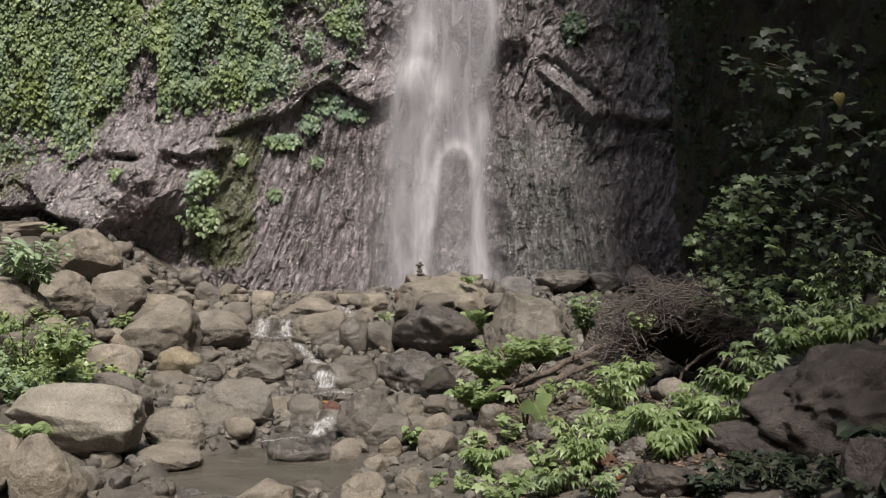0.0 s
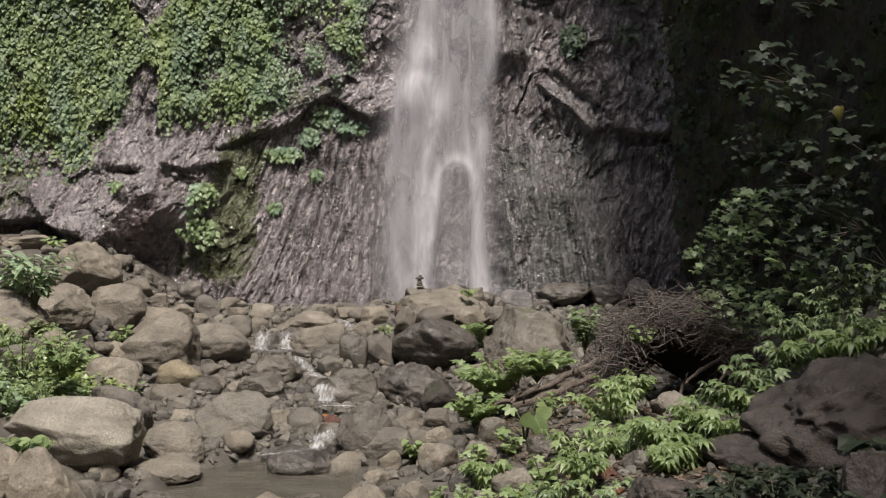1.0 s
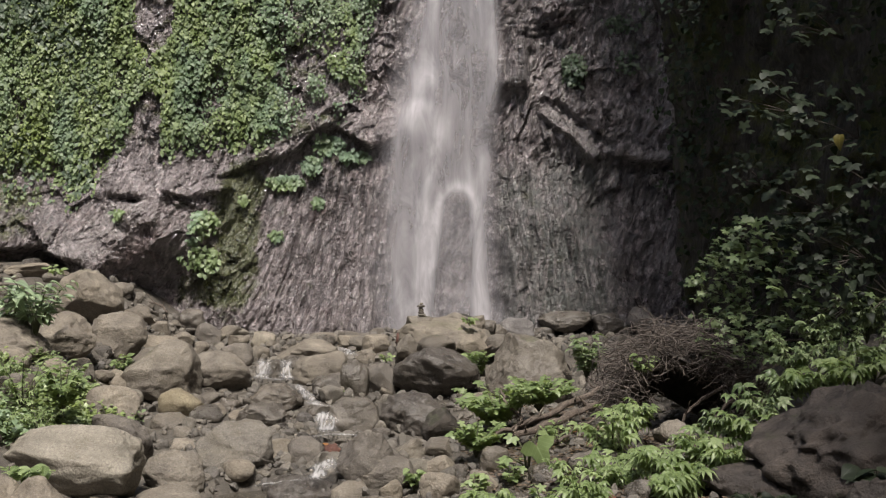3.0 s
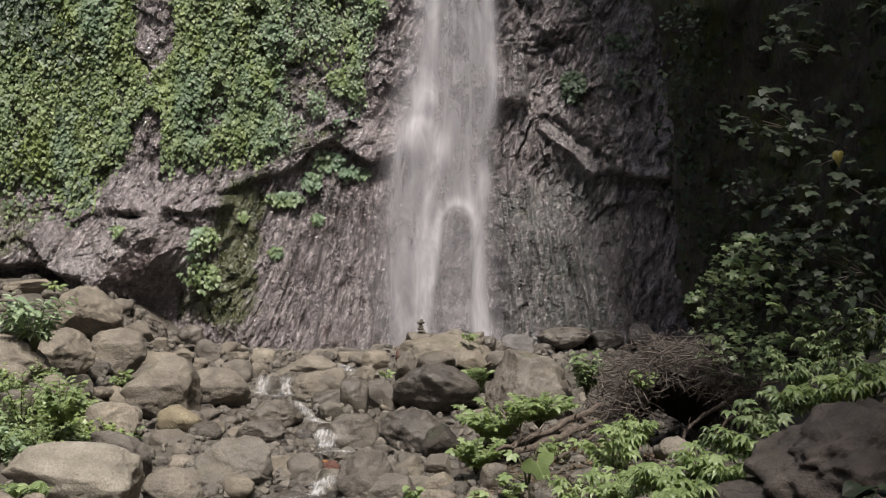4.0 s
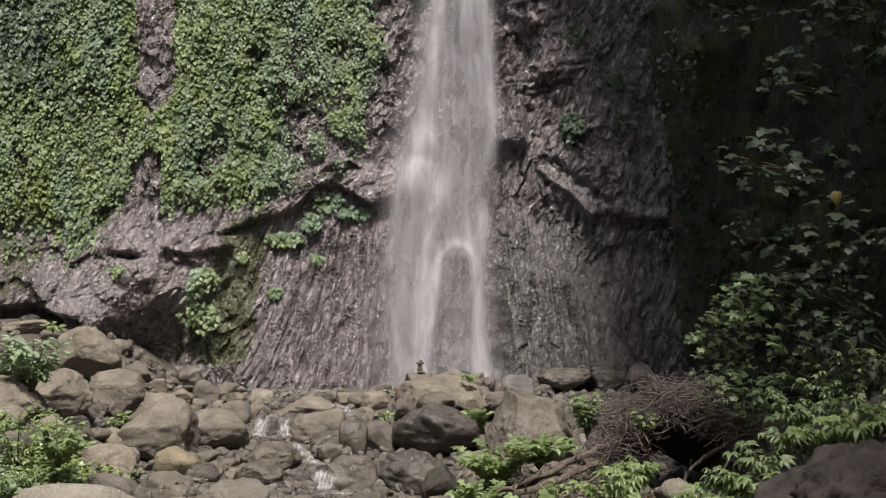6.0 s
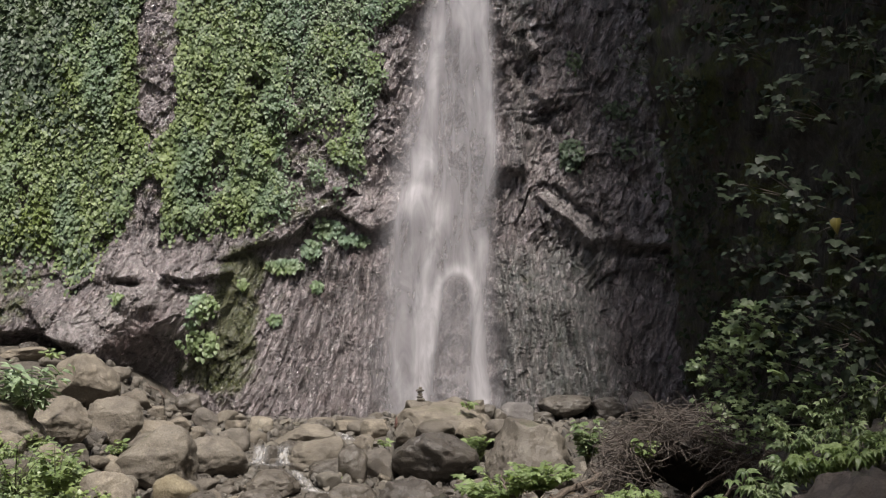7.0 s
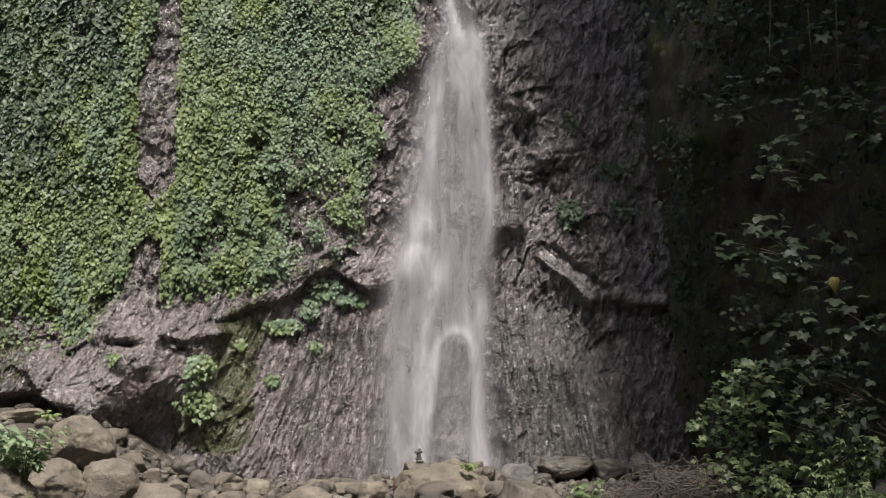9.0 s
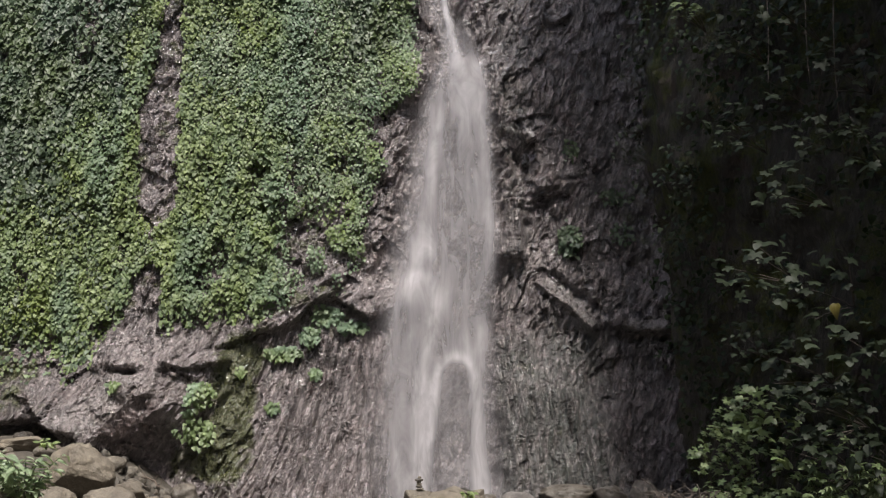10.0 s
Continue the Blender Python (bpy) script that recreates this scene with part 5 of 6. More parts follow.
def creeper_bed(x, z):
    """The even curtain that the creeper hangs in, just before the rock."""
    u, v = np.clip((x - gx[0]) / 0.09, 0, len(gx) - 2), np.clip((z - gz[0]) / 0.09, 0, len(gz) - 2)
    i, j = u.astype(int), v.astype(int)
    u, v = u - i, v - j
    even = (hull[j, i] * (1 - u) + hull[j, i + 1] * u) * (1 - v) + (hull[j + 1, i] * (1 - u) + hull[j + 1, i + 1] * u) * v
    rock, w = cliff_y(x, z), 0.62 * step(0.5, 1.0, ivy_cover(x, z))
    return np.minimum(w * even + (1 - w) * rock, rock)


def creeper(name, label, nr, x, z, sizes, mat, puff=0.2):
    y = creeper_bed(x, z) if name == "ivy" else cliff_y(x, z)
    out = puff * (0.25 + 0.75 * np.clip(0.5 + 0.9 * fbm(x * 4.2, z * 1.1, 0 * x, 4, 85), 0, 1)) * (0.35 + 0.65 * nr.random(len(x)))
    if name == "ivy":
        out = out * (0.3 + 0.7 * ivy_cover(x, z))
    pts = np.stack([x, y - out - 0.02, z], -1)
    ways = np.stack([nr.normal(0, 0.42, len(x)), -0.5 + nr.normal(0, 0.25, len(x)), -0.85 + nr.normal(0, 0.3, len(x))], -1)
    ups = np.stack([nr.normal(0, 0.4, len(x)), -1.0 + nr.normal(0, 0.3, len(x)), 0.5 + nr.normal(0, 0.4, len(x))], -1)
    ob = new(name, leaf_cloud(name, pts, ways, ups, sizes, mat, IVY_SHAPE))
    return tagged(ob, label, "creeper", kind="stuff")


nr = np.random.default_rng(21)
x, z = scatter_cliff(nr, 112000, -11.0, -0.2, 2.8, 13.6, ivy_cover)
patch = 0.55 * fbm(x * 0.9, z * 0.5, 0 * x, 3, 86) + 0.3 * nr.normal(size=len(x)) * 0.5
deep = 0.58 * step(-5.9, -6.6, x) + 1.3 * step(-6.0, -7.4, x) * step(8.2, 9.8, z) + 0.5 * step(-7.0, -8.0, x) * step(6, 8, z) + 0.9 * bell(x, -1.5, 0.8) * step(9.6, 10.4, z)
bluish = 1.0 * step(-3.6, -2.9, x) + 0.9 * bell(x, -5.8, 0.35) * bell(z, 6.2, 0.5) + 0.8 * bell(x, -4.2, 0.9) * bell(z, 10.2, 1.1) + 0.5 * bell(x, -7.2, 0.5) * bell(z, 7.6, 1.2)
kind = np.where(patch + deep > 0.75, 2, np.where(patch + bluish > 0.55, 1, 0))
for k, (label, mat, lo, hi) in enumerate((("thick light green creeper hanging over the cliff face", MAT_IVY, 0.05, 0.105), ("dull blue green creeper cushioning the cliff face", MAT_IVY_DULL, 0.045, 0.085), ("dark large leaved creeper high on the cliff face", MAT_IVY_DARK, 0.075, 0.14))):
    xk, zk = x[kind == k], z[kind == k]
    creeper("ivy", label, nr, xk, zk, nr.uniform(lo, hi, len(xk)), mat)
for k, (mx, mz, hw, hh, n) in enumerate(((-2.25, 4.75, 0.36, 0.22, 210), (-1.75, 4.5, 0.36, 0.14, 160), (-3.1, 4.0, 0.42, 0.19, 240), (-2.6, 4.35, 0.22, 0.25, 120), (-2.45, 3.6, 0.16, 0.12, 50), (-3.25, 2.95, 0.17, 0.12, 50), (-6.1, 3.35, 0.2, 0.12, 30), (-3.9, 3.65, 0.12, 0.12, 30), (2.55, 6.25, 0.3, 0.42, 170), (3.5, 7.2, 0.4, 0.25, 90), (3.6, 6.4, 0.3, 0.3, 60), (2.6, 8.1, 0.2, 0.3, 50), (-4.62, 3.2, 0.31, 0.32, 150), (-4.6, 2.5, 0.33, 0.34, 175), (-4.8, 2.85, 0.12, 0.1, 25), (-5.05, 2.5, 0.08, 0.08, 14))):
    a, r = nr.uniform(0, 6.28, n), np.sqrt(nr.random(n)) * (0.6 + 0.4 * nr.random(n))
    px, pz = mx + hw * r * np.cos(a), mz + hh * r * np.sin(a) * (0.8 + 0.4 * nr.random(n))
    creeper("creeper_clump", "small clump of green creeper on wet rock", nr, px, pz, nr.uniform(0.06, 0.115, n), MAT_TUFT if n in (150, 175, 25, 14) else MAT_IVY_DULL if mx < 0 else MAT_IVY_DARK, 0.4 if n in (150, 175) else 0.14)

# creeper over the side wall
n = 17000
s, zz = nr.uniform(0.1, 0.62, n), nr.uniform(1.0, 14.5, n)
keep = nr.random(n) < np.clip(0.4 + 1.8 * fbm(s * 14, zz * 0.8, 0 * s, 4, 87), 0.02, 1) * (0.35 + 0.65 * step(0.14, 0.26, s))
s, zz = s[keep], zz[keep]
bx = along(s, (0, 5.2), (0.12, 4.05), (0.2, 4.15), (0.35, 5.2), (0.5, 6.2), (0.75, 7.2), (1, 7.6)) - 0.085 * np.maximum(zz - 2.5, 0)
by = along(s, (0, 21.2), (0.12, 17.6), (0.2, 16.2), (0.35, 13.4), (0.5, 10.5), (0.75, 3.0), (1, -9.0)) - 0.035 * np.maximum(zz - 2.5, 0)
out = nr.uniform(0.05, 0.6, len(s))
pts = np.stack([bx - 0.8 * out, by - 0.5 * out, zz], -1)
ways = np.stack([-0.4 + nr.normal(0, 0.5, len(s)), -0.3 + nr.normal(0, 0.5, len(s)), -0.5 + nr.normal(0, 0.35, len(s))], -1)
ups = np.stack([-0.5 + nr.normal(0, 0.4, len(s)), -0.4 + nr.normal(0, 0.4, len(s)), 1.0 + nr.normal(0, 0.3, len(s))], -1)
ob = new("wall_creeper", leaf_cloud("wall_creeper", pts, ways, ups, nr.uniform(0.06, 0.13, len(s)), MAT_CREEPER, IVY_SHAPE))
tagged(ob, "green creeper leaves over the gorge wall, darkened for shade", "creeper", kind="stuff")



def spray(name, label, category, x, y, z, wide, high, n, meshes, size, seed, group="", odd=None, anchor=None):
    """A leafy branch that leans out of a wall: twigs from its root to a cloud of leaves around x, y, z."""
    r = random.Random(seed)
    root = tagged(new(name), label, category, group)
    back = Vector(anchor or (0.55 * wide + 0.35, 0.75, -0.35 * high))
    root.location = Vector((x, y, z)) + back
    for k in range(n):
        a, q = r.uniform(0, 6.283), math.sqrt(r.random())
        spot = Vector((wide * q * math.cos(a), r.uniform(-0.5, 0.5) * wide, high * q * math.sin(a))) - back
        if k % 8 == 0:
            knee = spot * 0.55 + Vector((0, 0, 0.12 * high))
            pts = [(2 * t * (1 - t)) * knee + t * t * spot for t in (0, 0.25, 0.5, 0.75, 1.0)]
            part("branch", solid("branch", *tube(pts, [0.008, 0.007, 0.006, 0.004, 0.002], 5), MAT_TWIG), root)
        way = (r.uniform(-1.0, 0.7), r.uniform(-1.0, 0.2), r.uniform(-0.55, 0.15))
        up = (r.uniform(-0.5, 0.4), r.uniform(-0.9, 0.1), 1)
        leaf = new("leaf", r.choice(odd if odd and r.random() < 0.08 else meshes))
        leaf.parent = root
        leaf.matrix_basis = leaf_pose(spot, way, up, size * r.uniform(0.6, 1.2))
    return root


def turned_leaf(root, place):
    """One big yellowed leaf that hangs among the green ones."""
    leaf = new("leaf", YELLOW[1])
    leaf.parent = root
    leaf.matrix_basis = leaf_pose(Vector(place) - root.location, (-0.3, -0.3, -0.8), (-0.5, -0.6, 0.6), 0.15)
    tagged(leaf, "yellowed hanging leaf")


def limb_path(points, r, wobble):
    """A smooth crooked line through a few points."""
    pts = [Vector(p) for p in points]
    out = []
    for k in range(len(pts) - 1):
        p0, p1, p2, p3 = pts[max(k - 1, 0)], pts[k], pts[k + 1], pts[min(k + 2, len(pts) - 1)]
        for j in range(6):
            t = j / 6
            q = 0.5 * (2 * p1 + (p2 - p0) * t + (2 * p0 - 5 * p1 + 4 * p2 - p3) * t * t + (3 * p1 - p0 - 3 * p2 + p3) * t ** 3)
            out.append(q + Vector((r.uniform(-1, 1), r.uniform(-1, 1), r.uniform(-1, 1))) * wobble)
    return out + [pts[-1]]


def log(points, radii, seed):
    """A weathered branch: crooked, furrowed along its length, with snapped stubs of side twigs."""
    r = random.Random(seed)
    pts = limb_path(points, r, 0.02)
    rad = np.interp(np.linspace(0, 1, len(pts)), np.linspace(0, 1, len(radii)), radii) * 0.62
    base = pts[0]
    pts = [p - base for p in pts]
    verts, faces = tube(pts, [q * r.uniform(0.75, 1.15) for q in rad], 12)
    for k in range(len(pts)):
        for j in range(12):
            i = k * 12 + j
            verts[i] = pts[k] + (verts[i] - pts[k]) * (0.86 + 0.28 * float(vnoise(j * 0.9, k * 0.25, seed, 98)))
    ob = new("driftwood", solid("driftwood", verts, faces, MAT_WOOD))
    ob.location = base
    for k in range(2 + len(pts) // 6):
        i = r.randrange(2, len(pts) - 1)
        way = Vector((r.uniform(-1, 1), r.uniform(-1, 0.4), r.uniform(0.1, 1))).normalized()
        ln = r.uniform(0.08, 0.28)
        part("stub", solid("stub", *tube(limb_path([pts[i], pts[i] + way * ln * 0.5, pts[i] + way * ln + Vector((0, 0, 0.04))], r, 0.006), np.linspace(rad[i] * 0.5, 0.004, 13), 6), MAT_WOOD), ob)
    return tagged(ob, "weathered grey brown driftwood branch lying on stones", "driftwood", "driftwood branches")


def hanging_vine(top, foot, seed):
    r = random.Random(seed)
    pts = limb_path([top, (Vector(top) + Vector(foot)) / 2 + Vector((r.uniform(-0.05, 0.05), 0, 0)), foot], r, 0.004)
    ob = new("hanging_vine", solid("hanging_vine", *tube([p - pts[0] for p in pts], [0.007] * len(pts), 5), MAT_TWIG))
    ob.location = pts[0]
    return tagged(ob, "thin brown aerial vine hanging from above", "vine", "hanging vines")


def branch_pile(x, y, z, wide, deep, high):
    """A heap of dead branches, matted on top and hollow below."""
    r = random.Random(77)
    root = tagged(new("branch_pile"), "tangled heap of dead brown branches with a dark hollow", "brushwood")
    root.location = (x, y, z)

    def twig(reach):
        a, ring = r.uniform(-0.35, 3.35), r.uniform(0.95, 2.0)
        if a < 0.6:
            ring += r.uniform(0, 0.6)
        mid = Vector((wide * ring * math.cos(a), deep * r.uniform(-1, 0.8), high * ring * math.sin(a) * r.uniform(0.85, 1.1)))
        way = Vector((r.uniform(-1, 1), r.uniform(-0.8, 0.8), -0.45 * math.copysign(1, math.cos(a)) * r.uniform(-0.2, 1) + r.uniform(-0.5, 0.5)))
        way = way.normalized() * reach * r.uniform(0.5, 1.2)
        bow = Vector((r.uniform(-0.1, 0.1), r.uniform(-0.1, 0.1), r.uniform(-0.04, 0.14)))
        return limb_path([mid - way, mid + bow, mid + way], r, 0.014)

    for k in range(150):
        pts = twig(0.36)
        w = r.uniform(0.004, 0.013)
        part("branch", solid("branch", *tube(pts, [w * (1 - 0.6 * j / len(pts)) for j in range(len(pts))], 6), MAT_TWIG), root)
    small = []
    for k in range(1100):
        pts = twig(0.22)[::2]
        w = r.uniform(0.003, 0.008)
        small.append(tube(pts, [w] * len(pts), 4))
    tagged(part("twig_tangle", solid("twig_tangle", *joined(small), MAT_TWIG), root), kind="stuff")
    # shell added inside the twigs to block light and darken the hollow
    a, b = np.meshgrid(np.linspace(-0.5, math.pi + 0.5, 60), np.linspace(-0.55, 1.6, 36))
    k = 1.15 + 0.25 * fbm(a * 3, b * 3, 0 * a, 3, 91)
    k = k * np.where(b > 1.2, np.clip((1.6 - b) / 0.4, 0.02, 1), 1)
    sx, sy, sz = wide * np.cos(a) * k, deep * b, high * np.sin(a) * k
    part("root_mat", sheet("root_mat", sx, sy, sz, MAT_GROUND), root, "added soil shell that keeps the hollow dark")
    return root


def fallen_leaf(x, y, z, seed):
    r = random.Random(seed)
    ob = new("fallen_leaf", r.choice(FALLEN))
    ob.matrix_world = leaf_pose((x, y, z), (r.uniform(-1, 1), r.uniform(-1, 1), 0.1), (r.uniform(-0.3, 0.3), -0.5, 1), r.uniform(0.1, 0.16))
    return tagged(ob, "dry orange brown fallen leaf on the ground", "leaf", "fallen leaves")


def cascade(points, half):
    """A little rush of white water between stones."""
    pts = np.array(points)
    t = np.linspace(0, 1, 24)
    line = np.stack([np.interp(t, np.linspace(0, 1, len(pts)), pts[:, j]) for j in range(3)], -1)
    v = np.linspace(-1, 1, 13)
    w = half * (0.75 + 0.5 * fbm(t * 5, 0 * t + points[0][0], 0 * t, 2, 95)) * (0.8 + 0.4 * t)
    gx = line[:, :1] + w[:, None] * v[None]
    gy = line[:, 1:2] + 0 * gx - 0.06 * np.cos(v * 1.4)[None]
    gz = line[:, 2:] + 0.02 + 0.035 * np.cos(v * 1.4)[None] + 0.012 * fbm(gx * 12, gy * 6, 0 * gx, 3, 96)
    amount = 1.25 * (1 - np.abs(v[None]) ** 1.8) * np.minimum(1, 6 * t)[:, None] * np.minimum(1, 5 * (1 - t))[:, None] * (0.7 + 0.6 * vnoise(gx * 26, gz * 9, gy * 4, 97))
    ob = new("cascade", sheet("cascade", gx, gy, gz, MAT_FOAM, [("water", np.clip(amount, 0, 1))]))
    return tagged(ob, "small white cascade of the stream between stones", "cascade", "cascades of the stream", kind="structure")


TARO = [lobed_mesh("leaf", MAT_FRESH, 5, 0.22, 0.5), lobed_mesh("leaf", MAT_FRESH, 3, 0.30, 0.7)]
FALLEN = [leaf_mesh("fallen_leaf", MAT_FALLEN, OVAL, 0.4, -0.2), leaf_mesh("fallen_leaf", MAT_FALLEN, HEART, -0.2, 0.15)]


plant("bush", "dusty green leafy bush between bank boulders", "bush", -5.09, 13.00, 1.56, 12, 0.74, 0.49, DUSTY, 0.239, 1, 10, group="herbs on the rocky bank")
plant("bush", "dusty green leafy bush between bank boulders", "bush", -5.47, 13.20, 1.69, 6, 0.50, 0.29, DUSTY, 0.214, 31, 8, group="herbs on the rocky bank")
plant("sprout", "small yellow green sprout on a boulder", "plant", -5.60, 15.00, 2.28, 4, 0.16, 0.11, FRESH, 0.130, 2, 4)
plant("bush", "fresh green leafy bush on the rocky bank", "bush", -4.41, 10.90, 0.89, 6, 0.65, 0.38, PALM, 0.110, 3, 7, group="herbs on the rocky bank")
plant("bush", "fresh green leafy bush on the rocky bank", "bush", -4.14, 11.30, 0.83, 8, 0.61, 0.34, MAPLE, 0.159, 4, 8, group="herbs on the rocky bank")
plant("bush", "fresh green leafy bush on the rocky bank", "bush", -4.84, 11.58, 1.04, 6, 0.50, 0.28, PALM, 0.117, 5, 7, group="herbs on the rocky bank")
plant("bush", "low green herb with narrow leaves", "plant", -4.12, 10.60, 0.76, 5, 0.32, 0.34, PALM, 0.090, 6, 6, group="herbs on the rocky bank")
plant("bush", "low green herb with narrow leaves", "plant", -4.37, 10.38, 0.74, 5, 0.31, 0.34, PALM, 0.089, 36, 6, group="herbs on the rocky bank")
plant("herb", "small green herb between boulders", "plant", -4.42, 14.30, 0.95, 7, 0.27, 0.19, FRESH, 0.124, 7, 5)
plant("fern", "light green fern growing out of a rock crack", "fern", -3.60, 9.00, 0.60, 8, 0.19, 0.22, FRESH_LANCE, 0.146, 8, 7)
plant("herb", "tiny yellow green herb on a boulder", "plant", -0.85, 15.30, 1.00, 4, 0.13, 0.11, FRESH, 0.116, 9, 4)
plant("herb", "pale green herb behind the dark boulder", "plant", 0.47, 15.60, 0.68, 12, 0.49, 0.32, MAPLE, 0.139, 10, 9)
plant("bush", "bright green mound of soft broad leaves", "bush", 0.64, 12.30, 0.47, 16, 0.59, 0.58, MAPLE, 0.167, 11, 14, group="herbs on the shaded bank")
plant("bush", "bright green mound of soft broad leaves", "bush", 1.14, 12.60, 0.70, 14, 0.40, 0.46, MAPLE, 0.151, 12, 14, group="herbs on the shaded bank")
plant("bush", "bright green mound of soft broad leaves", "bush", 0.35, 11.60, 0.34, 13, 0.42, 0.34, MAPLE, 0.139, 13, 12, group="herbs on the shaded bank")
taro(0.87, 10.90, 0.28)
plant("bush", "green herb with long drooping leaves", "plant", 1.72, 10.68, 0.40, 8, 0.65, 0.43, PALM, 0.191, 15, 6, group="herbs on the shaded bank")
plant("bush", "green herb with long drooping leaves", "plant", 2.05, 11.20, 0.60, 5, 0.42, 0.27, PALM, 0.174, 16, 6, group="herbs on the shaded bank")
plant("bush", "pale green herb with oval leaves", "plant", 1.15, 8.60, 0.37, 6, 0.43, 0.28, PALM, 0.160, 17, 6, group="herbs on the shaded bank")
plant("bush", "pale green herb with oval leaves", "plant", 0.39, 9.44, 0.13, 5, 0.36, 0.26, PALM, 0.168, 18, 6, group="herbs on the shaded bank")
plant("bush", "bright green low herb with broad leaves", "plant", 0.45, 8.66, 0.14, 5, 0.26, 0.26, MAPLE, 0.167, 19, 4, group="herbs on the shaded bank")
plant("herb", "bright green low herb with broad leaves", "plant", -0.12, 9.34, 0.12, 5, 0.12, 0.18, MAPLE, 0.103, 20, 4, group="herbs on the shaded bank")
plant("herb", "small upright green herb among stones", "plant", -0.31, 10.60, 0.19, 5, 0.23, 0.10, FRESH, 0.115, 21, 5, group="herbs on the shaded bank")
plant("bush", "green herb with oval leaves", "plant", 0.85, 8.38, 0.27, 5, 0.27, 0.27, PALM_DIM, 0.130, 22, 6, group="herbs on the shaded bank")
plant("bush", "green herb with oval leaves", "plant", 1.20, 7.98, 0.35, 5, 0.24, 0.22, PALM_DIM, 0.124, 23, 6, group="herbs on the shaded bank")
plant("vine", "dark green vine over the grey slab", "vine", 1.91, 14.00, 0.87, 9, 0.68, 0.27, BROAD, 0.152, 24, 11, group="herbs on the shaded bank")
plant("herb", "yellow green herb on the branch pile", "plant", 2.35, 12.40, 1.13, 4, 0.28, 0.13, FRESH, 0.175, 25, 4, group="herbs on the shaded bank")
plant("fern", "bright green fern like herb on the slope", "fern", 1.88, 9.40, 0.58, 6, 0.31, 0.28, PALM, 0.188, 40, 5, group="herbs on the shaded bank")
plant("fern", "bright green fern like herb on the slope", "fern", 2.18, 9.50, 0.43, 6, 0.36, 0.28, PALM, 0.207, 41, 5, group="herbs on the shaded bank")
plant("fern", "bright green fern like herb on the slope", "fern", 2.33, 9.60, 0.67, 6, 0.34, 0.31, PALM, 0.201, 42, 5, group="herbs on the shaded bank")
plant("fern", "bright green fern like herb on the slope", "fern", 2.65, 9.70, 0.84, 6, 0.34, 0.32, PALM_DIM, 0.195, 43, 5, group="herbs on the shaded bank")
plant("fern", "bright green fern like herb on the slope", "fern", 2.96, 9.80, 1.03, 6, 0.32, 0.32, PALM_DIM, 0.188, 44, 5, group="herbs on the shaded bank")
plant("fern", "bright green fern like herb on the slope", "fern", 3.26, 9.90, 1.21, 6, 0.27, 0.29, PALM_DIM, 0.180, 45, 5, group="herbs on the shaded bank")
plant("fern", "bright green fern like herb on the slope", "fern", 1.93, 8.94, 0.43, 6, 0.29, 0.22, PALM, 0.179, 46, 5, group="herbs on the shaded bank")
plant("fern", "bright green fern like herb on the slope", "fern", 3.55, 10.00, 1.22, 7, 0.34, 0.34, PALM, 0.215, 470, 5, group="herbs on the shaded bank")
plant("fern", "bright green fern like herb on the slope", "fern", 3.95, 10.10, 1.30, 7, 0.34, 0.34, PALM, 0.215, 471, 5, group="herbs on the shaded bank")
plant("fern", "bright green fern like herb on the slope", "fern", 4.35, 10.20, 1.38, 7, 0.34, 0.34, PALM_DIM, 0.215, 472, 5, group="herbs on the shaded bank")
plant("fern", "bright green fern like herb on the slope", "fern", 2.52, 9.35, 0.62, 7, 0.34, 0.34, PALM, 0.215, 473, 5, group="herbs on the shaded bank")
plant("fern", "bright green fern like herb on the slope", "fern", 2.85, 9.50, 0.80, 7, 0.34, 0.34, PALM, 0.215, 474, 5, group="herbs on the shaded bank")
plant("fern", "bright green fern like herb on the slope", "fern", 2.12, 9.10, 0.42, 7, 0.34, 0.34, PALM, 0.215, 475, 5, group="herbs on the shaded bank")
plant("fern", "bright green fern like herb on the slope", "fern", 1.60, 9.90, 0.36, 7, 0.34, 0.34, PALM, 0.215, 476, 5, group="herbs on the shaded bank")
plant("bush", "mid green bush on the shaded bank", "bush", 3.48, 10.40, 1.31, 7, 0.51, 0.34, PALM_DIM, 0.135, 60, 6, group="herbs on the shaded bank")
plant("bush", "mid green bush on the shaded bank", "bush", 4.01, 10.60, 1.34, 7, 0.57, 0.37, PALM_DIM, 0.138, 61, 6, group="herbs on the shaded bank")
plant("bush", "mid green bush on the shaded bank", "bush", 4.44, 10.80, 1.26, 7, 0.64, 0.35, PALM_DIM, 0.140, 62, 6, group="herbs on the shaded bank")
plant("bush", "mid green bush on the shaded bank", "bush", 3.92, 11.00, 1.53, 7, 0.54, 0.36, PALM_DIM, 0.143, 63, 6, group="herbs on the shaded bank")
plant("bush", "mid green bush on the shaded bank", "bush", 4.53, 11.20, 1.64, 7, 0.55, 0.36, PALM_DIM, 0.145, 64, 6, group="herbs on the shaded bank")
# herbs by the rock use the darkened leaf tones in place of cast shade
plant("herb", "low green herb below the mossy rock, darkened for shade", "plant", 2.21, 7.98, 0.42, 8, 0.26, 0.26, SHADE, 0.104, 70, 7, group="herbs on the shaded bank")
plant("herb", "low green herb below the mossy rock, darkened for shade", "plant", 2.57, 8.04, 0.43, 8, 0.26, 0.26, SHADE, 0.104, 71, 7, group="herbs on the shaded bank")
plant("herb", "low green herb below the mossy rock, darkened for shade", "plant", 2.71, 7.68, 0.46, 8, 0.25, 0.23, SHADE, 0.100, 72, 7, group="herbs on the shaded bank")
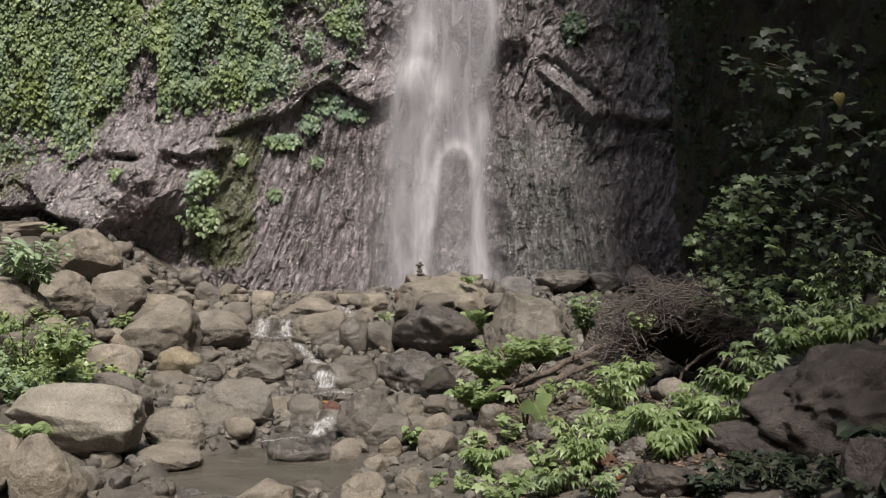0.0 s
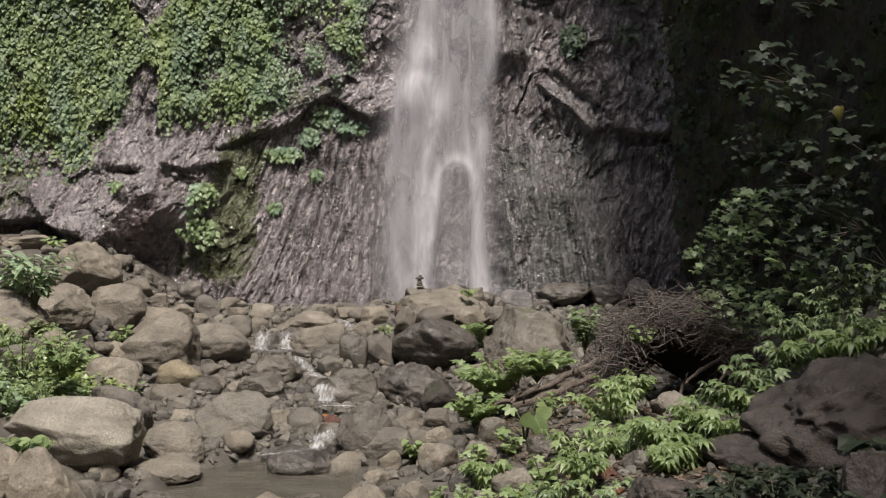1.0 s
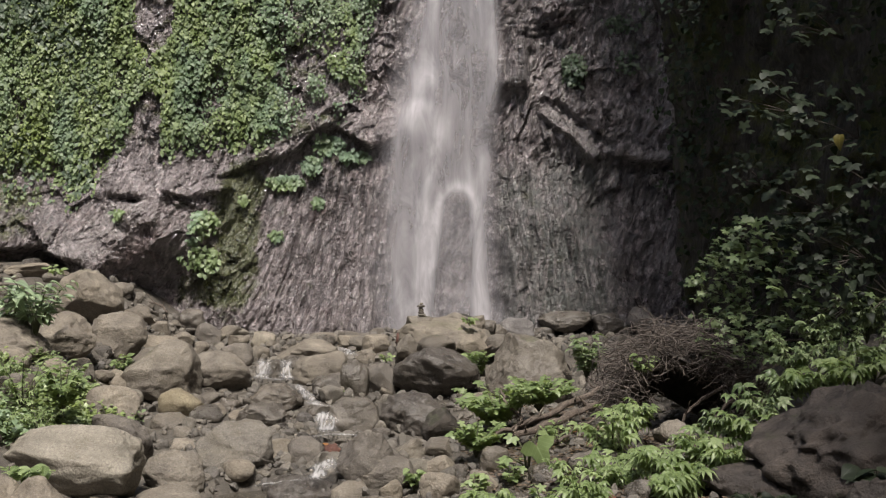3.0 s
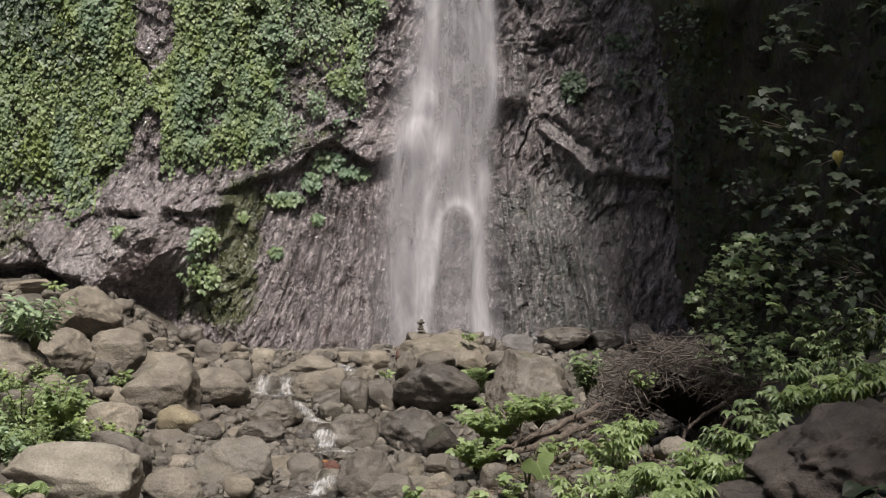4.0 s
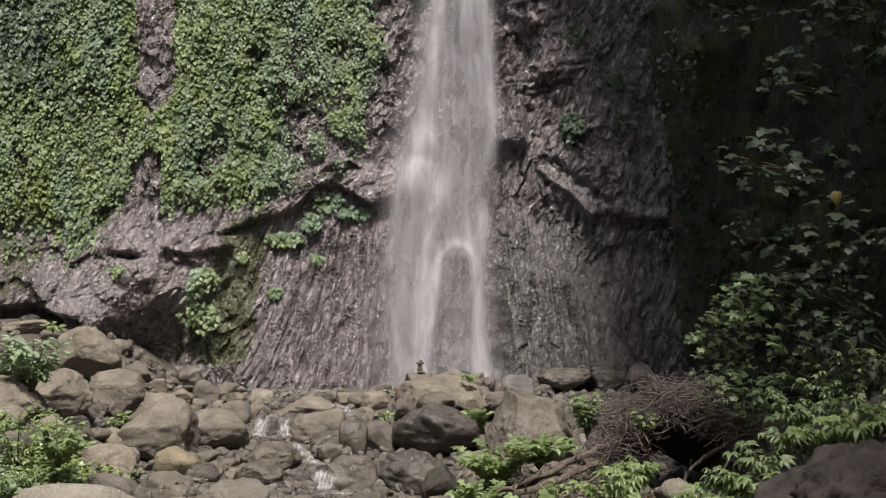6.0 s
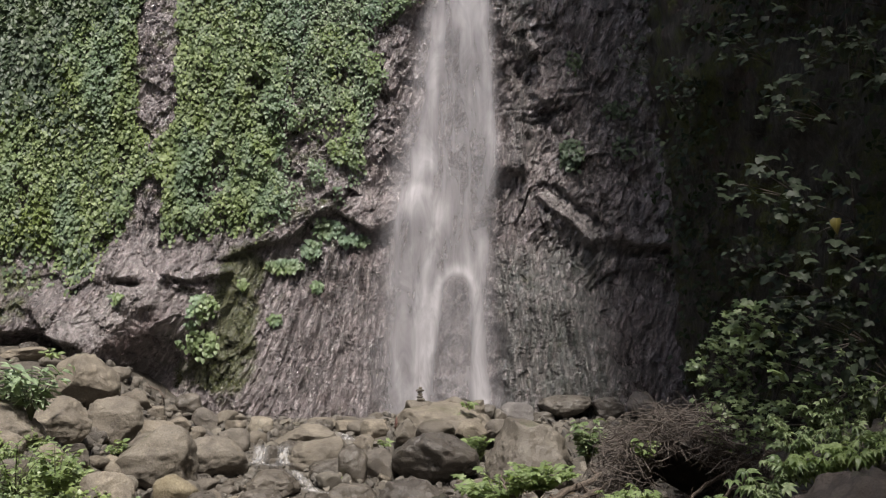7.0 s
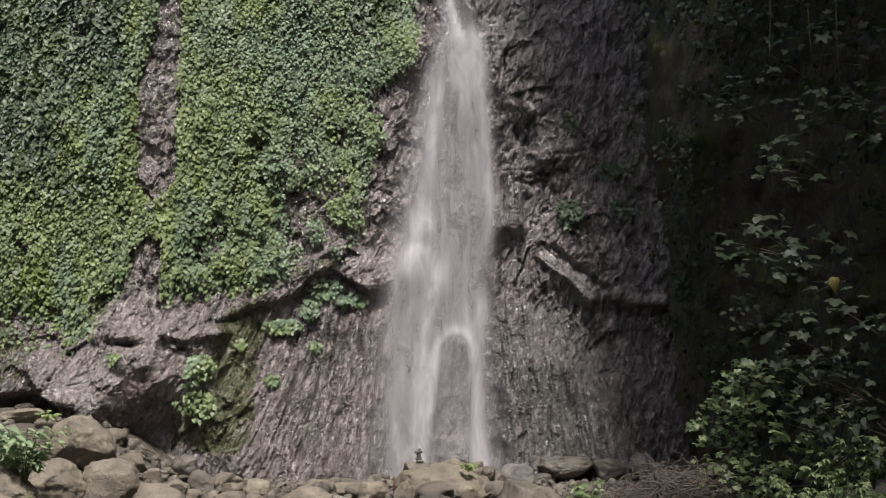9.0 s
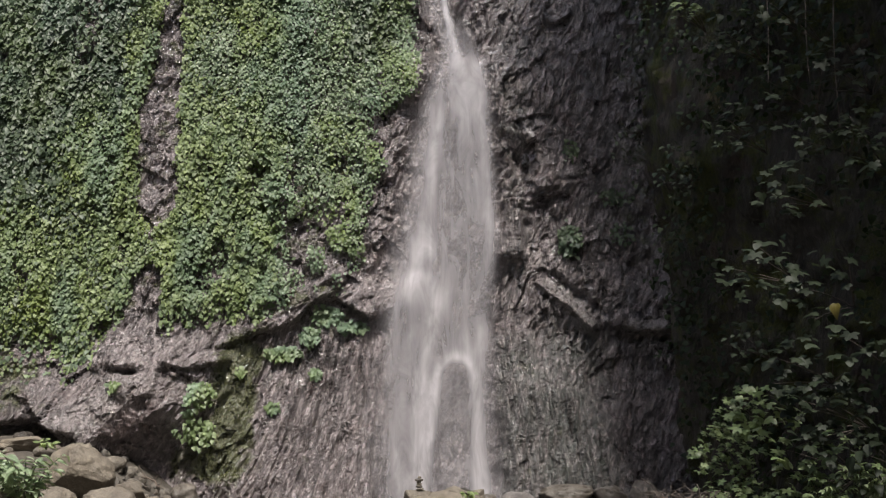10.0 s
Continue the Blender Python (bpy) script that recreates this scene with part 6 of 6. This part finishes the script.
plant("herb", "low green herb below the mossy rock, darkened for shade", "plant", 1.98, 7.76, 0.42, 8, 0.21, 0.19, SHADE, 0.101, 73, 7, group="herbs on the shaded bank")
plant("herb", "low green herb below the mossy rock, darkened for shade", "plant", 2.99, 7.88, 0.53, 8, 0.26, 0.23, SHADE, 0.102, 74, 7, group="herbs on the shaded bank")
plant("herb", "low green herb below the mossy rock, darkened for shade", "plant", 2.50, 8.40, 0.49, 8, 0.20, 0.23, SHADE, 0.109, 75, 7, group="herbs on the shaded bank")
plant("herb", "low green herb below the mossy rock, darkened for shade", "plant", 2.91, 7.24, 0.56, 8, 0.24, 0.20, SHADE, 0.094, 76, 7, group="herbs on the shaded bank")
plant("herb", "low green herb below the mossy rock, darkened for shade", "plant", 2.82, 8.40, 0.47, 8, 0.18, 0.20, SHADE, 0.109, 77, 7, group="herbs on the shaded bank")
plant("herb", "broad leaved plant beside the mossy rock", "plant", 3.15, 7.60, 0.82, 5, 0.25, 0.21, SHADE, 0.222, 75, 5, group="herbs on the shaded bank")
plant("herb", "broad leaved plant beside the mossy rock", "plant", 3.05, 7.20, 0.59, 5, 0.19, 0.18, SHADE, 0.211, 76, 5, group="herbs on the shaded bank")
plant("herb", "light green herb growing between stones", "plant", 0.87, 9.10, 0.29, 4, 0.30, 0.22, MAPLE, 0.150, 400, 4, group="herbs on the shaded bank")
plant("herb", "light green herb growing between stones", "plant", 1.19, 10.12, 0.29, 4, 0.33, 0.22, PALM, 0.141, 401, 5, group="herbs on the shaded bank")
plant("herb", "light green herb growing between stones", "plant", 0.65, 8.80, 0.20, 4, 0.24, 0.19, MAPLE, 0.138, 402, 4, group="herbs on the shaded bank")
plant("herb", "light green herb growing between stones", "plant", 1.66, 9.66, 0.39, 4, 0.31, 0.21, PALM, 0.135, 403, 5, group="herbs on the shaded bank")
plant("herb", "light green herb growing between stones", "plant", 0.32, 10.56, 0.13, 4, 0.29, 0.17, MAPLE, 0.146, 404, 4, group="herbs on the shaded bank")
plant("herb", "light green herb growing between stones", "plant", 0.99, 8.40, 0.31, 4, 0.27, 0.23, PALM, 0.118, 405, 5, group="herbs on the shaded bank")
plant("herb", "light green herb growing between stones", "plant", 1.59, 8.40, 0.40, 4, 0.18, 0.18, MAPLE_DIM, 0.116, 406, 4, group="herbs on the shaded bank")
plant("herb", "light green herb growing between stones", "plant", 0.18, 9.12, 0.11, 4, 0.20, 0.15, MAPLE, 0.117, 407, 4, group="herbs on the shaded bank")
plant("herb", "light green herb growing between stones", "plant", 0.68, 10.76, 0.20, 4, 0.29, 0.20, MAPLE, 0.149, 408, 4, group="herbs on the shaded bank")
plant("herb", "light green herb growing between stones", "plant", 1.27, 11.58, 0.44, 4, 0.38, 0.22, MAPLE, 0.150, 409, 4, group="herbs on the shaded bank")
plant("herb", "tiny light green herb on a boulder", "plant", -0.24, 16.60, 1.23, 5, 0.14, 0.13, FRESH, 0.108, 440, 4)
plant("herb", "tiny light green herb on a boulder", "plant", 0.01, 16.60, 1.05, 5, 0.14, 0.11, FRESH, 0.108, 441, 4)
plant("herb", "tiny light green herb on a boulder", "plant", 0.40, 16.60, 1.46, 5, 0.14, 0.13, FRESH, 0.108, 442, 4)
plant("herb", "tiny light green herb on a boulder", "plant", 0.19, 16.60, 1.28, 5, 0.14, 0.11, FRESH, 0.108, 443, 4)
plant("herb", "tiny light green herb on a boulder", "plant", -0.12, 15.48, 0.61, 5, 0.13, 0.08, FRESH, 0.101, 444, 4)
plant("herb", "tiny light green herb on a boulder", "plant", -1.48, 14.78, 0.57, 5, 0.13, 0.07, FRESH, 0.096, 445, 4)
plant("herb", "tiny light green herb on a boulder", "plant", -1.13, 14.38, 0.51, 5, 0.12, 0.07, FRESH, 0.093, 446, 4)
spray("shrub", "shrub with large green leaves on the gorge wall, toned for shade", "shrub", 3.31, 10.50, 4.19, 0.48, 0.37, 44, LOBED, 0.166, 101, group="shrubs on the gorge wall")
turned_leaf(spray("shrub", "shrub with large green leaves on the gorge wall, toned for shade", "shrub", 3.99, 10.80, 4.03, 0.44, 0.44, 29, LOBED, 0.177, 102, group="shrubs on the gorge wall"), (4.02, 10.60, 3.81))
spray("shrub", "shrub with large green leaves on the gorge wall, toned for shade", "shrub", 3.71, 10.80, 3.16, 0.41, 0.35, 48, LOBED, 0.157, 103, group="shrubs on the gorge wall")
spray("shrub", "shrub with large green leaves on the gorge wall, toned for shade", "shrub", 3.49, 11.40, 2.76, 0.40, 0.34, 57, MAPLE_DIM, 0.141, 104, group="shrubs on the gorge wall")
spray("shrub", "shrub with large green leaves on the gorge wall, toned for shade", "shrub", 4.01, 10.80, 2.70, 0.53, 0.41, 70, LOBED, 0.164, 105, group="shrubs on the gorge wall")
spray("shrub", "shrub with large green leaves on the gorge wall, toned for shade", "shrub", 3.98, 11.20, 2.15, 0.61, 0.39, 87, MAPLE_DIM, 0.139, 106, group="shrubs on the gorge wall")
spray("shrub", "shrub with large green leaves on the gorge wall, toned for shade", "shrub", 4.28, 10.60, 2.24, 0.40, 0.29, 29, SHADE, 0.138, 107, group="shrubs on the gorge wall")
spray("shrub", "shrub with large green leaves on the gorge wall, toned for shade", "shrub", 3.48, 13.20, 2.07, 0.39, 0.57, 196, MAPLE_DIM, 0.094, 108, group="shrubs on the gorge wall")
spray("shrub", "shrub with large green leaves on the gorge wall, toned for shade", "shrub", 3.63, 13.00, 2.65, 0.39, 0.42, 101, MAPLE_DIM, 0.096, 109, group="shrubs on the gorge wall")
spray("shrub", "shrub with large green leaves on the gorge wall, toned for shade", "shrub", 3.53, 12.60, 1.62, 0.44, 0.38, 120, MAPLE_DIM, 0.106, 110, group="shrubs on the gorge wall")
spray("shrub", "shrub with large green leaves on the gorge wall, toned for shade", "shrub", 3.81, 11.40, 1.71, 0.46, 0.34, 87, MAPLE_DIM, 0.113, 111, group="shrubs on the gorge wall")
spray("shrub", "shrub with large green leaves on the gorge wall, toned for shade", "shrub", 3.53, 12.20, 3.50, 0.30, 0.33, 33, SHADE, 0.103, 112, group="shrubs on the gorge wall")
spray("shrub", "shrub with large green leaves on the gorge wall, toned for shade", "shrub", 4.13, 10.40, 3.37, 0.34, 0.34, 19, LOBED, 0.170, 113, group="shrubs on the gorge wall")
spray("shrub", "shrub with large green leaves on the gorge wall, toned for shade", "shrub", 3.36, 11.40, 5.92, 0.34, 0.34, 48, LOBED, 0.143, 120, group="shrubs on the gorge wall")
spray("shrub", "shrub with large green leaves on the gorge wall, toned for shade", "shrub", 3.82, 11.00, 6.29, 0.39, 0.36, 39, LOBED, 0.152, 121, group="shrubs on the gorge wall")
spray("shrub", "shrub with large green leaves on the gorge wall, toned for shade", "shrub", 4.38, 10.80, 6.48, 0.41, 0.41, 37, LOBED, 0.170, 122, group="shrubs on the gorge wall")
spray("shrub", "shrub with large green leaves on the gorge wall, toned for shade", "shrub", 3.52, 12.00, 7.27, 0.42, 0.32, 44, SHADE, 0.117, 123, group="shrubs on the gorge wall")
spray("shrub", "shrub with large green leaves on the gorge wall, toned for shade", "shrub", 4.03, 10.80, 5.72, 0.47, 0.29, 39, LOBED, 0.157, 124, group="shrubs on the gorge wall")
spray("shrub", "shrub with large green leaves on the gorge wall, toned for shade", "shrub", 4.34, 10.40, 5.48, 0.31, 0.37, 32, LOBED, 0.151, 125, group="shrubs on the gorge wall")
spray("shrub", "shrub with large green leaves on the gorge wall, toned for shade", "shrub", 3.81, 10.80, 5.10, 0.47, 0.35, 44, LOBED, 0.157, 126, group="shrubs on the gorge wall")
spray("shrub", "shrub with large green leaves on the gorge wall, toned for shade", "shrub", 3.10, 12.60, 7.84, 0.20, 0.14, 32, MAPLE_DIM, 0.090, 127, group="shrubs on the gorge wall")
spray("shrub", "shrub with large green leaves on the gorge wall, toned for shade", "shrub", 3.28, 17.50, 7.35, 0.43, 0.47, 44, SHADE, 0.102, 128, group="shrubs on the gorge wall")
spray("shrub", "shrub with large green leaves on the gorge wall, toned for shade", "shrub", 3.47, 15.00, 6.33, 0.32, 0.49, 44, SHADE, 0.107, 129, group="shrubs on the gorge wall")
spray("shrub", "shrub with large green leaves on the gorge wall, toned for shade", "shrub", 3.80, 10.80, 7.06, 0.47, 0.23, 33, SHADE, 0.126, 130, group="shrubs on the gorge wall")
hanging_vine((4.15, 11.20, 7.77), (4.16, 11.20, 5.77), 200)
hanging_vine((4.47, 11.20, 7.77), (4.44, 11.20, 5.38), 201)
hanging_vine((3.68, 11.20, 7.77), (3.65, 11.20, 6.36), 202)
log([(0.27, 12.00, 0.41), (0.76, 12.10, 0.58), (1.34, 12.30, 0.76), (1.90, 12.60, 0.99)], [0.035, 0.06, 0.085, 0.06], 1)
log([(0.78, 11.90, 0.51), (1.34, 12.00, 0.70), (1.78, 12.30, 0.84)], [0.05, 0.08, 0.06], 2)
log([(0.68, 12.40, 1.03), (0.72, 12.20, 0.85), (0.88, 12.10, 0.68), (0.79, 12.00, 0.55)], [0.02, 0.035, 0.05, 0.05], 3)
log([(0.01, 16.20, 1.06), (0.40, 16.20, 1.08), (0.83, 16.20, 1.18)], [0.03, 0.035, 0.03], 4)
log([(1.14, 11.30, 0.52), (1.41, 11.50, 0.64), (1.77, 11.80, 0.81)], [0.02, 0.03, 0.03], 5)
log([(-5.35, 18.90, 1.72), (-5.06, 18.70, 1.65), (-4.95, 18.60, 1.52), (-5.04, 18.60, 1.40)], [0.03, 0.035, 0.035, 0.03], 6)
log([(2.72, 12.30, 0.44), (2.88, 12.30, 0.74), (3.14, 12.40, 0.93), (3.74, 12.60, 1.17), (4.49, 13.00, 1.31)], [0.03, 0.04, 0.045, 0.04, 0.03], 7)
log([(2.98, 12.00, 0.55), (3.23, 12.10, 0.80), (3.62, 12.20, 1.12), (3.78, 12.40, 1.37)], [0.02, 0.03, 0.035, 0.02], 8)
branch_pile(2.83, 12.90, 0.75, 0.5, 0.6, 0.5)
fallen_leaf(1.50, 12.12, 0.56, 300)
fallen_leaf(2.44, 11.30, 0.57, 301)
fallen_leaf(1.42, 8.44, 0.46, 302)
fallen_leaf(1.42, 13.02, 0.59, 303)
fallen_leaf(-1.34, 12.36, 0.32, 304)
fallen_leaf(2.21, 10.62, 0.46, 305)
fallen_leaf(-1.10, 12.34, 0.32, 306)
fallen_leaf(1.73, 9.52, 0.48, 307)
cascade([(-2.55, 14.86, 1.07), (-2.53, 14.57, 0.89), (-2.52, 14.44, 0.82)], 0.182)
cascade([(-2.24, 14.86, 1.06), (-2.22, 14.57, 0.89), (-2.17, 14.44, 0.82)], 0.170)
cascade([(-2.49, 14.05, 0.88), (-2.24, 14.00, 0.87), (-2.01, 14.00, 0.89)], 0.161)
cascade([(-1.92, 13.52, 0.87), (-1.73, 13.24, 0.78), (-1.61, 12.96, 0.69), (-1.35, 12.86, 0.67)], 0.165)
cascade([(-1.46, 12.67, 0.66), (-1.41, 12.48, 0.55), (-1.36, 12.29, 0.46)], 0.187)
cascade([(-1.19, 11.14, 0.39), (-1.26, 10.96, 0.34), (-1.31, 10.76, 0.29), (-1.36, 10.62, 0.26)], 0.145)
cascade([(-1.36, 10.48, 0.30), (-1.67, 10.38, 0.29), (-1.90, 10.29, 0.27)], 0.103)
cascade([(-1.56, 12.00, 0.45), (-1.27, 12.09, 0.48), (-0.92, 11.81, 0.50)], 0.107)
cascade([(-1.67, 16.67, 1.07), (-1.51, 16.39, 1.04), (-1.42, 16.10, 0.98)], 0.164)



# ---- unseen trees added on the rim of the gorge, whose crowns shade its side ----
def tree(x, y, z, cx, cy, cz, rx, ry, rz, n, seed):
    r, nr = random.Random(seed), np.random.default_rng(seed)
    root = tagged(new("tree"), "tall unseen broadleaf tree added on the rim for shade", "tree", "trees on the rim")
    root.location = (x, y, z)
    hub = Vector((cx - x, cy - y, cz - z))
    pieces = [tube(limb_path([(0, 0, -0.6), hub * 0.35 + Vector((0.5, 0, 0.6)), hub * 0.8], r, 0.02), np.linspace(0.32, 0.12, 13), 9)]
    for k in range(16):
        a, e = r.uniform(0, 6.28), r.uniform(-0.4, 0.9)
        tip = hub + Vector((rx * math.cos(a) * 0.85, ry * math.sin(a) * 0.85, rz * e * 0.8))
        pieces.append(tube(limb_path([hub * 0.6, hub * 0.45 + tip * 0.5, tip], r, 0.04), np.linspace(0.09, 0.015, 13), 6))
    part("trunk", solid("trunk", *joined(pieces), MAT_TWIG), root)
    d = nr.normal(size=(n, 3))
    d = d / np.linalg.norm(d, axis=1)[:, None] * (nr.random(n) ** 0.4)[:, None]
    lump = 0.8 + 0.35 * fbm(d[:, 0] * 3, d[:, 1] * 3, d[:, 2] * 3, 3, seed)
    pts = d * lump[:, None] * (rx, ry, rz) + np.array(hub)
    ways = nr.normal(size=(n, 3)) * (1, 1, 0.5) + (0, 0, -0.4)
    ups = nr.normal(size=(n, 3)) * 0.5 + (0, 0, 1)
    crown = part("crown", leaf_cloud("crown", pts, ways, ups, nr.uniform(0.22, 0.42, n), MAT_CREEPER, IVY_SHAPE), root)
    tagged(crown, "dense added crown of dark leaves that throws shade")


tree(8.6, 16.5, 15.2, 4.9, 17.0, 16.6, 3.7, 3.2, 2.0, 5200, 1)
tree(9.4, 7.0, 15.2, 6.4, 7.8, 15.4, 3.7, 4.8, 2.2, 8500, 2)
tree(10.2, -1.0, 15.2, 7.1, 0.0, 15.6, 4.1, 3.9, 2.1, 5600, 3)


# ---- litter of twigs and leaves on the shaded bank ----
nr = np.random.default_rng(33)
n = 6500
lx, ly = nr.uniform(0.2, 4.2, n), nr.uniform(8.2, 14.5, n)
lx[3000:], ly[3000:] = nr.uniform(0.5, 3.0, 3500), nr.uniform(8.4, 12.6, 3500)
pts = np.stack([lx, ly, ground_z(lx, ly) + 0.012], -1)
ways = np.stack([nr.normal(size=n), nr.normal(size=n), nr.normal(0, 0.15, n)], -1)
ups = np.stack([nr.normal(0, 0.3, n), nr.normal(0, 0.3, n), np.ones(n)], -1)
LITTER_SHAPE = ([(0, 0, 0), (-0.22, 0.35, 0.06), (0, 1.0, 0.02), (0.22, 0.35, 0.06)], [(0, 2, 1), (0, 3, 2)])
MAT_LITTER = leaf_material("leaf_litter", (0.035, 0.024, 0.018), (0.085, 0.058, 0.042), (0.19, 0.135, 0.095), per_object=False, rough=0.8, through_light=0.05)
litter = new("leaf_litter", leaf_cloud("leaf_litter", pts, ways, ups, nr.uniform(0.04, 0.12, n), MAT_LITTER, LITTER_SHAPE))
tagged(litter, "brown leaf litter scattered over dark soil", "litter", kind="stuff")
r = random.Random(8)
sticks = []
for k in range(170):
    x, y = r.uniform(0.2, 4.0), r.uniform(8.4, 14.5)
    a, ln = r.uniform(0, 3.14), r.uniform(0.06, 0.3)
    base = Vector((x, y, float(ground_z(x, y)) + 0.015))
    sticks.append(tube(limb_path([base, base + Vector((math.cos(a), math.sin(a), 0.05)) * ln], r, 0.004), [r.uniform(0.003, 0.009)] * 7, 4))
tagged(new("twig_litter", solid("twig_litter", *joined(sticks), MAT_TWIG)), "thin dead twigs scattered on the bank", "twigs", kind="stuff")

# low herbs on the bank and among the stones
n = 13000
hx, hy = nr.uniform(-5.7, -3.75, n), nr.uniform(10.2, 13.2, n)
cover = fbm(hx * 1.6, hy * 1.6, 0 * hx, 3, 55) + 0.25
keep = nr.random(n) < np.clip(cover * 2, 0, 1)
hx, hy = hx[keep], hy[keep]
m = len(hx)
pts = np.stack([hx, hy, ground_z(hx, hy) + nr.uniform(0, 0.24, m)], -1)
ways = np.stack([nr.normal(size=m), nr.normal(size=m) - 0.3, nr.uniform(0, 0.8, m)], -1)
ups = np.stack([nr.normal(0, 0.4, m), -0.4 + nr.normal(0, 0.3, m), np.ones(m)], -1)
tagged(new("low_herbs", leaf_cloud("low_herbs", pts, ways, ups, nr.uniform(0.03, 0.085, m), MAT_GRASS, IVY_SHAPE)), "carpet of small light green herbs on the bank", "herbs", kind="stuff")
